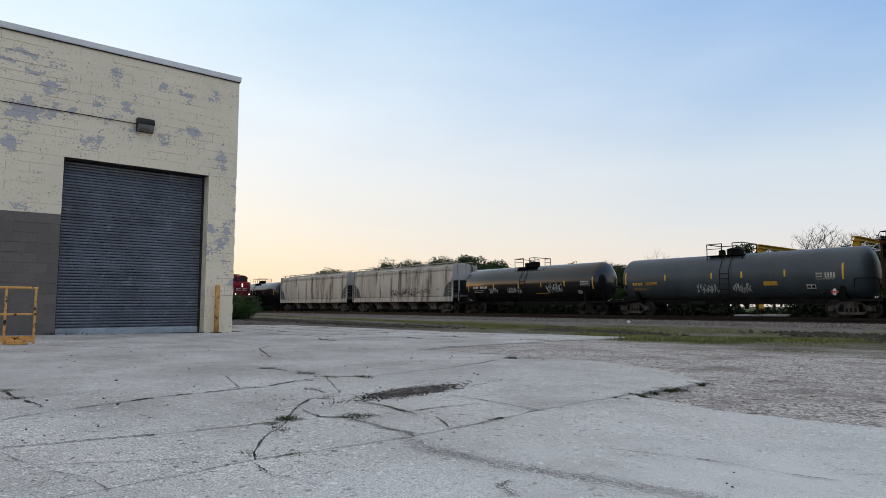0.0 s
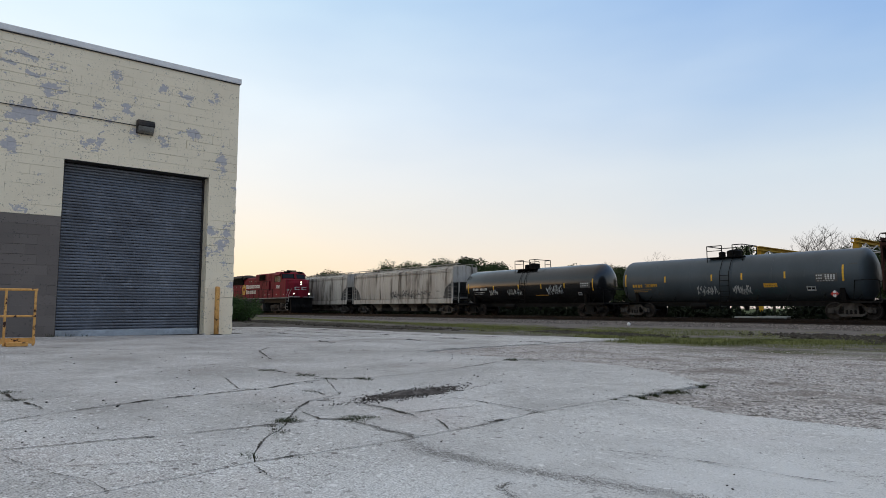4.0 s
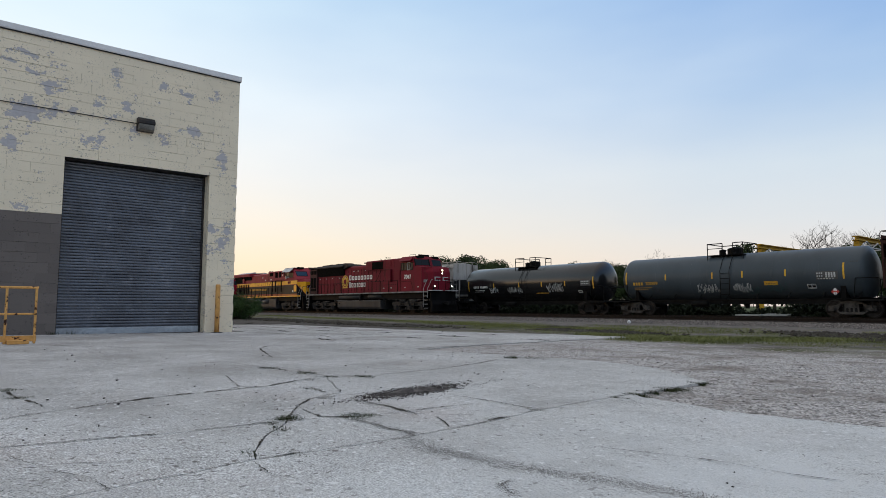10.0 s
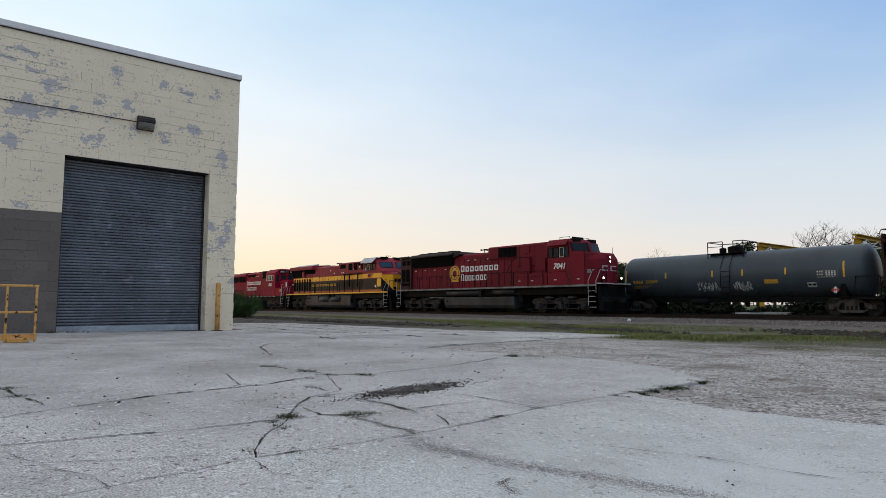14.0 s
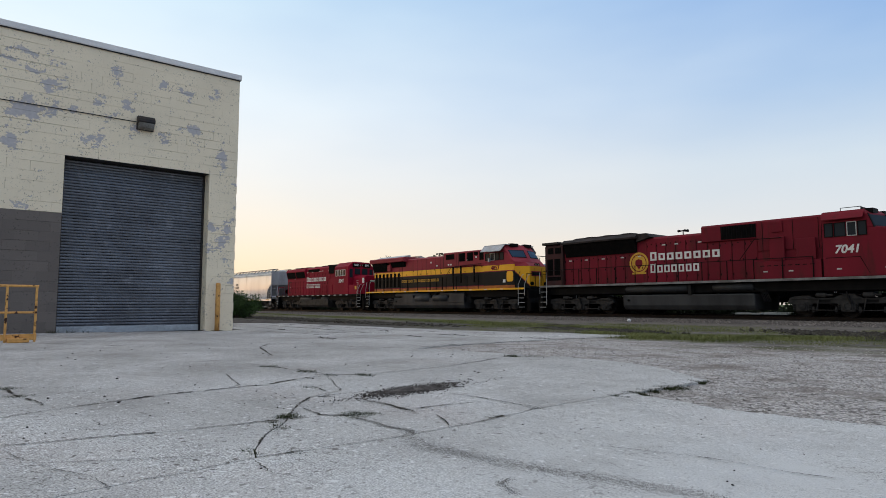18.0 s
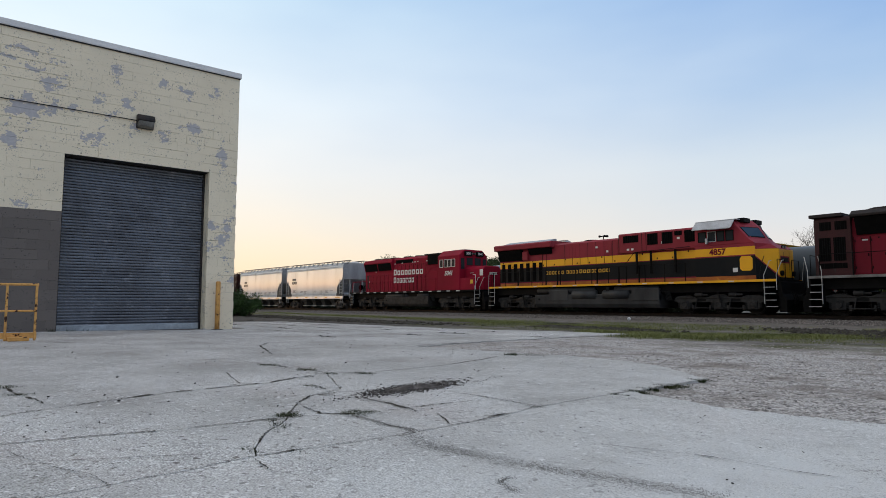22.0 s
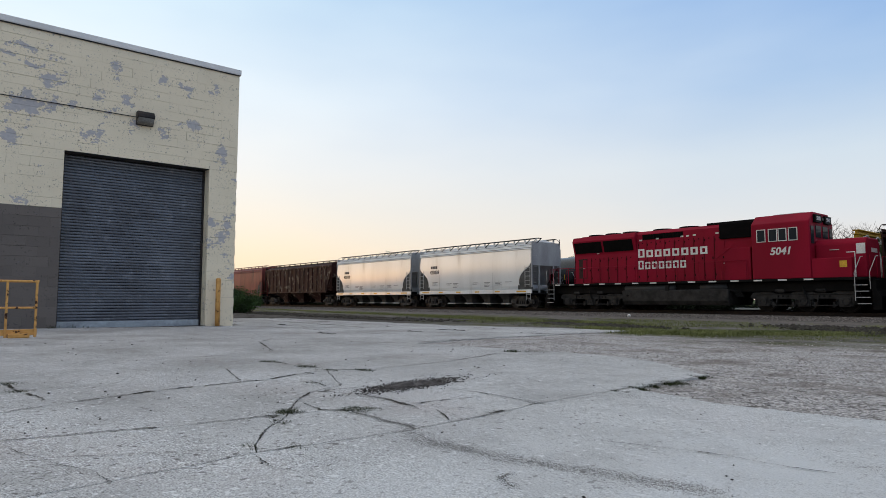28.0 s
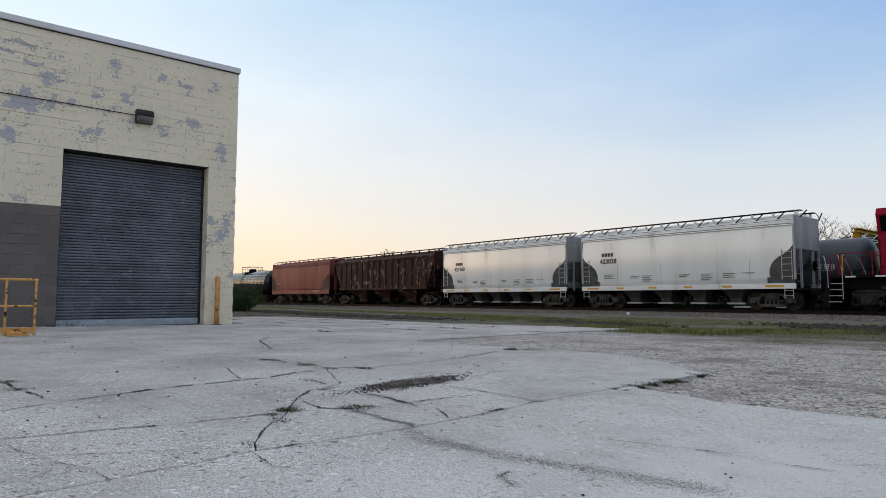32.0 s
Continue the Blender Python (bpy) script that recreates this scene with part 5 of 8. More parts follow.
def loco_base(v, rear, front, deck, tank, xs_r, xs_f, rail_mat, sill_mat, gear, rails, rolling=True, tank_mat="fuel", holes=False):
    """Frame, deck, tank, trucks, steps and rails that the three locomotives share."""
    part("frame", box(nb(), rear + 0.5, front - 0.5, -1.25, 1.25, deck - 0.62, deck - 0.12), "black", v, "", 0.03)
    part("deck", box(nb(), rear, front, -1.56, 1.56, deck - 0.12, deck - 0.012), "black", v)
    for s in (-1, 1):
        part("side_sill", box(nb(), rear + 0.05, front - 0.05, min(s * 1.562, s * 1.585), max(s * 1.562, s * 1.585), deck - 0.11, deck + 0.01), sill_mat, v)
    x0, x1 = tank
    prof = [(-1.45, 0.55), (-1.30, 0.30), (1.30, 0.30), (1.45, 0.55), (1.48, 1.16), (-1.48, 1.16)]
    part("fuel_tank", prism(nb(), prof, "x", x0, x1), tank_mat, v, "dusty dark steel fuel tank", 0.06)
    for s in (-1, 1):
        for a, b in ((x0 + 0.1, (x0 + x1) / 2 + 0.2), ((x0 + x1) / 2 + 1.6, x1 - 0.1)):
            part("air_reservoir", lathe(nb(), [(a, 0.05), (a + 0.06, 0.2), (b - 0.06, 0.2), (b, 0.05)], (0, s * 1.22, deck - 0.36), "x", 14), "fuel", v, "", 0, True)
        part("filler_cap", lathe(nb(), [(s * 1.46, 0.07), (s * 1.52, 0.06)], (x0 + 0.4, 0, 0.85), "y", 10), "black", v)
        part("bell_bracket", box(nb(), x1 - 3.6, x1 - 3.4, min(s * 1.2, s * 1.5), max(s * 1.2, s * 1.5), 1.1, deck - 0.2), "grime", v)
        for k in range(5):
            a = x1 + 0.2 + k * 0.08
            part("pipe_run", pipe(nb(), [(a - 0.4, s * 1.3, deck - 0.4 - k * 0.04), (a, s * 1.3, deck - 0.5), (a + 0.2, s * 1.28, 0.75)], 0.022), "grime", v)
    truck_three(v, xs_r, rolling, gear, 0.52, holes)
    truck_three(v, xs_f, rolling, gear, 0.52, holes)
    for x, s in ((rear, -1), (front, 1)):
        part("pilot", prism(nb(), [(x + s * 0.1, deck - 0.12), (x + s * 0.15, 1.05), (x + s * 0.32, 0.75), (x + s * 0.30, 0.15), (x - s * 0.05, 0.15), (x - s * 0.08, deck - 0.12)], "y", -1.35, 1.35), "black", v, "", 0.02)
        coupler(v, x, s)
        for side in (-1, 1):
            y0, y1 = side * 1.05, side * 1.56
            for k in range(4):
                z = 0.42 + k * (deck - 0.5) / 4
                xa = x - s * (0.02 + 0.04 * k)
                st = part("step", box(nb(), min(xa, xa - s * 0.55), max(xa, xa - s * 0.55), min(y0, y1), max(y0, y1), z, z + 0.035), "black", v)
                part("tread_edge", box(nb(), min(xa, xa - s * 0.55), max(xa, xa - s * 0.55), side * 1.562 - 0.004, side * 1.562 + 0.004, z - 0.013, z + 0.022), "hopend", st)
            part("step_side", prism(nb(), [(x - s * 0.62, 0.40), (x - s * 0.62, deck - 0.02), (x - s * 0.60, deck - 0.02), (x - s * 0.58, 0.40)], "y", min(y0, y1), max(y0, y1)), "black", v)
            for dx, low in ((0.04, deck - 0.55), (0.64, 0.55)):
                part("grab_iron", pipe(nb(), [(x - s * dx, side * 1.58, low), (x - s * dx, side * 1.58, deck + 0.22), (x - s * (dx - 0.2), side * 1.36, deck + 0.92), (x - s * (dx - 0.26), side * 1.26, deck + 0.94)], 0.017), "whitegrip", v, "white-painted grab iron")
        for k in range(3):
            for side in (-1, 1):
                y = side * (0.45 + 0.22 * k)
                part("brake_hose", pipe(nb(), [(x + s * 0.30, y, 1.12), (x + s * 0.46, y, 1.0), (x + s * 0.50, y + 0.03, 0.74), (x + s * 0.42, y + 0.05, 0.52)], 0.022), "black", v)
        for k in (-1, 1):
            part("end_rail", pipe(nb(), [(x - s * 0.08, k * 1.3, deck - 0.05), (x - s * 0.08, k * 1.3, deck + 1.0), (x - s * 0.08, k * 0.4, deck + 1.0), (x - s * 0.08, k * 0.4, deck - 0.05)], 0.018), rail_mat, v)
        pipe(bm := nb(), [(x + s * 0.10, -1.2, 0.98), (x + s * 0.14, -0.5, 0.95), (x + s * 0.14, 0.5, 0.95), (x + s * 0.10, 1.2, 0.98)], 0.014)
        part("uncoupling_lever", bm, "whitegrip", v)
    for side in (-1, 1):
        x0, x1, n = rails
        part("hand_rail", rod(nb(), (x0, side * 1.52, deck + 1.02), (x1, side * 1.52, deck + 1.02), 0.018, 6), rail_mat, v)
        for i in range(n):
            x = x0 + (x1 - x0) * i / (n - 1)
            part("stanchion", rod(nb(), (x, side * 1.53, deck - 0.1), (x, side * 1.52, deck + 1.02), 0.028, 6), rail_mat, v)


def hood_doors(v, x0, x1, n, y, z0, z1, material):
    for s in (-1, 1):
        w = (x1 - x0) / n
        for i in range(n):
            a = x0 + i * w
            d = part("hood_door", box(nb(), a + 0.03, a + w - 0.03, min(s * y, s * (y + 0.018)), max(s * y, s * (y + 0.018)), z0, z1), material, v, "", 0.008)
            # raised black strip draws the shade of the gap between doors
            part("door_gap", box(nb(), a - 0.012, a + 0.012, min(s * y, s * (y + 0.010)), max(s * y, s * (y + 0.010)), z0, z1), "black", v)
            part("knob", box(nb(), a + w * 0.5 - 0.03, a + w * 0.5 + 0.03, min(s * (y + 0.018), s * (y + 0.036)), max(s * (y + 0.018), s * (y + 0.036)), z1 - 0.12, z1 - 0.06), "black", d)
            for zz in (z0 + 0.2, z1 - 0.25):
                part("hinge", box(nb(), a + 0.04, a + 0.07, min(s * (y + 0.018), s * (y + 0.035)), max(s * (y + 0.018), s * (y + 0.035)), zz, zz + 0.12), "black", d)
            part("latch", box(nb(), a + w - 0.12, a + w - 0.07, min(s * (y + 0.018), s * (y + 0.04)), max(s * (y + 0.018), s * (y + 0.04)), (z0 + z1) / 2 - 0.06, (z0 + z1) / 2 + 0.06), "black", d)


def pane(v, x0, x1, y, z0, z1, frame_mat, glass="glass", bar=0.035):
    """A side window: frame and dark glass."""
    s = 1 if y > 0 else -1
    bm = nb()
    for a, b, c, d in ((x0, x1, z0, z0 + bar), (x0, x1, z1 - bar, z1), (x0, x0 + bar, z0 + bar, z1 - bar), (x1 - bar, x1, z0 + bar, z1 - bar)):
        box(bm, a, b, min(y, y + s * 0.03), max(y, y + s * 0.03), c, d)
    w = part("window", bm, frame_mat, v)
    part("pane", box(nb(), x0 + bar, x1 - bar, min(y, y + s * 0.012), max(y, y + s * 0.012), z0 + bar, z1 - bar), glass, w)


def louvre(v, x0, x1, y, z0, z1, n, material="grille"):
    s = 1 if y > 0 else -1
    g = part("grille", box(nb(), x0, x1, min(y, y + s * 0.015), max(y, y + s * 0.015), z0, z1), material, v, "black intake grille")
    bm = nb()
    for i in range(n):
        x = x0 + (x1 - x0) * (i + 0.5) / n
        box(bm, x - 0.012, x + 0.012, min(y + s * 0.015, y + s * 0.04), max(y + s * 0.015, y + s * 0.04), z0, z1)
    part("grille_bar", bm, "black", g)


def lamp_pair(v, x, yc, zc, gap, axis, r=0.09, lit=True):
    for k in (-1, 1):
        dy, dz = (k * gap, 0) if axis == "y" else (0, k * gap)
        h = part("headlight", lathe(nb(), [(0, r + 0.03), (0.05, r + 0.03), (0.05, r), (0.03, r)], (x, yc + dy, zc + dz), "x", 14), "black", v)
        part("bulb", lathe(nb(), [(0.031, r), (0.055, r * 0.8), (0.06, 0.01)], (x, yc + dy, zc + dz), "x", 14), "head" if lit else "lens", h, "lit headlight" if lit else "unlit headlight")


def horn(v, x, z, y=0.0):
    bm = rod(nb(), (x, y, z - 0.25), (x, y, z), 0.03)
    for dx, dy, l in ((0.3, 0.0, 1), (0.26, 0.12, 1), (-0.26, -0.1, -1), (0.22, -0.14, 1)):
        rod(bm, (x, y + dy, z + 0.02), (x + dx, y + dy, z + 0.03), 0.025, 8, 0.08)
    part("horn", bm, "black", v, "black air horn cluster")


def fan(v, x, z, r=0.6):
    part("roof_fan", lathe(nb(), [(z, r), (z + 0.10, r), (z + 0.12, r - 0.08), (z + 0.05, r - 0.1), (z + 0.06, 0.02)], (x, 0, 0), "z", 20), "black", v)


def loco_red(m):
    """Wide-cab six-axle locomotive in weathered red, with black radiator wings."""
    v = empty("locomotive", m, "weathered dark red diesel locomotive with wide cab and lit headlights", "locomotive", "locomotives of the moving train")
    D = 1.86
    loco_base(v, -10.75, 10.85, D, (-4.2, 3.6), (-9.6, -7.65, -5.7), (5.7, 7.65, 9.6), "black", "sillgrey", "gear", (-10.2, 6.4, 13))
    hy = 1.12
    part("long_hood", prism(nb(), [(-hy, D), (hy, D), (hy, 4.42), (hy - 0.15, 4.55), (-hy + 0.15, 4.55), (-hy, 4.42)], "x", -8.9, 1.0), "cpred", v, "", 0.02)
    part("rear_hood", prism(nb(), [(-1.3, D), (1.3, D), (1.3, 4.5), (1.2, 4.62), (-1.2, 4.62), (-1.3, 4.5)], "x", -10.45, -8.9), "roofgrey", v, "grimy red-brown rear hood", 0.03)
    part("rear_cap", box(nb(), -10.62, -9.2, -1.42, 1.42, 4.62, 4.78), "rooftop", v, "", 0.03)
    for s in (-1, 1):
        for k in range(2):
            louvre(v, -10.25 + k * 0.62, -9.75 + k * 0.62, s * 1.3, 2.55, 3.65, 5)
        louvre(v, -10.25, -9.1, s * 1.3, 2.2, 2.45, 3)
        louvre(v, -10.2, -9.7, s * 1.3, 4.0, 4.4, 3)
        louvre(v, -9.55, -9.05, s * 1.3, 4.0, 4.4, 3)
        part("radiator_recess", prism(nb(), [(s * 1.13, 3.70), (s * 1.2, 3.70), (s * 1.48, 4.52), (s * 1.13, 4.52)], "x", -8.7, -3.35), "grille", v, "black radiator intake")
    for s in (-1, 1):
        part("radiator_wing", prism(nb(), [(s * 0.1, 4.56), (s * 1.13, 4.50), (s * 1.56, 4.52), (s * 1.58, 4.62), (s * 1.25, 4.82), (s * 0.1, 4.85)], "x", -8.85, -3.2), "rooftop", v, "overhanging grimy radiator wing", 0.02)
    part("radiator_top", prism(nb(), [(-8.4, 4.84), (-3.6, 4.84), (-3.8, 4.92), (-8.0, 4.92)], "y", -1.0, 1.0), "rooftop", v)
    part("wing_end", prism(nb(), [(-3.3, 4.3), (-2.3, 4.55), (-2.6, 4.8), (-3.3, 4.8)], "y", -1.35, 1.35), "rooftop", v, "", 0.03)
    part("raised_hood", prism(nb(), [(-1.25, 3.98), (1.25, 3.98), (1.25, 4.78), (1.15, 4.88), (-1.15, 4.88), (-1.25, 4.78)], "x", 0.75, 3.75), "cpred", v, "", 0.02)
    part("central_hood", prism(nb(), [(-1.25, 3.3), (1.25, 3.3), (1.25, 4.78), (1.15, 4.88), (-1.15, 4.88), (-1.25, 4.78)], "x", 3.75, 6.8), "cpred", v, "", 0.02)
    part("lower_hood", box(nb(), 1.0, 3.75, -1.12, 1.12, D, 3.98), "cpred", v)
    part("lower_hood", box(nb(), 3.75, 6.8, -1.2, 1.2, D, 3.3), "cpred", v)
    for s in (-1, 1):
        louvre(v, 1.85, 3.7, s * 1.25, 4.04, 4.74, 14)
        part("cabinet", box(nb(), 3.7, 6.75, min(s * 1.2, s * 1.5), max(s * 1.2, s * 1.5), D, 2.75), "cpred", v, "", 0.02)
        part("blower_duct", box(nb(), 4.4, 5.1, min(s * 1.25, s * 1.42), max(s * 1.25, s * 1.42), 2.75, 3.95), "cpred", v, "", 0.03)
        part("blower_duct", box(nb(), 5.6, 6.5, min(s * 1.25, s * 1.38), max(s * 1.25, s * 1.38), 2.75, 3.8), "cpred", v, "", 0.03)
        part("hatch", box(nb(), 4.5, 5.0, min(s * 1.25, s * 1.31), max(s * 1.25, s * 1.31), 4.2, 4.75), "cpred", v, "", 0.02)
        part("stair_rail", pipe(nb(), [(2.9, s * 1.5, D + 1.0), (3.7, s * 1.5, 3.9), (5.0, s * 1.45, 3.9)], 0.02), "black", v)
    hood_doors(v, -8.85, -2.9, 9, hy, D + 0.08, 3.62, "cpred")
    hood_doors(v, -2.7, 1.0, 6, hy, D + 0.08, 4.2, "cpred")
    hood_doors(v, 1.02, 3.72, 4, hy, D + 0.08, 3.94, "cpred")
    # cab and nose
    part("cab", prism(nb(), [(6.8, D), (9.95, D), (9.95, 3.94), (9.05, 4.06), (6.8, 4.06)], "y", -1.52, 1.52), "cpred", v, "", 0.05)
    foot = [(6.8, -1.52, 4.05), (8.95, -1.52, 4.05), (9.3, -0.1, 4.05), (9.3, 0.1, 4.05), (8.95, 1.52, 4.05), (6.8, 1.52, 4.05)]
    head = [(6.8, -1.52, 4.70), (8.72, -1.52, 4.70), (9.05, -0.1, 4.70), (9.05, 0.1, 4.70), (8.72, 1.52, 4.70), (6.8, 1.52, 4.70)]
    crown = [(6.8, -1.32, 4.92), (8.5, -1.32, 4.92), (8.75, -0.1, 4.92), (8.75, 0.1, 4.92), (8.5, 1.32, 4.92), (6.8, 1.32, 4.92)]
    part("cab_top", loft(nb(), foot, head, crown), "cpred", v, "", 0.03)
    plan = [(9.9, -1.5), (10.72, -0.92), (10.72, 0.92), (9.9, 1.5)]
    part("nose", loft(nb(), [(x, y, D) for x, y in plan], [(x, y, 3.5) for x, y in plan], [(9.9, -1.45, 3.93), (10.5, -0.8, 3.93), (10.5, 0.8, 3.93), (9.9, 1.45, 3.93)]), "cpred", v, "tapered nose", 0.05)
    part("headlight_box", box(nb(), 10.5, 10.75, -0.17, 0.17, 3.22, 3.78), "cpred", v, "", 0.03)
    for k in (1, 2):
        q = [foot[k], foot[k + 1], head[k + 1], head[k]] if k == 1 else [foot[3], foot[4], head[4], head[3]]
        part("windscreen", on_quad(q, (0.07, 0.93, 0.10, 0.90), 0.012, 0.004), "glass", v, "dark windscreen pane")
    for a, b in ((0.0, 0.08), (0.92, 1.0)):
        part("windscreen_post", on_quad([foot[1], foot[2], head[2], head[1]], (a, b, 0.0, 1.0), 0.02, 0.003), "black", v)
    part("side_step_panel", on_quad([(9.9, -1.5, D), (10.72, -0.92, D), (10.72, -0.92, 3.5), (9.9, -1.5, 3.5)], (0.15, 0.4, 0.45, 0.60), 0.008, 0.003), "sillgrey", v)
    part("roof_gear", box(box(nb(), 7.0, 8.4, -0.9, 0.9, 4.9, 4.96), 7.4, 7.9, -0.3, 0.3, 4.9, 5.02), "roofgrey", v, "", 0.01)
    for s in (-1, 1):
        for a, b in ((6.94, 7.32), (7.36, 7.84), (7.88, 8.28), (8.32, 8.68)):
            pane(v, a, b, s * 1.52, 3.72, 4.38, "whitegrip" if a < 8 and a > 7.4 else "black")
        part("awning", prism(nb(), [(s * 1.40, 4.86), (s * 1.53, 4.74), (s * 1.76, 4.50), (s * 1.76, 4.53), (s * 1.55, 4.78), (s * 1.40, 4.92)], "x", 6.9, 8.6), "cpred", v, "dark red sun awning", 0.005)
        part("number_board", box(nb(), 8.5, 8.86, min(s * 0.45, s * 1.15), max(s * 0.45, s * 1.15), 4.74, 4.96), "black", v)
        part("ditch_light", lathe(nb(), [(10.86, 0.12), (10.96, 0.12), (10.96, 0.10), (10.94, 0.10)], (0, s * 0.95, 2.28), "x", 14), "black", v)
        part("ditch_bulb", lathe(nb(), [(10.941, 0.065), (10.97, 0.05), (10.975, 0.01)], (0, s * 0.95, 2.28), "x", 14), "head", v, "lit ditch light")
        part("ditch_shelf", box(box(nb(), 10.72, 10.98, min(s * 0.8, s * 1.1), max(s * 0.8, s * 1.1), 2.10, 2.15), 10.76, 10.84, min(s * 0.9, s * 1.0), max(s * 0.9, s * 1.0), D - 0.02, 2.10), "black", v)
        part("nose_rail", pipe(nb(), [(10.73, s * 0.55, 2.62), (10.86, s * 0.62, 2.62), (10.86, s * 1.25, 2.62), (10.86, s * 1.25, D)], 0.016), "black", v)
        part("anticlimber", box(nb(), 10.8, 11.25, min(s * 0.3, s * 1.5), max(s * 0.3, s * 1.5), D + 0.02, D + 0.08), "whitegrip", v)
    for s in (-1, 1):
        for x in (6.82, 9.90):
            part("panel_seam", box(nb(), x, x + 0.025, min(s * 1.515, s * 1.527), max(s * 1.515, s * 1.527), D + 0.05, 4.4), "black", v)
        part("panel_seam", prism(nb(), [(6.95, 2.74), (8.35, 2.74), (8.7, 2.0), (8.72, 2.0), (8.37, 2.77), (6.95, 2.77)], "y", min(s * 1.52, s * 1.526), max(s * 1.52, s * 1.526)), "black", v)
        for x in (4.0, 5.45, 6.6):
            part("panel_seam", box(nb(), x, x + 0.025, min(s * 1.25, s * 1.262), max(s * 1.25, s * 1.262), 3.3, 4.76), "black", v)
        for k in range(8):
            part("vent_slot", box(nb(), 3.95 + k * 0.33, 4.15 + k * 0.33, min(s * 1.5, s * 1.508), max(s * 1.5, s * 1.508), 2.5, 2.54), "black", v)
        for x in (4.1, 5.3, 7.4, 9.3):
            part("sticker", box(nb(), x, x + 0.2, min(s * 1.5, s * 1.528), max(s * 1.5, s * 1.528), 2.2, 2.27), "whitegrip", v)
    lamp_pair(v, 10.75, 0.0, 3.5, 0.14, "z", 0.07)
    for k in (-1, 1):
        part("roof_rail", pipe(nb(), [(7.5, k * 1.0, 4.9), (7.5, k * 1.0, 5.1), (8.35, k * 1.0, 5.1), (8.35, k * 1.0, 4.9)], 0.016), "black", v)
    for y0 in (-0.78, 0.10):
        bm = nb()
        for a, b, c, d in ((0, 0.13, 2.74, 3.08), (0.13, 0.62, 2.74, 2.81), (0.13, 0.62, 3.01, 3.08)):
            box(bm, 10.715, 10.728, y0 + a, y0 + b, c, d)
        part("emblem_plate", bm, "whitegrip", v, "plain white bars on the nose")
    part("antenna", box(nb(), 8.2, 8.24, -0.6, 0.6, 4.98, 5.14), "black", v)
    horn(v, -1.0, 4.85)
    for x in (-7.4, -6.0, -4.6):
        fan(v, x, 4.9, 0.55)
    for s in (-1, 1):
        y = s * (hy + 0.022)
        bars("name_stroke", v, -2.48, 1.83, 3.36, 0.40, y if s > 0 else y - 0.008, 8, "white", 1.22, 0.3)
        bars("name_stroke", v, -2.48, 0.62, 2.66, 0.42, y if s > 0 else y - 0.008, 7, "white", 1.22, 0.3)
        e = part("emblem", lathe(nb(), [(0, 0.64), (s * 0.010, 0.64), (s * 0.010, 0.02)], (-3.25, y, 3.06), "y", 32), "gold", v, "round gold emblem")
        part("emblem_ring", lathe(nb(), [(s * 0.008, 0.52), (s * 0.016, 0.52), (s * 0.016, 0.47), (s * 0.008, 0.47)], (-3.25, y, 3.06), "y", 32), "cpred", e)
        part("emblem_shield", prism(nb(), [(-3.50, 3.0), (-3.25, 2.68), (-3.0, 3.0), (-3.03, 3.22), (-3.25, 3.30), (-3.47, 3.22)], "y", min(y + s * 0.009, y + s * 0.016), max(y + s * 0.009, y + s * 0.016)), "cpred", e)
        part("emblem_ribbon", box(nb(), -3.72, -2.78, min(y, y + s * 0.014), max(y, y + s * 0.014), 2.40, 2.50), "gold", e)
        y += s * 0.012
        lettering("road_number", "7041", 0.52, "white", v, pose(7.85, s * 1.528, 3.12, 90, 0, 0 if s < 0 else 180), 0.2)
        for x in (-8.5, -7.2, -5.9, -4.5, -3.3, -1.7, -0.9, 0.5):
            part("sticker", box(nb(), x, x + 0.22, min(y, y + s * 0.006), max(y, y + s * 0.006), 4.0 if x > -3 else 3.42, 4.07 if x > -3 else 3.49), "whitegrip", v)
    return v


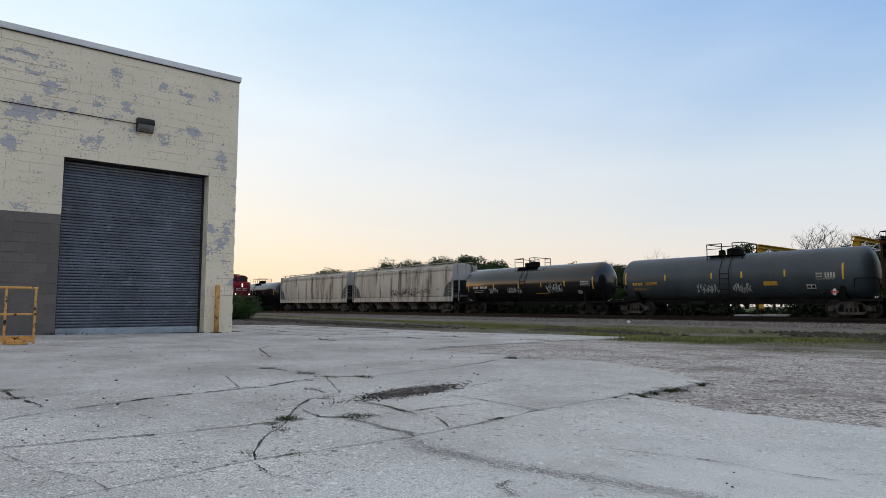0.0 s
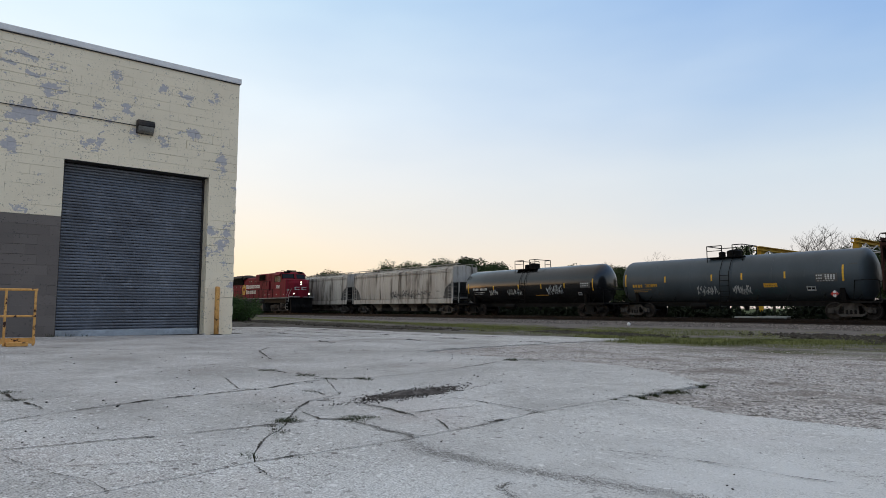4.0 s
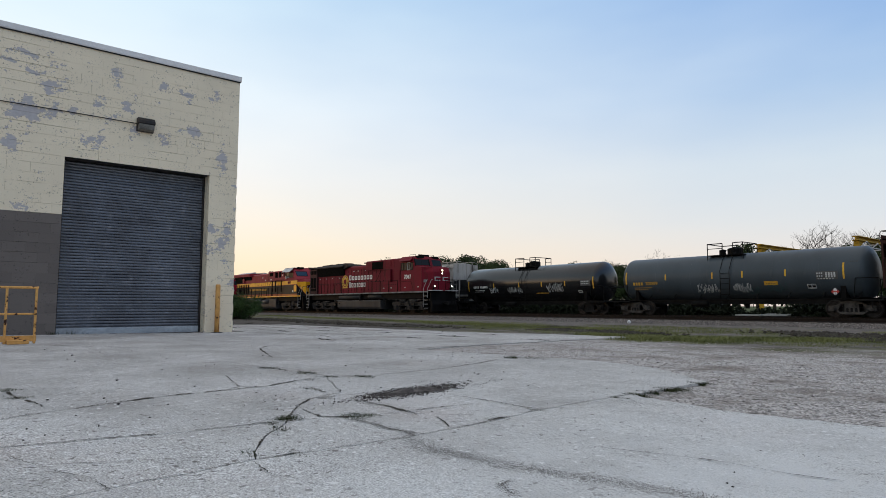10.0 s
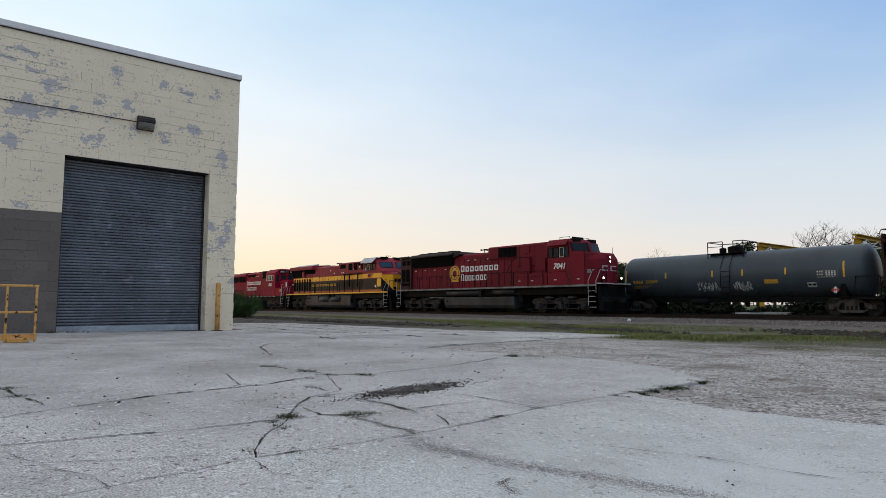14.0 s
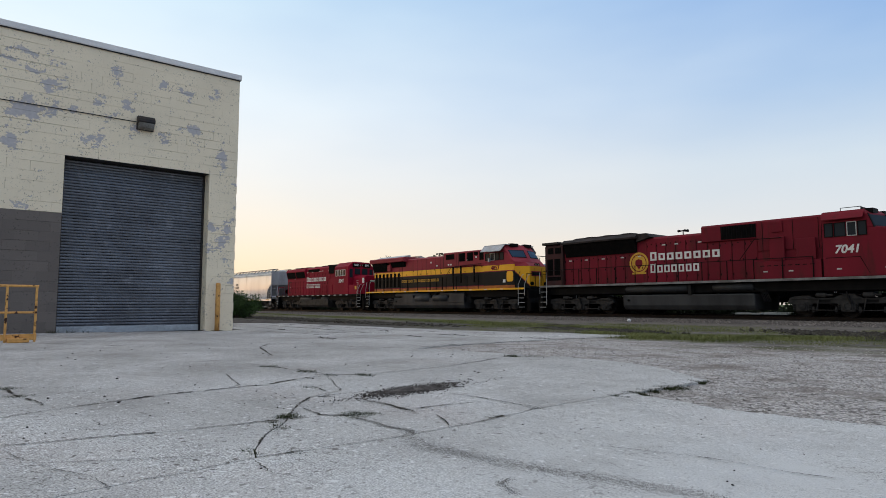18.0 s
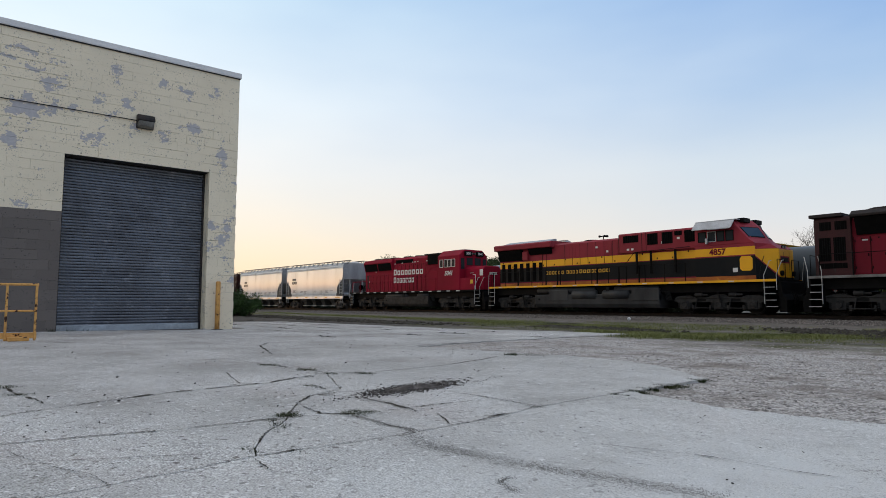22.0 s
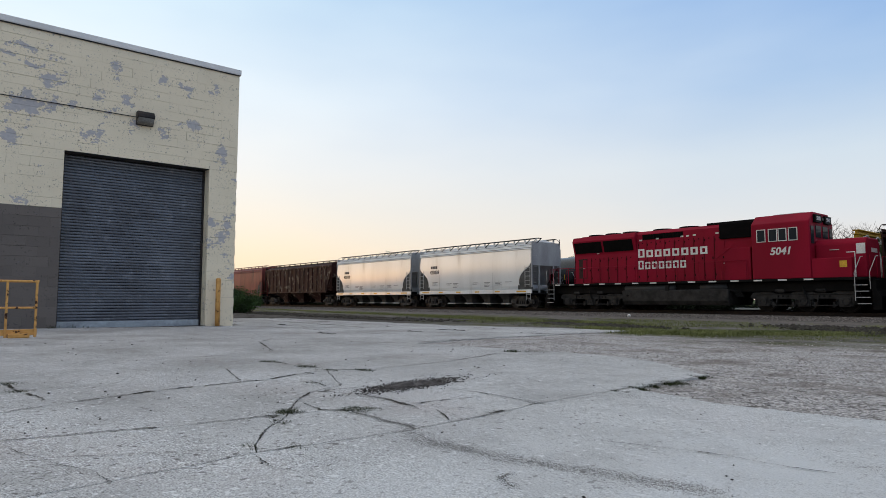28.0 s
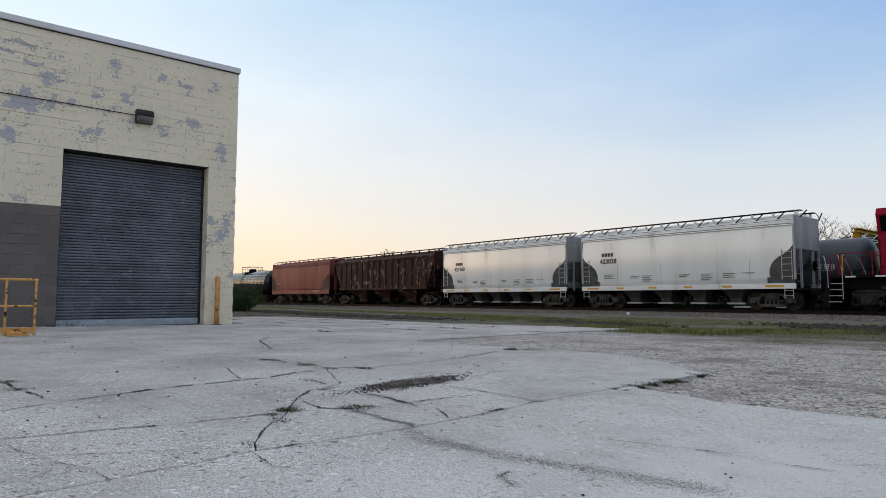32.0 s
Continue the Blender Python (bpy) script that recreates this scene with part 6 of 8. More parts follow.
def loco_gold(m):
    """Six-axle locomotive with red, yellow and charcoal bands and wide rear wings."""
    v = empty("locomotive", m, "diesel locomotive in red, yellow and black bands with silver awning", "locomotive", "locomotives of the moving train")
    D = 1.78
    loco_base(v, -10.1, 10.45, D, (-5.6, 3.9), (-8.9, -6.95, -5.0 - 0.9), (5.3, 7.25, 9.05), "black", "kyellow", "gear", (-9.6, 5.6, 13))
    hy = 1.10
    for nm, z0, z1, mt in (("lower_hood", D, 2.0, "korange"), ("hood_band", 2.0, 2.06, "kred"), ("hood_band", 2.06, 3.05, "kdark"), ("hood_band", 3.05, 3.09, "kred"), ("hood_band", 3.09, 3.53, "kyellow"), ("hood_band", 3.53, 4.5, "kred")):
        part(nm, box(nb(), -9.3, 6.2, -hy, hy, z0, z1), mt, v)
    part("hood_roof", prism(nb(), [(-hy, 4.5), (hy, 4.5), (hy - 0.2, 4.62), (-hy + 0.2, 4.62)], "x", -9.3, 1.1), "kred", v)
    part("raised_hood", prism(nb(), [(-1.25, 3.62), (1.25, 3.62), (1.25, 4.72), (1.15, 4.80), (-1.15, 4.80), (-1.25, 4.72)], "x", 1.1, 6.2), "kred", v, "", 0.02)
    for s in (-1, 1):
        part("radiator_wing", prism(nb(), [(s * 0.1, 4.5), (s * 1.12, 4.34), (s * 1.52, 4.40), (s * 1.54, 4.72), (s * 1.42, 4.80), (s * 0.1, 4.82)], "x", -9.55, -4.1), "kred", v, "wide overhanging radiator wing", 0.03)
        # black panels under the wing: intake opening, and wing shade put in as colour
        for a, b in ((-9.3, -7.0), (-6.3, -4.3)):
            part("radiator_recess", prism(nb(), [(s * 1.09, 3.62 if b < -6 else 3.95), (s * 1.16, 3.62 if b < -6 else 3.95), (s * 1.40, 4.38), (s * 1.09, 4.38)], "x", a, b), "grille", v, "black radiator intake")
        part("valve_box", box(nb(), -6.9, -6.4, min(s * 1.1, s * 1.3), max(s * 1.1, s * 1.3), 3.62, 4.2), "kred", v, "", 0.02)
        part("radiator_screen", prism(nb(), [(s * 1.36, 4.80), (s * 0.7, 5.0), (s * 0.5, 5.0), (s * 0.5, 4.80)], "x", -8.7, -4.4), "silver", v, "pale sloping radiator screen")
        for k in range(7):
            louvre(v, -9.1 + k * 0.60, -8.78 + k * 0.60, s * (hy + 0.004), 2.15, 3.40, 3)
        louvre(v, 1.45, 2.5, s * 1.25, 4.22, 4.64, 8)
        for a in (3.1, 4.05, 5.45):
            louvre(v, a, a + 0.68, s * 1.25, 4.0, 4.66, 6)
        louvre(v, 4.85, 5.3, s * 1.25, 4.42, 4.66, 4)
        for a in (2.35, 3.3, 4.85):
            part("side_post", box(nb(), a, a + 0.10, min(s * 1.26, s * 1.36), max(s * 1.26, s * 1.36), 2.3, 3.62), "black", v)
        part("step_rail", pipe(nb(), [(1.7, s * 1.45, 2.95), (2.3, s * 1.4, 3.6), (5.8, s * 1.38, 3.72)], 0.018), "black", v)
        for a in (-5.2, -4.85):
            part("panel_seam", box(nb(), a, a + 0.03, min(s * hy, s * (hy + 0.02)), max(s * hy, s * (hy + 0.02)), D, 4.45), "kdark", v)
        for k in range(9):
            a = -3.2 + k * 0.47
            part("hood_door", box(nb(), a, a + 0.40, min(s * hy, s * (hy + 0.015)), max(s * hy, s * (hy + 0.015)), 3.56, 4.42), "kred", v, "", 0.006)
        for g0, g1, gn in ((-4.88, -3.24, 6), (-3.08, -2.08, 4), (-2.02, 0.38, 8)):
            bars("name_stroke", v, g0, g1, 2.64, 0.22, s * (hy + 0.006) - (0.008 if s < 0 else 0), gn, "gold", 1.1, 0.28)
        for x0 in (-2.4, -0.02):
            part("main_reservoir", lathe(nb(), [(x0, 0.05), (x0 + 0.08, 0.30), (x0 + 1.85, 0.30), (x0 + 1.93, 0.05)], (0, s * 1.32, 1.12), "x", 18), "fuel", v, "", 0, True)
        part("battery_box", box(nb(), 2.1, 3.9, min(s * 1.2, s * 1.5), max(s * 1.2, s * 1.5), 0.75, 1.45), "fuel", v, "", 0.02)
        part("battery_box", box(nb(), -4.3, -2.7, min(s * 1.2, s * 1.5), max(s * 1.2, s * 1.5), 0.75, 1.45), "fuel", v, "", 0.02)
    # cab
    cabs = [(D, 2.0, "korange"), (2.0, 3.02, "kdark"), (3.02, 3.08, "kred"), (3.08, 3.5, "kyellow"), (3.5, 3.66, "kred")]
    for z0, z1, mt in cabs:
        part("cab_band", box(nb(), 6.2, 9.4, -1.52, 1.52, z0, z1), mt, v)
    levels = [[(6.2, 3.66), (9.4, 3.66), (9.62, 3.66)], [(6.2, 3.92), (9.08, 3.92), (9.42, 3.92)], [(6.2, 4.62), (8.5, 4.62), (9.0, 4.62)], [(6.2, 4.98), (8.2, 4.98), (8.62, 4.98)]]
    rings = []
    for k, (a, b, c) in enumerate(levels):
        w = 1.52 if k < 3 else 1.34
        rings.append([(a[0], -w, a[1]), (b[0], -w, b[1]), (c[0], -0.1, c[1]), (c[0], 0.1, c[1]), (b[0], w, b[1]), (a[0], w, a[1])])
    part("cab", loft(nb(), *rings), "kred", v, "", 0.03)
    for k in (1, 3):
        q = [rings[1][k], rings[1][k + 1], rings[2][k + 1], rings[2][k]]
        part("windscreen_frame", on_quad(q, (0.10, 0.96, 0.10, 0.92), 0.008, 0.003), "black", v)
        part("windscreen", on_quad(q, (0.14, 0.92, 0.17, 0.85), 0.012, 0.012), "glassblue", v, "dark windscreen pane with reflected sky blue in its colour")
    for s in (-1, 1):
        for a, b in ((6.4, 6.85), (6.92, 7.4), (7.44, 7.86), (7.92, 8.35)):
            pane(v, a, b, s * 1.52, 3.86, 4.42, "silver" if 6.8 < a < 7.4 else "black")
        part("number_board", box(nb(), 8.35, 8.7, min(s * 0.35, s * 1.05), max(s * 0.35, s * 1.05), 4.84, 5.06), "black", v)
        part("mirror", box(nb(), 6.9, 7.0, min(s * 1.6, s * 1.75), max(s * 1.6, s * 1.75), 3.75, 4.05), "silver", v)
        lettering("road_number", "4857", 0.44, "cpred", v, pose(7.45, s * 1.528, 3.29, 90, 0, 0 if s < 0 else 180))
        part("yellow_panel", prism(nb(), [(8.72, 2.25), (9.17, 2.25), (9.27, 2.37), (9.27, 2.88), (9.17, 3.0), (8.72, 3.0), (8.62, 2.88), (8.62, 2.37)], "y", min(s * 1.522, s * 1.53), max(s * 1.522, s * 1.53)), "kyellow", v)
        part("sticker", box(nb(), 8.25, 8.5, min(s * 1.522, s * 1.53), max(s * 1.522, s * 1.53), 2.2, 2.42), "white", v)
    for s in (-1, 1):
        part("awning", prism(nb(), [(s * 1.50, 4.90), (s * 1.92, 4.50), (s * 1.93, 4.53), (s * 1.52, 4.95)], "x", 6.25, 8.4), "silverpaint", v, "silver sun awning", 0.004)
        part("awning_flap", prism(nb(), [(s * 1.56, 4.79), (s * 1.96, 4.46), (s * 1.97, 4.49), (s * 1.57, 4.83)], "x", 7.15, 8.35), "silver", v, "", 0.004)
    part("cab_roof", box(nb(), 6.25, 8.5, -1.5, 1.5, 4.952, 5.0), "silverpaint", v, "pale silver cab roof", 0.01)
    plan = [(9.36, -1.51), (10.28, -0.86), (10.28, 0.86), (9.36, 1.51)]
    part("nose", loft(nb(), [(x, y, D) for x, y in plan], [(x, y, 3.34) for x, y in plan]), "kdark", v, "charcoal tapered nose", 0.02)
    part("nose_roof", loft(nb(), [(x, y, 3.342) for x, y in plan], [(9.36, -1.5, 3.66), (9.9, -0.9, 3.62), (9.9, 0.9, 3.62), (9.36, 1.5, 3.66)]), "kred", v, "red sloping nose roof", 0.02)
    for s in (-1, 1):
        a, b = (9.36, s * 1.51), (10.28, s * 0.86)
        part("nose_flank", on_quad([(*a, 3.05), (*b, 1.98), (*b, 3.34), (*a, 3.34)], (0, 1, 0, 1), 0.006, 0.003), "kyellow", v, "yellow sweep on the nose flank")
        part("nose_line", on_quad([(*a, 2.99), (*b, 1.90), (*b, 1.98), (*a, 3.05)], (0, 1, 0, 1), 0.006, 0.003), "kred", v)
    part("nose_face", box(nb(), 10.281, 10.29, -0.85, 0.85, D + 0.12, 3.33), "kyellow", v, "yellow nose front")
    for y0 in (-0.36, 0.34):
        part("nose_door_line", box(nb(), 10.29, 10.297, y0, y0 + 0.02, D + 0.2, 3.2), "kdark", v)
    for s in (-1, 1):
        for k in range(7):
            part("panel_seam", box(nb(), -3.22 + k * 0.63, -3.20 + k * 0.63, min(s * (hy + 0.001), s * (hy + 0.016)), max(s * (hy + 0.001), s * (hy + 0.016)), 3.1, 4.46), "kdark", v)
        for x in (1.12, 2.72, 3.0, 6.12):
            part("panel_seam", box(nb(), x, x + 0.03, min(s * 1.25, s * 1.262), max(s * 1.25, s * 1.262), 3.64, 4.74), "kdark", v)
        for k in range(16):
            part("latch", box(nb(), -9.0 + k * 0.97, -8.94 + k * 0.97, min(s * (hy + 0.012), s * (hy + 0.03)), max(s * (hy + 0.012), s * (hy + 0.03)), 3.14 + 0.3 * (k % 3 == 0), 3.24 + 0.3 * (k % 3 == 0)), "black", v)
        for x in (-7.2, -3.6, -0.4, 1.2, 2.6):
            part("walk_post", box(nb(), x, x + 0.07, min(s * 1.44, s * 1.5), max(s * 1.44, s * 1.5), D, D + 1.05), "black", v)
    part("nose_emblem", box(nb(), 10.292, 10.305, -0.72, 0.3, 2.62, 2.98), "kred", v, "plain red block on the nose")
    part("emblem_inset", box(nb(), 10.305, 10.309, -0.64, 0.22, 2.69, 2.91), "kdark", v)
    lamp_pair(v, 10.16, 0.0, 3.45, 0.14, "y", 0.09, False)
    for s in (-1, 1):
        part("ditch_light", lathe(nb(), [(10.27, 0.13), (10.40, 0.13), (10.40, 0.02)], (0, s * 0.7, 2.1), "x", 12), "black", v)
    for s in (-1, 1):
        for x, z in ((0.2, 3.75), (1.7, 3.75), (2.0, 3.75), (4.0, 4.02), (5.0, 4.2), (-0.6, 4.05)):
            part("sticker", box(nb(), x, x + 0.16, min(s * 1.255, s * 1.262), max(s * 1.255, s * 1.262), z, z + 0.12), "white", v)
        for k in range(11):
            x = -9.0 + k * 1.7
            part("reflector", box(nb(), x, x + 0.3, min(s * 1.586, s * 1.592), max(s * 1.586, s * 1.592), D - 0.08, D - 0.03), "white", v)
        part("hand_grip", pipe(nb(), [(9.55, s * 1.5, D), (9.6, s * 1.46, D + 0.6), (9.75, s * 1.3, D + 1.2)], 0.016), "kdark", v)
    horn(v, -0.9, 4.9)
    fan(v, -1.8, 4.62, 0.5)
    return v


def loco_bright(m):
    """Short-nosed six-axle locomotive in clean bright red."""
    v = empty("locomotive", m, "clean bright red diesel locomotive with a low short nose", "locomotive", "locomotives of the moving train")
    D = 1.62
    loco_base(v, -8.95, 9.9, D, (-3.1, 3.4), (-7.45, -5.65, -3.85), (5.05, 6.95, 8.75), "cpred2", "black", "gear", (-8.4, 4.4, 11), True, "gear", True)
    hy = 1.0
    part("long_hood", prism(nb(), [(-hy, D), (hy, D), (hy, 4.5), (hy - 0.22, 4.68), (-hy + 0.22, 4.68), (-hy, 4.5)], "x", -2.3, 4.7), "cpred2", v, "", 0.02)
    part("rear_hood", prism(nb(), [(-hy, D), (hy, D), (hy, 3.45), (hy + 0.24, 4.35), (hy + 0.1, 4.62), (-hy - 0.1, 4.62), (-hy - 0.24, 4.35), (-hy, 3.45)], "x", -7.0, -2.3), "cpred2", v, "flared rear hood", 0.03)
    for s in (-1, 1):
        for a, b in ((-6.85, -4.75), (-4.6, -2.5)):
            g = part("radiator_grille", prism(nb(), [(s * 1.045, 3.58), (s * 1.225, 4.26), (s * 1.245, 4.26), (s * 1.065, 3.58)], "x", a, b), "grille", v, "black radiator grille")
        louvre(v, -1.9, 0.7, s * hy, 4.15, 4.46, 12)
        part("filter_box", box(nb(), 2.85, 4.65, min(s * 0.98, s * 1.12), max(s * 0.98, s * 1.12), 3.85, 4.66), "grille", v, "black air filter housing", 0.02)
        part("equipment_box", box(nb(), 3.2, 4.6, min(s * 1.0, s * 1.4), max(s * 1.0, s * 1.4), D, 3.3), "cpred2", v, "", 0.03)
        part("stair_rail", pipe(nb(), [(2.6, s * 1.45, D + 1.0), (3.4, s * 1.45, 3.2), (3.8, s * 1.45, 3.5)], 0.02), "cpred2", v)
        y = s * (hy + 0.022)
        bars("name_stroke", v, -2.2, 2.25, 3.32, 0.42, y if s > 0 else y - 0.008, 8, "white", 1.2, 0.3)
        bars("name_stroke", v, -2.2, 0.95, 2.62, 0.42, y if s > 0 else y - 0.008, 7, "white", 1.2, 0.3)
        lettering("road_number", "5041", 0.5, "white", v, pose(6.1, s * 1.508, 2.98, 90, 0, 0 if s < 0 else 180), 0.2)
        for a, b in ((4.98, 5.42), (5.55, 5.98), (6.02, 6.42), (6.5, 6.92)):
            pane(v, a, b, s * 1.5, 3.48, 4.12, "white")
        for k in range(14):
            x = -8.2 + k * 1.18
            part("reflector", box(nb(), x, x + 0.42, min(s * 1.586, s * 1.592), max(s * 1.586, s * 1.592), D - 0.09, D - 0.02), "white", v)
    hood_doors(v, -6.95, -2.4, 7, hy, D + 0.08, 3.25, "cpred2")
    hood_doors(v, -2.2, 3.1, 9, hy, D + 0.08, 4.05, "cpred2")
    for s in (-1, 1):
        y = s * (hy + 0.02)
        for x, z in ((-2.1, 4.1), (-1.0, 4.12), (0.55, 4.14), (0.9, 4.14), (1.3, 4.16), (2.6, 4.16), (-6.3, 2.9), (-6.3, 2.4), (3.0, 2.5), (-5.2, 3.5)):
            part("sticker", box(nb(), x, x + 0.18, min(y, y + s * 0.006), max(y, y + s * 0.006), z, z + 0.08), "white", v)
        # dark plate on the hood side: the doorway's shadow as colour
        dr = part("walkway_door", box(nb(), -6.62, -5.98, min(s * 1.018, s * 1.03), max(s * 1.018, s * 1.03), D + 0.35, 3.22), "roofgrey", v, "dark plate painted as the shadowed doorway in the rear hood")
        part("door_leaf", box(nb(), -6.3, -6.02, min(s * 1.03, s * 1.045), max(s * 1.03, s * 1.045), D + 0.4, 3.15), "cpred2", dr)
        part("door_valve", lathe(nb(), [(s * 1.045, 0.07), (s * 1.07, 0.06)], (-6.2, 0, 2.62), "y", 10), "whitegrip", dr)
        part("nose_latch", rod(nb(), (8.1, s * 0.965, 2.95), (8.5, s * 0.965, 2.95), 0.02, 6), "whitegrip", v)
    part("roof_fans_base", box(nb(), -6.6, -2.6, -0.7, 0.7, 4.62, 4.7), "cpred2", v, "", 0.02)
    for x in (-5.9, -4.6, -3.3):
        fan(v, x, 4.7, 0.55)
    for x in (-1.1, 0.6):
        fan(v, x, 4.68, 0.6)
    part("exhaust_hatch", box(nb(), 2.0, 4.6, -0.8, 0.8, 4.68, 4.8), "black", v, "", 0.02)
    part("cab", prism(nb(), [(-1.5, D), (1.5, D), (1.5, 4.4), (0.95, 4.86), (-0.95, 4.86), (-1.5, 4.4)], "x", 4.7, 7.45), "cpred2", v, "", 0.05)
    part("roof_hatch", box(nb(), 5.4, 6.9, -0.5, 0.5, 4.86, 4.94), "whitegrip", v, "", 0.02)
    part("short_hood", prism(nb(), [(-0.95, D), (0.95, D), (0.95, 3.25), (0.75, 3.48), (-0.75, 3.48), (-0.95, 3.25)], "x", 7.45, 9.6), "cpred2", v, "low short nose", 0.08)
    for s in (-1, 1):
        part("windscreen", box(nb(), 7.45, 7.475, min(s * 0.12, s * 0.75), max(s * 0.12, s * 0.75), 3.62, 4.2), "glass", v, "dark windscreen pane")
        part("quarter_window", box(nb(), 7.45, 7.475, min(s * 1.0, s * 1.35), max(s * 1.0, s * 1.35), 3.3, 4.15), "glass", v)
        nbd = part("number_board", box(nb(), 7.45, 7.57, min(s * 0.25, s * 1.0), max(s * 0.25, s * 1.0), 4.34, 4.72), "black", v)
        lettering("board_number", "5041", 0.26, "white", v, pose(7.575, s * 0.62, 4.53, 90, 0, 90))
        part("walkway_box", box(nb(), 7.46, 9.15, min(s * 0.96, s * 1.45), max(s * 0.96, s * 1.45), D, 2.55), "cpred2", v, "", 0.03)
        part("tag", box(nb(), 8.65, 8.95, min(s * 1.452, s * 1.46), max(s * 1.452, s * 1.46), 2.1, 2.4), "reflector", v)
        part("nose_rail", pipe(nb(), [(9.3, s * 1.5, D), (9.3, s * 1.5, D + 1.15), (8.95, s * 1.45, D + 1.15)], 0.022), "white", v, "white-painted hand rail")
        part("nose_stroke", box(nb(), 9.2, 9.56, min(s * 0.955, s * 0.965), max(s * 0.955, s * 0.965), 2.72, 3.2), "white", v, "plain white painted block")
    part("nose_emblem", box(nb(), 9.605, 9.615, -0.3, 0.5, 2.8, 3.0), "white", v)
    lamp_pair(v, 7.45, 0.0, 4.55, 0.13, "y", 0.08, False)
    return v


def hopper_car(m, half, kind, material, number="", group="", rolling=False, zt=4.12, label=""):
    """Covered hopper wagon: bulging sides, recessed end bays shaded by colour, roof walk, outlet chutes, two trucks."""
    v = empty("hopper_wagon", m, label, "hopper wagon", group)
    W = 1.55
    z0 = 1.32 if kind == "white" else 1.5
    if kind == "ribbed":
        side = [(-half + 1.1, z0), (half - 1.1, z0), (half - 0.9, 2.2), (half - 0.05, 3.9), (half - 0.05, zt), (-half + 0.05, zt), (-half + 0.05, 3.9), (-half + 0.9, 2.2)]
        part("body", prism(nb(), side, "y", -W + 0.07, W - 0.07), material, v, "", 0.02)
        for s in (-1, 1):
            n = 15
            for i in range(n):
                x = -half + 1.25 + (2 * half - 2.5) * i / (n - 1)
                part("side_rib", box(nb(), x - 0.05, x + 0.05, min(s * (W - 0.07), s * W), max(s * (W - 0.07), s * W), z0 + 0.02, zt), material, v)
            part("top_chord", box(nb(), -half, half, min(s * (W - 0.10), s * (W + 0.03)), max(s * (W - 0.10), s * (W + 0.03)), zt, zt + 0.14), material, v)
            part("bottom_chord", box(nb(), -half + 1.0, half - 1.0, min(s * (W - 0.10), s * (W + 0.02)), max(s * (W - 0.10), s * (W + 0.02)), z0 - 0.12, z0 + 0.02), material, v)
    else:
        def curve(e):
            return [(e * (half - 1.15), z0), (e * (half - 1.24), 1.75), (e * (half - 1.22), 2.05), (e * (half - 1.08), 2.35), (e * (half - 0.82), 2.60), (e * (half - 0.45), 2.80), (e * (half - 0.22), 3.0), (e * (half - 0.06), 3.25)]
        side = curve(1) + [(half - 0.04, zt), (-half + 0.04, zt)] + curve(-1)[::-1]
        def reach(z):
            pts = curve(1)[1:]
            for (xa, za), (xb, zb) in zip(pts, pts[1:]):
                if za <= z <= zb:
                    return xa + (xb - xa) * (z - za) / (zb - za)
            return half - 1.18 if z < pts[0][1] else half - 0.04
        bm = nb()
        levels = [z0, 1.62, 1.75, 1.9, 2.05, 2.2, 2.35, 2.48, 2.62, 2.78, 2.95, 3.05, 3.15, 3.25, 3.4, 3.6, 3.8, zt - 0.12, zt]
        rings = []
        for z in levels:
            k = (z - z0) / (zt - z0)
            w = W - 0.09 + 0.10 * math.sin(math.pi * (0.12 + 0.80 * k))
            x = reach(z)
            rings.append([bm.verts.new(p) for p in ((-x, -w, z), (-x / 3, -w, z), (x / 3, -w, z), (x, -w, z), (x, w, z), (x / 3, w, z), (-x / 3, w, z), (-x, w, z))])
        for r0, r1 in zip(rings, rings[1:]):
            for k in range(8):
                bm.faces.new((r0[k], r0[(k + 1) % 8], r1[(k + 1) % 8], r1[k]))
        bm.faces.new(rings[0][::-1])
        bm.faces.new(rings[-1])
        for fc in bm.faces:
            fc.smooth = True
        for ed in bm.edges:
            if len(ed.link_faces) == 2 and ed.calc_face_angle() > 0.6:
                ed.smooth = False
        corner = {p for ring in rings for p in (ring[0], ring[3], ring[4], ring[7])}
        bmesh.ops.split_edges(bm, edges=[ed for ed in bm.edges if ed.verts[0] in corner and ed.verts[1] in corner and abs(ed.verts[0].co.z - ed.verts[1].co.z) > 0.01])
        part("body", bm, material, v)
        for k in range(3):
            z = zt - 0.06 + k * 0.10
            for s in (-1, 1):
                y = s * (W - 0.035 - k * 0.02)
                part("eave_rib", rod(nb(), (-half + 0.03, y, z), (half - 0.03, y, z), 0.045, 8), material, v)
                # dark strip paints the shade in the groove between two ribs
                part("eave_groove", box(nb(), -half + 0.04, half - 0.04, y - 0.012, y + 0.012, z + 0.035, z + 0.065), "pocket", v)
        for s in (-1, 1):
            for e in (-1, 1):
                # flat dark sheet: the shade inside the end bay put in as colour
                part("end_bay", prism(nb(), [(e * (half - 1.35), z0), (e * (half - 0.08), z0), (e * (half - 0.08), 3.2), (e * (half - 1.35), 3.2)], "y", min(s * (W - 0.16), s * (W - 0.03)), max(s * (W - 0.16), s * (W - 0.03))), "pocket", v, "flat dark sheet painted as the shaded end bay")
            part("side_sill", box(nb(), -half + 0.02, half - 0.02, min(s * (W - 0.05), s * (W + 0.03)), max(s * (W - 0.05), s * (W + 0.03)), 1.05, z0), material, v, "", 0.012)
    # roof
    roof = [(-W + 0.02, zt + 0.1), (-0.9, zt + 0.44), (-0.35, zt + 0.52), (0.35, zt + 0.52), (0.9, zt + 0.44), (W - 0.02, zt + 0.1), (W - 0.04, zt - 0.05), (-W + 0.04, zt - 0.05)]
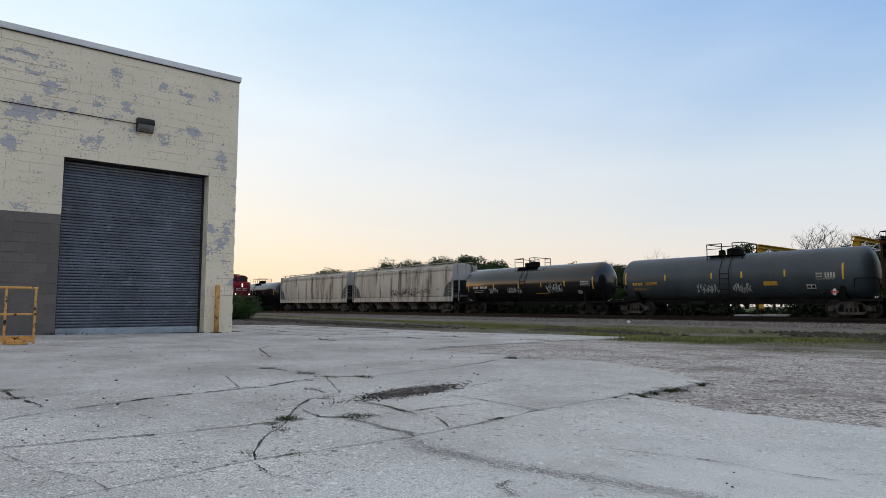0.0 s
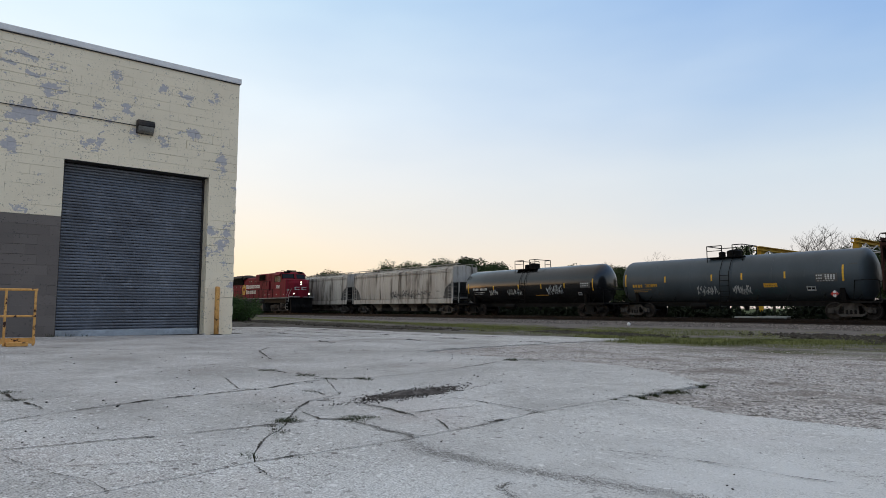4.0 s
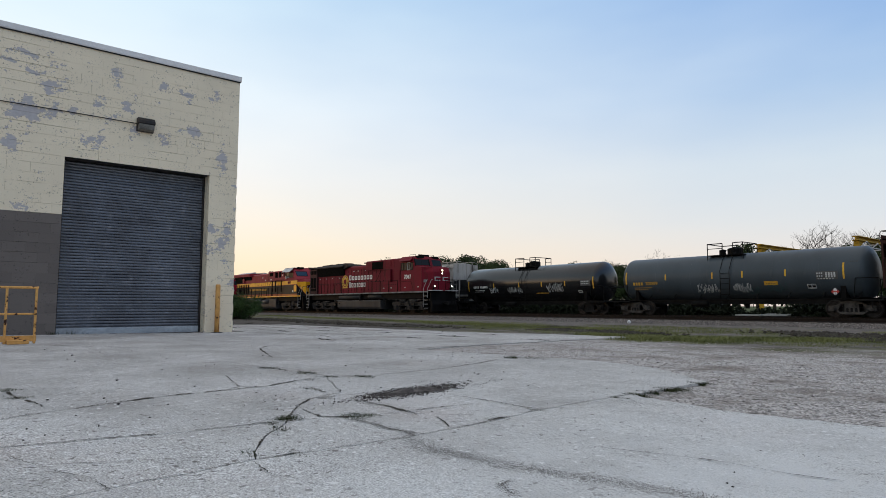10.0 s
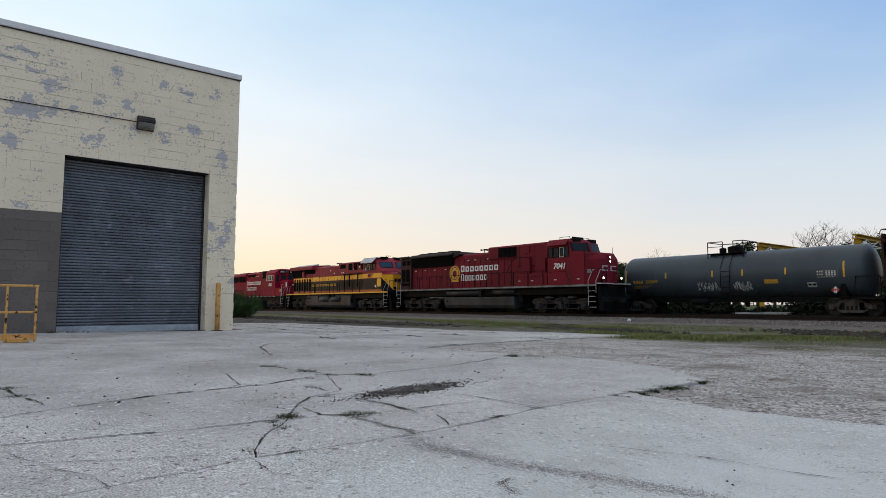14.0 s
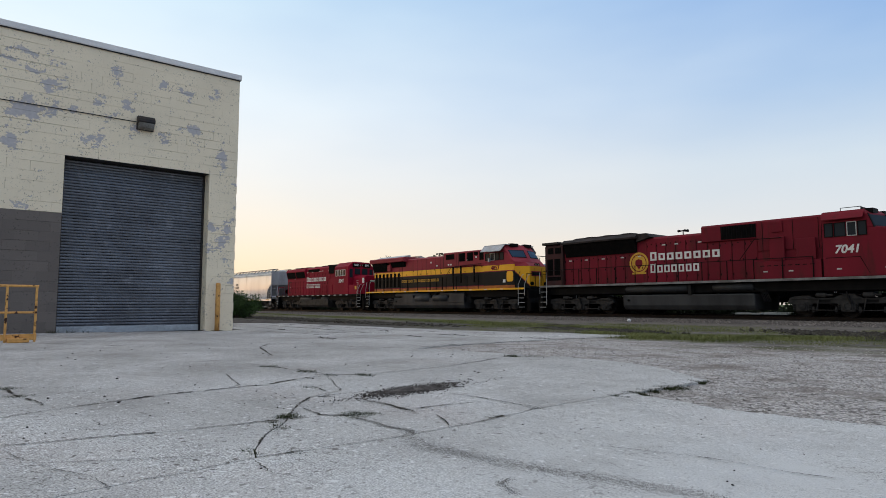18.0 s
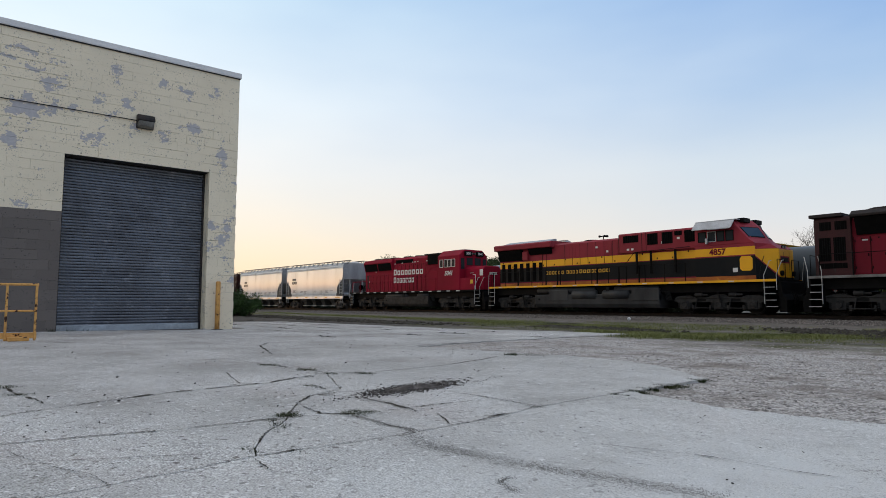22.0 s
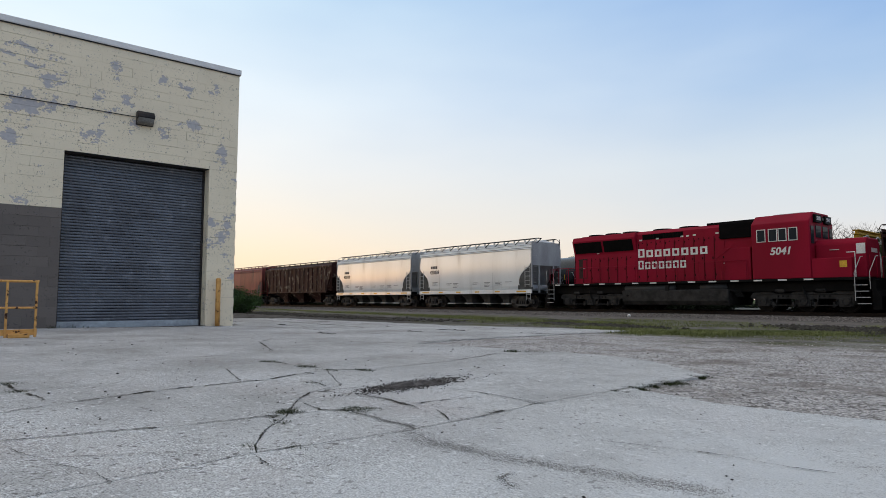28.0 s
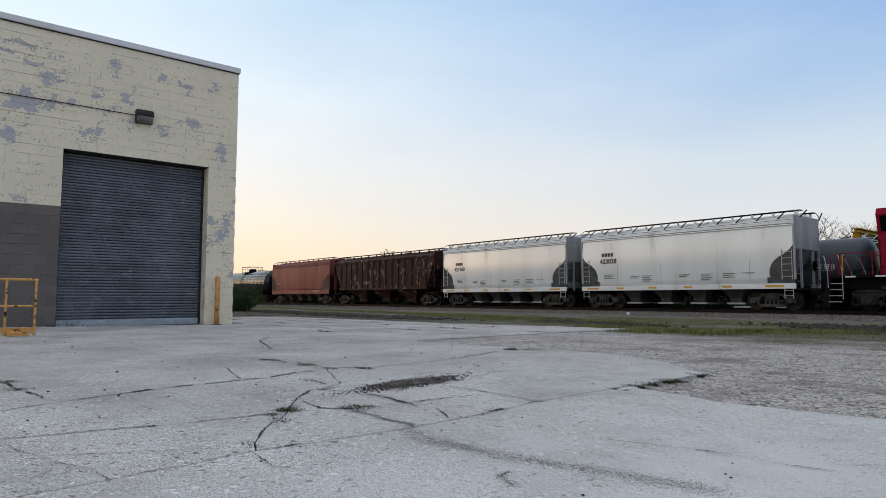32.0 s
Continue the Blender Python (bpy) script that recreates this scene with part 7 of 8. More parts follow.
    part("roof", prism(nb(), roof, "x", -half + 0.05, half - 0.05), material, v)
    n = 13
    for s in (-1, 1):
        for i in range(n):
            x = -half + 0.15 + (2 * half - 0.3) * i / (n - 1)
            part("roof_post", box(nb(), x - 0.045, x + 0.045, min(s * 0.9, s * 0.99), max(s * 0.9, s * 0.99), zt + 0.38, zt + 0.654), "white" if kind == "white" else material, v)
            if kind == "white":
                part("roof_brace", rod(nb(), (x + 0.3, s * 1.2, zt + 0.3), (x + 0.55, s * 0.95, zt + 0.65), 0.03, 5), "black", v)
        part("roof_walk", box(nb(), -half - 0.1, half + 0.1, min(s * 0.66, s * 1.0), max(s * 0.66, s * 1.0), zt + 0.655, zt + 0.70), "black" if kind == "white" else material, v)
    for i in range(5):
        x = -half + (2 * half) * (i + 0.5) / 5
        part("roof_hatch", box(nb(), x - half / 6, x + half / 6, -0.3, 0.3, zt + 0.52, zt + 0.6), material, v, "", 0.02)
    for e in (-1, 1):
        xe = e * half
        part("end_sheet", prism(nb(), [(xe - e * 0.06, 3.0), (xe + e * 0.0, 3.0), (xe, zt + 0.42), (xe - e * 0.06, zt + 0.42)], "y", -W + 0.05, W - 0.05), "hopend" if kind == "white" else material, v, "steel end sheet", 0.01)
        part("slope_sheet", prism(nb(), [(xe - e * 0.05, 3.02), (xe - e * 1.5, 1.35), (xe - e * 1.6, 1.35), (xe - e * 0.2, 3.1)], "y", -W + 0.2, W - 0.2), "hopend" if kind == "white" else "pocket" if kind == "old" else material, v)
        for y in (-0.75, 0.75):
            part("end_post", box(nb(), min(xe, xe - e * 0.1), max(xe, xe - e * 0.1), y - 0.05, y + 0.05, 1.1, 3.05), "hopend" if kind == "white" else material, v)
        part("end_platform", box(nb(), min(xe + e * 0.25, xe - e * 1.4), max(xe + e * 0.25, xe - e * 1.4), -1.45, 1.45, 1.0, 1.08), "grime", v)
        for s in (-1, 1):
            part("corner_post", box(nb(), min(xe, xe - e * 0.09), max(xe, xe - e * 0.09), min(s * (W - 0.08), s * W), max(s * (W - 0.08), s * W), 1.5, zt), "hopend" if kind == "white" else material, v)
            ladder("ladder", v, xe - e * 0.15, xe - e * 0.62, s * (W + 0.03), 1.5 if kind != "white" else 1.5, 3.0, 5, "whitegrip" if kind == "white" else material)
            ladder("stirrup_step", v, xe - e * 0.15, xe - e * 0.55, s * (W - 0.02), 0.58, 1.1, 2, "whitegrip" if kind == "white" else "grime")
            bm = nb()
            for k in range(8):
                rod(bm, (xe + e * 0.03, s * 1.05, 1.4 + k * 0.38), (xe + e * 0.03, s * 1.45, 1.4 + k * 0.38), 0.014, 5)
            part("end_ladder", bm, "whitegrip" if kind == "white" else material, v)
            part("roof_grab", pipe(nb(), [(xe + e * 0.1, s * 1.0, zt + 0.67), (xe + e * 0.1, s * 1.35, zt + 0.5), (xe + e * 0.04, s * 1.4, zt + 0.1)], 0.02), "hopend" if kind == "white" else material, v)
        coupler(v, xe + e * 0.0, e)
        truck_two(v, e * (half - 1.35), rolling)
        part("brake_wheel", lathe(nb(), [(xe + e * 0.1, 0.28), (xe + e * 0.12, 0.28), (xe + e * 0.12, 0.24), (xe + e * 0.1, 0.24)], (0, 0.5, 2.2), "x", 14), "grime", v)
    part("centre_sill", box(nb(), -half, half, -0.22, 0.22, 0.75, 1.25), "grime", v)
    chutes = 3 if kind == "ribbed" else 4
    for i in range(chutes):
        span = (2 * half - 4.6) / chutes
        xc = -half + 2.3 + span * (i + 0.5)
        w = span * 0.47
        bm = nb()
        ring = []
        for z, a, b in ((1.55, w, 1.45), (0.62, w * 0.35, 0.75), (0.36, w * 0.3, 0.7)):
            ring.append([bm.verts.new((xc + p, q, z)) for p, q in ((-a, -b), (a, -b), (a, b), (-a, b))])
        for r0, r1 in zip(ring, ring[1:]):
            for k in range(4):
                bm.faces.new((r0[k], r0[(k + 1) % 4], r1[(k + 1) % 4], r1[k]))
        bm.faces.new(ring[0])
        bm.faces.new(ring[-1])
        c = part("outlet_chute", bm, "oldpocket" if kind == "old" else "pocket" if kind != "ribbed" else material, v, "sloping discharge chute")
        part("gate", box(nb(), xc - w * 0.5, xc + w * 0.5, -0.8, 0.8, 0.27, 0.36), "whitegrip" if kind == "white" else "grime", c)
    ys = -W - (0.014 if kind == "white" else 0.002)
    if kind == "white":
        for k in range(6):
            x = -half + 0.45 + k * (2 * half - 1.9) / 5
            part("reflector", box(nb(), x, x + (0.9 if k in (0, 5) else 0.5), -W - 0.038, -W - 0.031, 1.14, 1.24), "reflector", v)
        bars("owner_mark", v, -half + 1.58, -half + 2.45, 3.24, 0.22, ys, 4, "tagdark")
        lettering("car_number", number, 0.40, "tagdark", v, pose(-half + 2.05, ys, 2.83, 90, 0, 0))
        fine_print(v, -half + 1.75, 2.02, 0.7, 3, ys)
        for x, r in ((-half + 3.6, 2), (-half + 4.4, 4), (0.3, 2), (half - 4.8, 4), (half - 3.6, 3), (half - 2.6, 1)):
            fine_print(v, x, 1.90, 0.65, r, ys)
        for x in (-half + 2.7, -0.8, half - 3.9, half - 2.2):
            part("side_seam", box(nb(), x, x + 0.02, ys - 0.004, ys, z0 + 0.05, 2.6), "hopend", v)
    if kind == "old" and half < 8.55:
        rnd = random.Random(7)
        bm = nb()
        for k in range(90):
            x, z = rnd.uniform(-1.5, 5.2), rnd.uniform(1.75, 2.25)
            a = rnd.uniform(-0.25, 0.25)
            rod(bm, (x, ys, z), (x + rnd.uniform(0.06, 0.3), ys, z + a), 0.024, 4)
        part("spray_tag", bm, "tagdark", v, "dark scrawled spray paint")
        fine_print(v, -half + 1.6, 2.9, 0.6, 3, ys)
        fine_print(v, half - 2.4, 2.4, 0.6, 3, ys)
    if kind == "plain":
        for zz in (2.9, 2.35):
            fine_print(v, -half + 1.7, zz, 0.7, 2, ys, "whitegrip")
        fine_print(v, half - 3.6, 1.4, 1.6, 2, ys - 0.035, "whitegrip")
    return v


def scrawl(v, x0, x1, zc, high, R, zcen, n, material, seed, yc=0.0):
    """Spray-painted strokes that follow the curve of the tank shell."""
    rnd = random.Random(seed)
    bm = nb()

    def on(x, z):
        k = max(-0.99, min(0.99, (z - zcen) / R))
        return (x, -R * math.sqrt(1 - k * k) - 0.004, z)
    for i in range(n):
        cx = x0 + (x1 - x0) * (i + 0.5) / n
        w = (x1 - x0) / n * 1.5
        pts = [on(cx + w * rnd.uniform(-0.6, 0.6), zc + high * rnd.uniform(-0.5, 0.5) * (1 - 0.25 * (k % 2))) for k in range(rnd.choice((3, 4, 4, 5)))]
        pipe(bm, pts, 0.014, 4)
    part("spray_tag", bm, material, v, "scrawled spray paint")


def tank_car(m, half, R, zc, material, group="", rolling=False, label="", tags=(), stripes=()):
    """Tank wagon: domed shell, dome platform with rails, saddles, ladder, two trucks."""
    v = empty("tank_wagon", m, label, "tank wagon", group)
    prof = [(-half, 0.02)] + [(-half + 0.55 * (1 - math.cos(a)), R * math.sin(a)) for a in (0.35, 0.7, 1.05, 1.35, 1.57)]
    prof += [(x, R) for x in (-half * 0.5, 0, half * 0.5)] + [(-a, b) for a, b in prof[::-1]]
    part("shell", lathe(nb(), prof, (0, 0, zc), "x", 48), material, v, "", 0, True)
    for x in (-half * 0.62, -half * 0.3, half * 0.05, half * 0.36, half * 0.68):
        part("shell_seam", lathe(nb(), [(x - 0.012, R + 0.002), (x - 0.006, R + 0.006), (x + 0.006, R + 0.006), (x + 0.012, R + 0.002)], (0, 0, zc), "x", 48), material, v, "", 0, True)
    zs = 1.0
    part("centre_sill", box(nb(), -half - 0.5, half + 0.5, -0.3, 0.3, 0.72, zs), "grime", v)
    for s in (-1, 1):
        part("running_board", box(nb(), -half - 0.45, half + 0.45, min(s * 1.25, s * 1.5), max(s * 1.25, s * 1.5), zs - 0.05, zs), "black", v)
        for i in range(9):
            x = -half + 0.6 + i * (2 * half - 1.2) / 8
            part("bracket", rod(nb(), (x, s * 1.4, zs), (x + 0.12, s * 1.2, zs + 0.35), 0.02, 5), "black", v)
        ladder("side_ladder", v, -0.28, 0.28, s * (R + 0.08), 0.5, zc + 0.35, 7, "black")
        for k in (-0.28, 0.28):
            part("ladder_stile", pipe(nb(), [(k, s * (R + 0.08), zc + 0.35), (k, s * R * 0.78, zc + R * 0.72), (k, s * 0.6, zc + R + 0.05)], 0.02), "black", v)
        for x, zm, h in stripes or ((-half + 0.5, zc, 0.7), (-half * 0.6, zc, 0.3), (-half * 0.2, zc, 0.3), (half * 0.12, zc, 0.3), (half * 0.45, zc, 0.3), (half - 0.95, zc, 0.7)):
            bm = nb()
            lo = zm - h / 2
            pts = []
            for t in range(5):
                z = lo + h * t / 4
                pts.append((s * (math.sqrt(R * R - (z - zc) ** 2) + 0.006), z))
            inner = [(p[0] - s * 0.012, p[1]) for p in pts[::-1]]
            prism(bm, pts + inner, "x", x, x + 0.09)
            part("reflector", bm, "reflector", v, "yellow reflective stripe")
    part("dome", lathe(nb(), [(zc + R - 0.05, 0.45), (zc + R + 0.32, 0.45), (zc + R + 0.38, 0.3), (zc + R + 0.40, 0.02)], (0, 0, 0), "z", 18), "black", v)
    part("valve_cover", lathe(nb(), [(zc + R - 0.05, 0.2), (zc + R + 0.28, 0.2), (zc + R + 0.34, 0.05)], (-0.8, 0, 0), "z", 12), "black", v)
    part("platform", box(nb(), -1.3, 0.9, -0.95, 0.95, zc + R - 0.12, zc + R - 0.07), "black", v)
    h = zc + R + 0.62
    for x0, x1 in ((-1.3, -0.35), (0.9, 0.3)):
        for y in (-0.95, 0.95):
            part("platform_rail", pipe(nb(), [(x0, y, zc + R - 0.4), (x0, y, h), (x1, y, h), (x1, y, zc + R - 0.1)], 0.028), "black", v)
            part("platform_bar", rod(nb(), (x0, y, h - 0.3), (x1, y, h - 0.3), 0.02), "black", v)
        part("platform_rail", rod(nb(), (x0, -0.95, h), (x0, 0.95, h), 0.028), "black", v)
    for e in (-1, 1):
        xe = e * (half + 0.5)
        part("end_deck", box(nb(), min(xe, xe - e * 1.4), max(xe, xe - e * 1.4), -1.5, 1.5, zs - 0.12, zs + 0.01), "grime", v)
        xb = e * (half - 1.35)
        part("saddle", prism(nb(), [(-1.2, zs), (1.2, zs), (1.25, zc - 0.55), (0.7, zc - R + 0.02), (-0.7, zc - R + 0.02), (-1.25, zc - 0.55)], "x", xb - 0.12, xb + 0.12), "black", v)
        part("hand_rail", pipe(nb(), [(xe - e * 0.1, -1.45, zs), (xe - e * 0.1, -1.45, zs + 1.0), (xe - e * 0.3, -1.45, zs + 1.05), (xe - e * 1.2, -1.45, zs + 1.05), (xe - e * 1.3, -1.45, zs)], 0.02), "black", v)
        part("hand_rail", pipe(nb(), [(xe - e * 0.1, -1.4, zs), (xe - e * 0.1, -1.4, zs + 0.95), (xe - e * 0.1, 1.4, zs + 0.95), (xe - e * 0.1, 1.4, zs)], 0.02), "black", v)
        for s in (-1, 1):
            ladder("stirrup_step", v, xe - e * 0.15, xe - e * 0.5, s * 1.48, 0.5, zs, 2, "grime")
        coupler(v, xe, e)
        truck_two(v, e * (half - 1.05), rolling, "truckgrey" if material != "tankblack" else "grime")
    part("bottom_outlet", lathe(nb(), [(0.45, 0.12), (0.75, 0.16), (zc - R + 0.1, 0.25)], (0.6, 0, 0), "z", 12), "grime", v)
    part("brake_tank", lathe(nb(), [(-2.6, 0.05), (-2.5, 0.2), (-1.5, 0.2), (-1.4, 0.05)], (0, -0.75, 0.75), "x", 12), "grime", v)

    def plate(nm, x0, x1, z0, z1, mt, lab=""):
        n = 4
        pts = []
        for t in range(n + 1):
            z = z0 + (z1 - z0) * t / n
            pts.append((-(math.sqrt(R * R - (z - zc) ** 2) + 0.005), z))
        part(nm, prism(nb(), pts + [(a + 0.012, b) for a, b in pts[::-1]], "x", x0, x1), mt, v, lab)
    for row in tags:
        if row[0] == "scrawl":
            scrawl(v, row[1], row[2], row[3], row[4], R, zc, row[5], row[6], row[7])
        elif row[0] == "number":
            k = (row[3] - zc) / R
            lettering("car_number", row[4], row[2], row[5], v, pose(row[1], -R * math.sqrt(1 - k * k) - 0.018, row[3], 90 - math.degrees(math.asin(k)), 0, 0))
        elif row[0] == "diamond":
            x, z, r = row[1], row[2], row[3]
            d = part("hazard_placard", prism(nb(), [(x - r, z), (x, z - r), (x + r, z), (x, z + r)], "y", -1.36, -1.35), "litter", v, "white and red diamond placard")
            part("placard_edge", prism(prism(nb(), [(x - r, z), (x - r * 0.4, z - r * 0.6), (x - r * 0.4, z + r * 0.6)], "y", -1.366, -1.361), [(x + r, z), (x + r * 0.4, z + r * 0.6), (x + r * 0.4, z - r * 0.6)], "y", -1.366, -1.361), "placard", d)
            part("placard_band", box(nb(), x - r * 0.4, x + r * 0.4, -1.366, -1.361, z - r * 0.15, z + r * 0.2), "placard", d)
            part("placard_post", rod(nb(), (x, -1.345, zs - 0.02), (x, -1.345, z), 0.02, 5), "black", v)
        elif row[0] == "marks":
            for i in range(row[5]):
                st = (row[2] - row[1]) / row[5]
                plate("owner_mark", row[1] + i * st, row[1] + i * st + st * 0.62, row[3], row[4], row[6])
        else:
            plate(row[0], row[1], row[2], row[3], row[4], row[5], row[6] if len(row) > 6 else "")
    return v


# ---- greenery and distance ----
def leaves(verts, faces, c, r, n, size, rnd):
    for _ in range(n):
        d = Vector((rnd.gauss(0, 1), rnd.gauss(0, 1), rnd.gauss(0, 1)))
        d = d.normalized() * r * rnd.uniform(0.45, 1.08)
        p = Vector(c) + Vector((d.x, d.y, d.z * 0.8))
        a = Vector((rnd.uniform(-1, 1), rnd.uniform(-1, 1), rnd.uniform(-1, 1))).normalized() * size * rnd.uniform(0.5, 1.2)
        b = a.cross(Vector((rnd.uniform(-1, 1), rnd.uniform(-1, 1), rnd.uniform(-1, 1)))).normalized() * size * rnd.uniform(0.3, 0.7)
        i = len(verts)
        verts += [tuple(p - a), tuple(p + b), tuple(p + a), tuple(p - b)]
        faces.append((i, i + 1, i + 2, i + 3))


def limbs(bm, p, d, length, r, depth, rnd, tips):
    q = p + d * length
    rod(bm, p, q, r, 5, r * 0.68)
    if depth == 0:
        tips.append(q)
        return
    for _ in range(rnd.choice((2, 3, 3))):
        nd = (d + Vector((rnd.uniform(-0.9, 0.9), rnd.uniform(-0.9, 0.9), rnd.uniform(-0.25, 0.6)))).normalized()
        limbs(bm, q, nd, length * rnd.uniform(0.6, 0.85), r * 0.62, depth - 1, rnd, tips)
    tips.append(q)


def tree(x, y, high, wide, seed, bare=False, group="trees beyond the line"):
    rnd = random.Random(seed)
    v = empty("tree", pose(x, y, ground_z(y)), "bare leafless tree beyond the tracks" if bare else "dark green broad-leaved tree beyond the tracks", "tree", group)
    bm = nb()
    tips = []
    trunk = high * (0.28 if not bare else 0.3)
    limbs(bm, Vector((0, 0, -0.2)), Vector((rnd.uniform(-0.05, 0.05), rnd.uniform(-0.05, 0.05), 1)).normalized(), trunk, high * (0.028 if not bare else 0.014), 3 if not bare else 6, rnd, tips)
    part("trunk", bm, "bark", v)
    if not bare:
        vs, fs = [], []
        for k in range(48):
            a, rr = rnd.uniform(0, 6.28), wide * 0.5 * math.sqrt(rnd.random())
            zz = high * rnd.uniform(0.3, 0.97) * (1 - 0.25 * (rr / (wide * 0.5)) ** 2)
            leaves(vs, fs, (math.cos(a) * rr, math.sin(a) * rr, zz), wide * rnd.uniform(0.11, 0.19), 300, wide * 0.011 + 0.09, rnd)
        for q in tips[::2]:
            leaves(vs, fs, q, wide * 0.09, 30, wide * 0.012 + 0.08, rnd)
        me = bpy.data.meshes.new("crown")
        me.from_pydata(vs, [], fs)
        shared("crown", me, "leaf", v)
    return v


def shrub(x, y, high, wide, seed):
    rnd = random.Random(seed)
    v = empty("shrub", pose(x, y, ground_z(y)), "dense green shrub beside the warehouse corner", "shrub", "shrubs by the warehouse")
    bm = nb()
    vs, fs = [], []
    for k in range(16):
        p = Vector((rnd.uniform(-0.4, 0.4) * wide, rnd.uniform(-0.4, 0.4) * wide, high * rnd.uniform(0.15, 0.85)))
        rod(bm, (p.x * 0.2, p.y * 0.2, -0.1), p, 0.025, 5, 0.01)
        leaves(vs, fs, p, wide * rnd.uniform(0.14, 0.26), 260, 0.055, rnd)
    part("stems", bm, "bark", v)
    me = bpy.data.meshes.new("foliage")
    me.from_pydata(vs, [], fs)
    shared("foliage", me, "shrubleaf", v)


def gantry(x, y, high, length):
    """Yellow crane runway: a post, a long beam and its braces."""
    v = empty("crane_gantry", pose(x, y, ground_z(y)), "yellow steel crane runway beam on posts", "gantry", "crane runways beyond the line")
    for k in range(4):
        yy = k * length / 3
        part("post", box(box(nb(), -0.22, 0.22, yy - 0.2, yy - 0.12, -0.2, high), -0.06, 0.06, yy - 0.12, yy + 0.2, -0.2, high), "crane", v)
        part("bracket", prism(nb(), [(yy, high), (yy, high - 1.2), (yy + 0.12, high - 1.2), (yy + 1.2, high - 0.12), (yy + 1.2, high)], "x", -0.08, 0.08), "crane", v)
    bm = box(nb(), -0.28, 0.28, -0.4, length, high, high + 0.07)
    box(bm, -0.05, 0.05, -0.4, length, high + 0.07, high + 0.33)
    box(bm, -0.28, 0.28, -0.4, length, high + 0.33, high + 0.40)
    part("beam", bm, "crane", v)
    bm = nb()
    for k in range(14):
        rod(bm, (0.3, k * length / 14, high - 0.5), (0.3, (k + 0.5) * length / 14, high), 0.05, 5)
        rod(bm, (0.3, (k + 0.5) * length / 14, high), (0.3, (k + 1) * length / 14, high - 0.5), 0.05, 5)
    rod(bm, (0.3, 0, high - 0.5), (0.3, length, high - 0.5), 0.06, 5)
    part("lattice", bm, "whitegrip", v)
    return v


def build_light_block():
    """Plain long wall away from the line, added unseen to block low sky glow."""
    bm = nb()
    box(bm, -150, 70, -46.0, -45.6, -0.4, 10.0)
    box(bm, -150, 70, -45.6, -45.5, 9.8, 10.2)
    tagged(part("wall_south", bm, "blockwall"), "plain dark grey wall added out of view to block low sky", "wall", "", "structure")


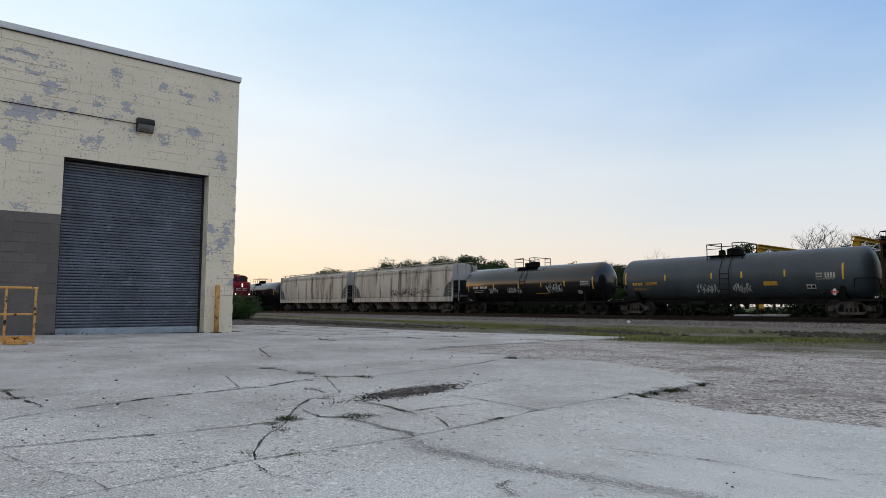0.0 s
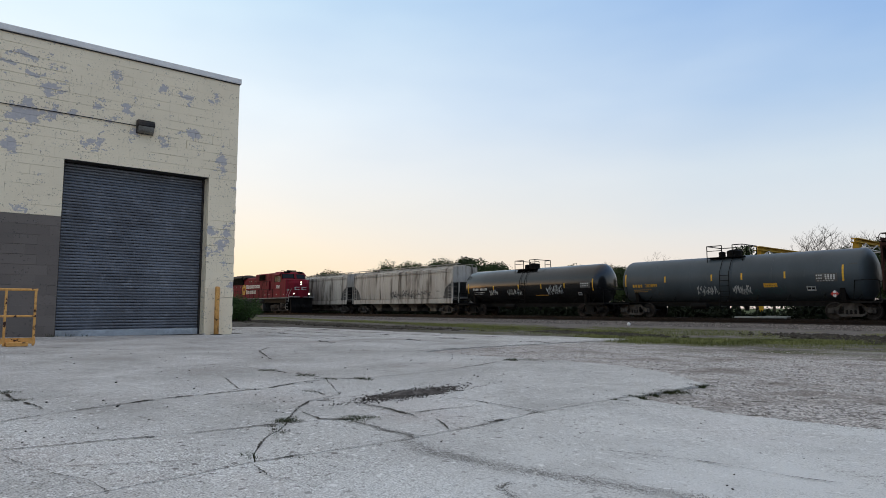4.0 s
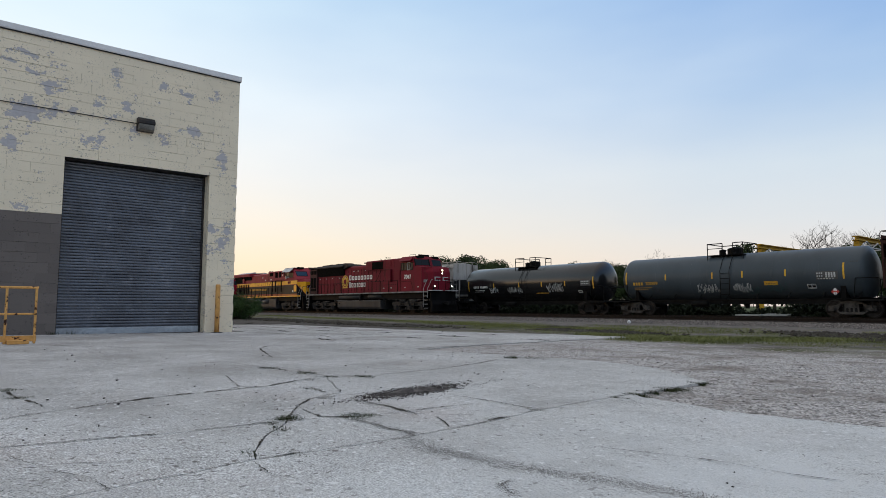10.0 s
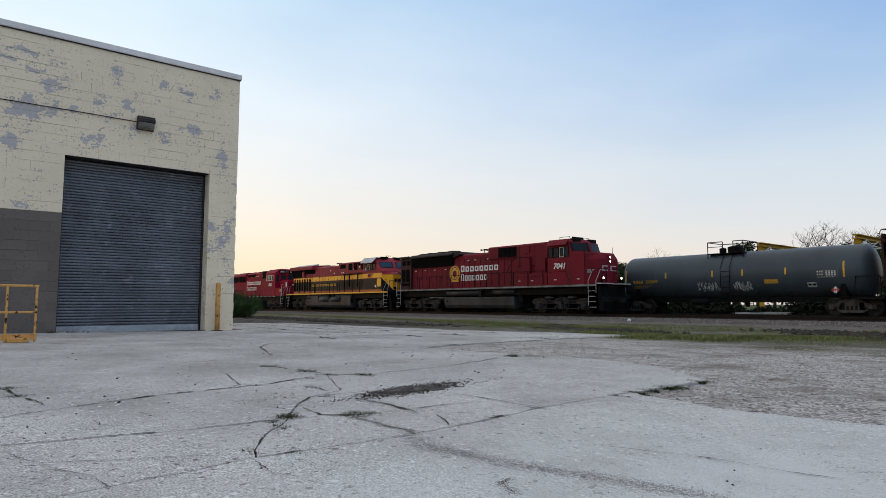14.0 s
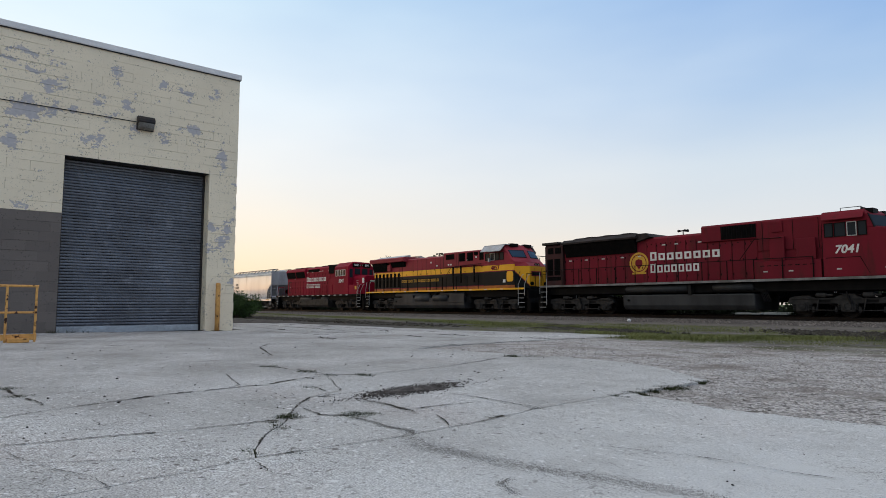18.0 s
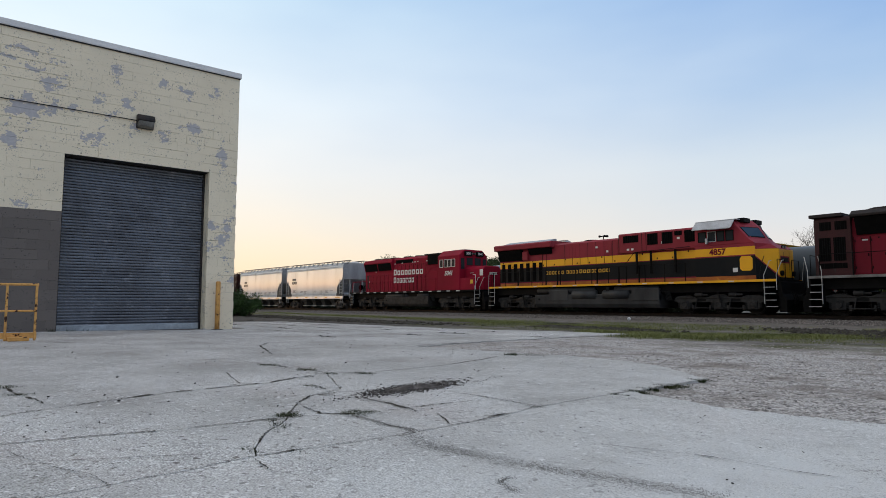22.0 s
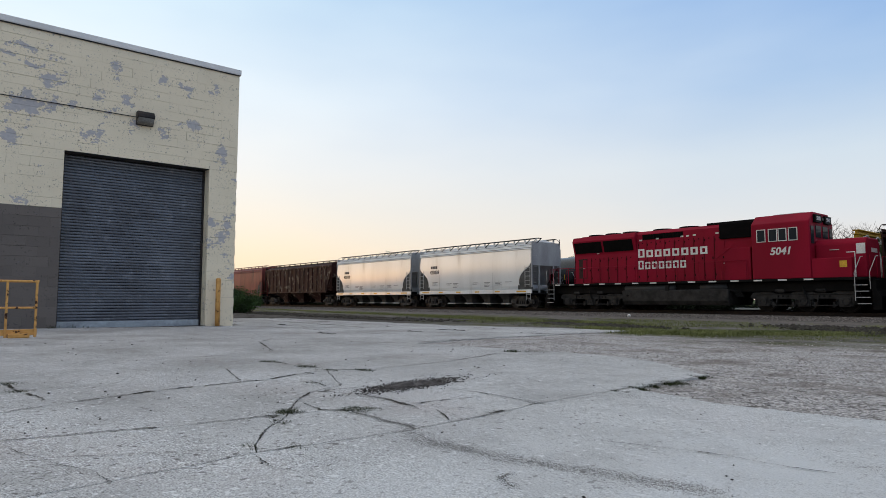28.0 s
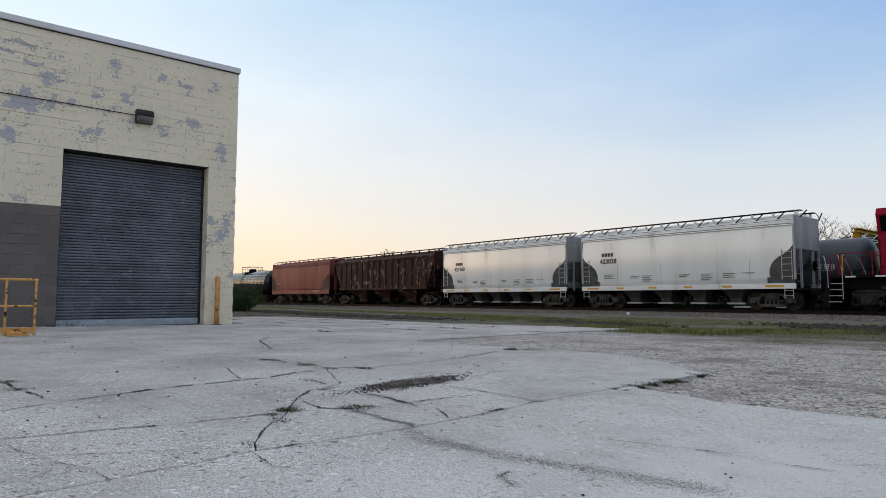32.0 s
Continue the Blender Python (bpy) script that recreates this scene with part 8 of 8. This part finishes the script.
def build_distance():
    k = 0
    # across the line: x, y, height, width
    for x, y, h, w in ((-163, 92, 12.6, 10), (-174, 95, 11.3, 9), (-156, 94, 11.2, 9), (-186, 96, 10.5, 9), (-203, 98, 10, 9), (-128, 90, 12.2, 10), (-121, 92, 11.5, 10), (-133, 92, 11.4, 9), (-108, 90, 12.6, 10), (-102, 91, 11.8, 10),
                       (-114, 92, 11.3, 9), (-96, 90, 11.4, 9), (-91.5, 92, 10.5, 8), (-72, 92, 8.9, 7), (-67, 92, 8.4, 6), (-79, 94, 8.4, 7), (-60.5, 91, 8.4, 6), (-57, 93, 8.2, 6), (-63.5, 92, 7.9, 6), (-46.5, 91, 8.2, 4.5), (-42.5, 90, 9.9, 5),
                       (-39.8, 90, 10.0, 4.5), (-38, 91, 9.2, 3.6), (-25, 90, 9.8, 7), (-20, 92, 10.5, 7), (-13, 94, 10.5, 8)):
        tree(x, y, h * 0.98, w * 1.25, 100 + k)
        k += 1
    for x, y, h, w in ((-31.5, 90, 11.6, 8), (-34.5, 93, 10.4, 7), (-29, 94, 10.5, 7), (-64, 94, 9.8, 6), (-70, 96, 9.6, 6), (-28, 88, 10.4, 6), (-58.5, 95, 9.4, 5)):
        tree(x, y, h, w, 200 + k, True)
        k += 1
    rnd = random.Random(31)
    vs, fs = [], []
    for _ in range(500):
        x, y = rnd.uniform(-700, 260), rnd.uniform(230, 330)
        leaves(vs, fs, (x, y, rnd.uniform(0.5, 4.0)), rnd.uniform(2.0, 4.0), 16, 1.1, rnd)
    stuff_mesh("far_woods", vs, fs, "leaf", "low dark belt of distant trees", "woods")
    # scrub added to close the bright gaps under the standing wagons
    vs, fs = [], []
    for _ in range(5200):
        x, y = rnd.uniform(-190, 25), rnd.uniform(46.8, 52)
        gap = -22.3 < x * 46.5 / y < -18.3
        if not gap or rnd.random() < 0.3:
            h = rnd.uniform(0.8, 1.7) * (0.45 if gap else 1)
            leaves(vs, fs, (x, y, ground_z(y) + h * 0.45), h * 0.75, 20, 0.2, rnd)
    stuff_mesh("scrub", vs, fs, "scrubdark", "low dark scrub added beyond the far track to darken gaps", "scrub")
    for i, (x, y, h, w) in enumerate(((-34.2, 13.3, 1.0, 1.4), (-35.6, 13.4, 1.75, 2.4), (-38.0, 13.8, 1.9, 2.4), (-34.8, 14.2, 1.3, 2.0))):
        shrub(x, y, h, w, 1 + i)
    gantry(-27.0, 62.0, 6.3, 40)
    gantry(-18.8, 62.0, 6.4, 40)
    # travelling bridge between the two runways
    br = empty("crane_bridge", pose(-27.0, 72.0, 6.0), "pale lattice crane bridge between the runways", "crane")
    for z in (0.0, 0.55):
        part("chord", rod(nb(), (-0.3, 0, z), (14.0, 0, z), 0.06, 5), "whitegrip", br)
    for k in range(10):
        part("lacing", rod(nb(), (k * 1.4, 0, 0), (k * 1.4 + 0.7, 0, 0.55), 0.04, 5), "whitegrip", br)
    part("hoist", box(nb(), 5.0, 5.8, -0.3, 0.3, -0.55, 0.0), "darkmetal", br, "dark hoist trolley", 0.05)
    # pale stacked panels low behind the standing wagons
    for i, (x, w, h) in enumerate(((-22.3, 1.9, 0.28), (-20.2, 1.7, 0.33))):
        st = empty("panel_stack", pose(x, 46.5, ground_z(46.5)), "low stack of pale panels on the yard", "stack", "panel stacks beyond the line")
        for k in range(4):
            part("panel", box(nb(), 0.03 * (k % 2), w - 0.05 * (k % 3), 0, 1.2, k * h / 4, (k + 0.82) * h / 4), "trailer", st)


# ---- place everything ----
TRACK_Y, TRACK2_Y, RAIL_Z = 33.95, 38.6, -0.04
build_ground()
build_litter()
build_warehouse()
build_light_block()
build_distance()

STAND = "standing wagons on the far track"
MOVE = "wagons of the moving train"


def on_far(x):
    return pose(x, TRACK2_Y, RAIL_Z)


def stripes(xs, z):
    return [(x, z, 0.85 if k in (0, len(xs) - 1) else 0.38) for k, x in enumerate(xs)]


tank_car(on_far(-18.3), 7.55, 1.43, 2.38, "tankgrey", STAND, False, "charcoal tank wagon with spray-painted tags and yellow stripes", [
    ("marks", -6.39, -5.6, 1.98, 2.18, 4, "gold"), ("number", -5.0, 0.30, 2.08, "202899", "gold"), ("marks", -6.35, -5.0, 1.80, 1.84, 9, "gold"), ("marks", -6.35, -5.3, 1.68, 1.72, 7, "gold"),
    ("scrawl", -1.86, -0.48, 1.66, 0.72, 22, "tagwhite", 1), ("scrawl", 0.42, 1.48, 1.66, 0.62, 18, "tagwhite", 2), ("scrawl", 1.2, 1.9, 1.5, 0.45, 9, "tagteal", 8),
    ("scrawl", -5.11, -4.2, 1.62, 0.5, 11, "tagdark", 3), ("scrawl", 2.44, 3.42, 1.62, 0.6, 14, "tagteal", 4), ("placard", 2.22, 2.97, 1.79, 2.02, "gold", "yellow placard"), ("marks", 2.32, 2.87, 1.87, 1.90, 6, "tagdark"),
    ("data_panel", 4.98, 6.04, 2.02, 2.46, "pocket"), ("marks", 5.02, 5.35, 2.32, 2.40, 3, "tagwhite"), ("marks", 5.02, 5.35, 2.18, 2.24, 3, "tagwhite"), ("marks", 5.45, 5.98, 2.12, 2.40, 4, "tagwhite"), ("marks", 5.05, 5.9, 2.05, 2.08, 6, "tagwhite"),
    ("sign", 4.48, 4.93, 1.55, 1.80, "tagwhite"), ("sign_field", 4.51, 4.69, 1.58, 1.77, "tankblack"), ("sign_field", 4.72, 4.90, 1.58, 1.77, "tankblack"), ("diamond", 5.86, 1.36, 0.2),
    ("marks", 6.6, 7.0, 2.9, 2.96, 4, "pocket")], stripes((-6.98, -4.01, -0.88, 0.96, 3.37, 6.27), 2.46))
tank_car(on_far(-34.85), 7.35, 1.45, 2.42, "tankblack", STAND, False, "glossy black tank wagon with white tags and yellow stripes", [
    ("marks", -5.91, -5.2, 2.12, 2.30, 4, "white"), ("marks", -5.05, -4.12, 2.12, 2.30, 6, "white"), ("marks", -5.8, -4.5, 1.92, 1.96, 8, "white"), ("marks", -5.8, -4.7, 1.80, 1.84, 7, "white"), ("scrawl", -3.98, -2.95, 1.92, 0.55, 12, "tagwhite", 5), ("scrawl", -1.76, -0.23, 1.9, 0.6, 17, "tagwhite", 6),
    ("marks", 1.23, 2.51, 1.57, 1.65, 9, "gold"), ("scrawl", 2.46, 4.02, 2.0, 0.8, 22, "tagwhite", 7), ("data_panel", 5.7, 6.6, 2.08, 2.5, "pocket"), ("marks", 5.75, 6.5, 2.36, 2.44, 5, "tagwhite"), ("marks", 5.75, 6.5, 2.2, 2.26, 5, "tagwhite"),
    ("sign", 5.4, 5.75, 1.56, 1.76, "tagwhite"), ("sign_field", 5.43, 5.72, 1.6, 1.72, "tankblack")], stripes((-6.6, -3.43, -0.54, 1.88, 4.19, 6.79), 2.3))
hopper_car(on_far(-51.9), 8.5, "old", "oldhop", "", STAND, False, 4.0, "weathered grey covered hopper wagon with dark streaks")
hopper_car(on_far(-70.5), 8.6, "old", "oldhop", "", STAND, False, 4.0, "weathered grey covered hopper wagon with dark streaks")
tank_car(on_far(-88.4), 7.9, 1.5, 2.5, "tankblack", STAND, False, "glossy black tank wagon with white lettering", [("marks", -3, 1, 2.9, 3.2, 5, "tagwhite")])
hopper_car(on_far(-2.0), 8.2, "ribbed", "brown", "", STAND, False, 3.75, "dark brown ribbed hopper wagon")


def on_near(u):
    return pose(u, TRACK_Y, RAIL_Z)


TRAIN = [(loco_red(on_near(-26.55)), -26.55), (loco_gold(on_near(-49.1)), -49.1), (loco_bright(on_near(-70.0)), -70.0),
         (hopper_car(on_near(-86.7), 6.4, "white", "hopper", "423038", MOVE, True, 4.24, "white covered hopper wagon with yellow reflectors"), -86.7),
         (hopper_car(on_near(-100.65), 6.35, "white", "hopper", "423160", MOVE, True, 4.24, "white covered hopper wagon with yellow reflectors"), -100.65),
         (hopper_car(on_near(-116.3), 8.2, "ribbed", "brown", "", MOVE, True, 4.05, "rusty dark brown ribbed hopper wagon with bare patches"), -116.3),
         (hopper_car(on_near(-132.4), 6.9, "plain", "pink", "", MOVE, True, 4.2, "faded red covered hopper wagon"), -132.4),
         (tank_car(on_near(-148.8), 7.4, 1.5, 2.6, "tankblack", MOVE, True, "black tank wagon with white patches on its shell",
                   [("patch", 0.4 + k * 1.15, 1.25 + k * 1.15, 2.55 - 0.04 * k, 3.85, "tagwhite", "worn white patch") for k in range(6)]), -148.8)]
build_pavement()
build_tracks()

# ---- the train's run: seconds, metres along the line ----
RUN = [(0, -68.82), (4, -51.27), (8, -33.99), (12, -16.93), (16, 0.0), (20, 16.87), (24, 33.75), (28, 50.72), (32, 67.84)]


def run_at(t):
    for (a, sa), (b, sb) in zip(RUN, RUN[1:]):
        if t <= b:
            return sa + (sb - sa) * (t - a) / (b - a)
    return RUN[-1][1]


def motions():
    for v, u in TRAIN:
        walk(v, [(t, on_near(u + s)) for t, s in RUN])
    step = 0.15
    times = [i * step for i in range(int(32 / step) + 1)]
    for ob, x, r in WHEELS:
        walk(ob, [(t, pose(x, 0, r, 0, math.degrees(run_at(t) / r), 0)) for t in times])


motions()
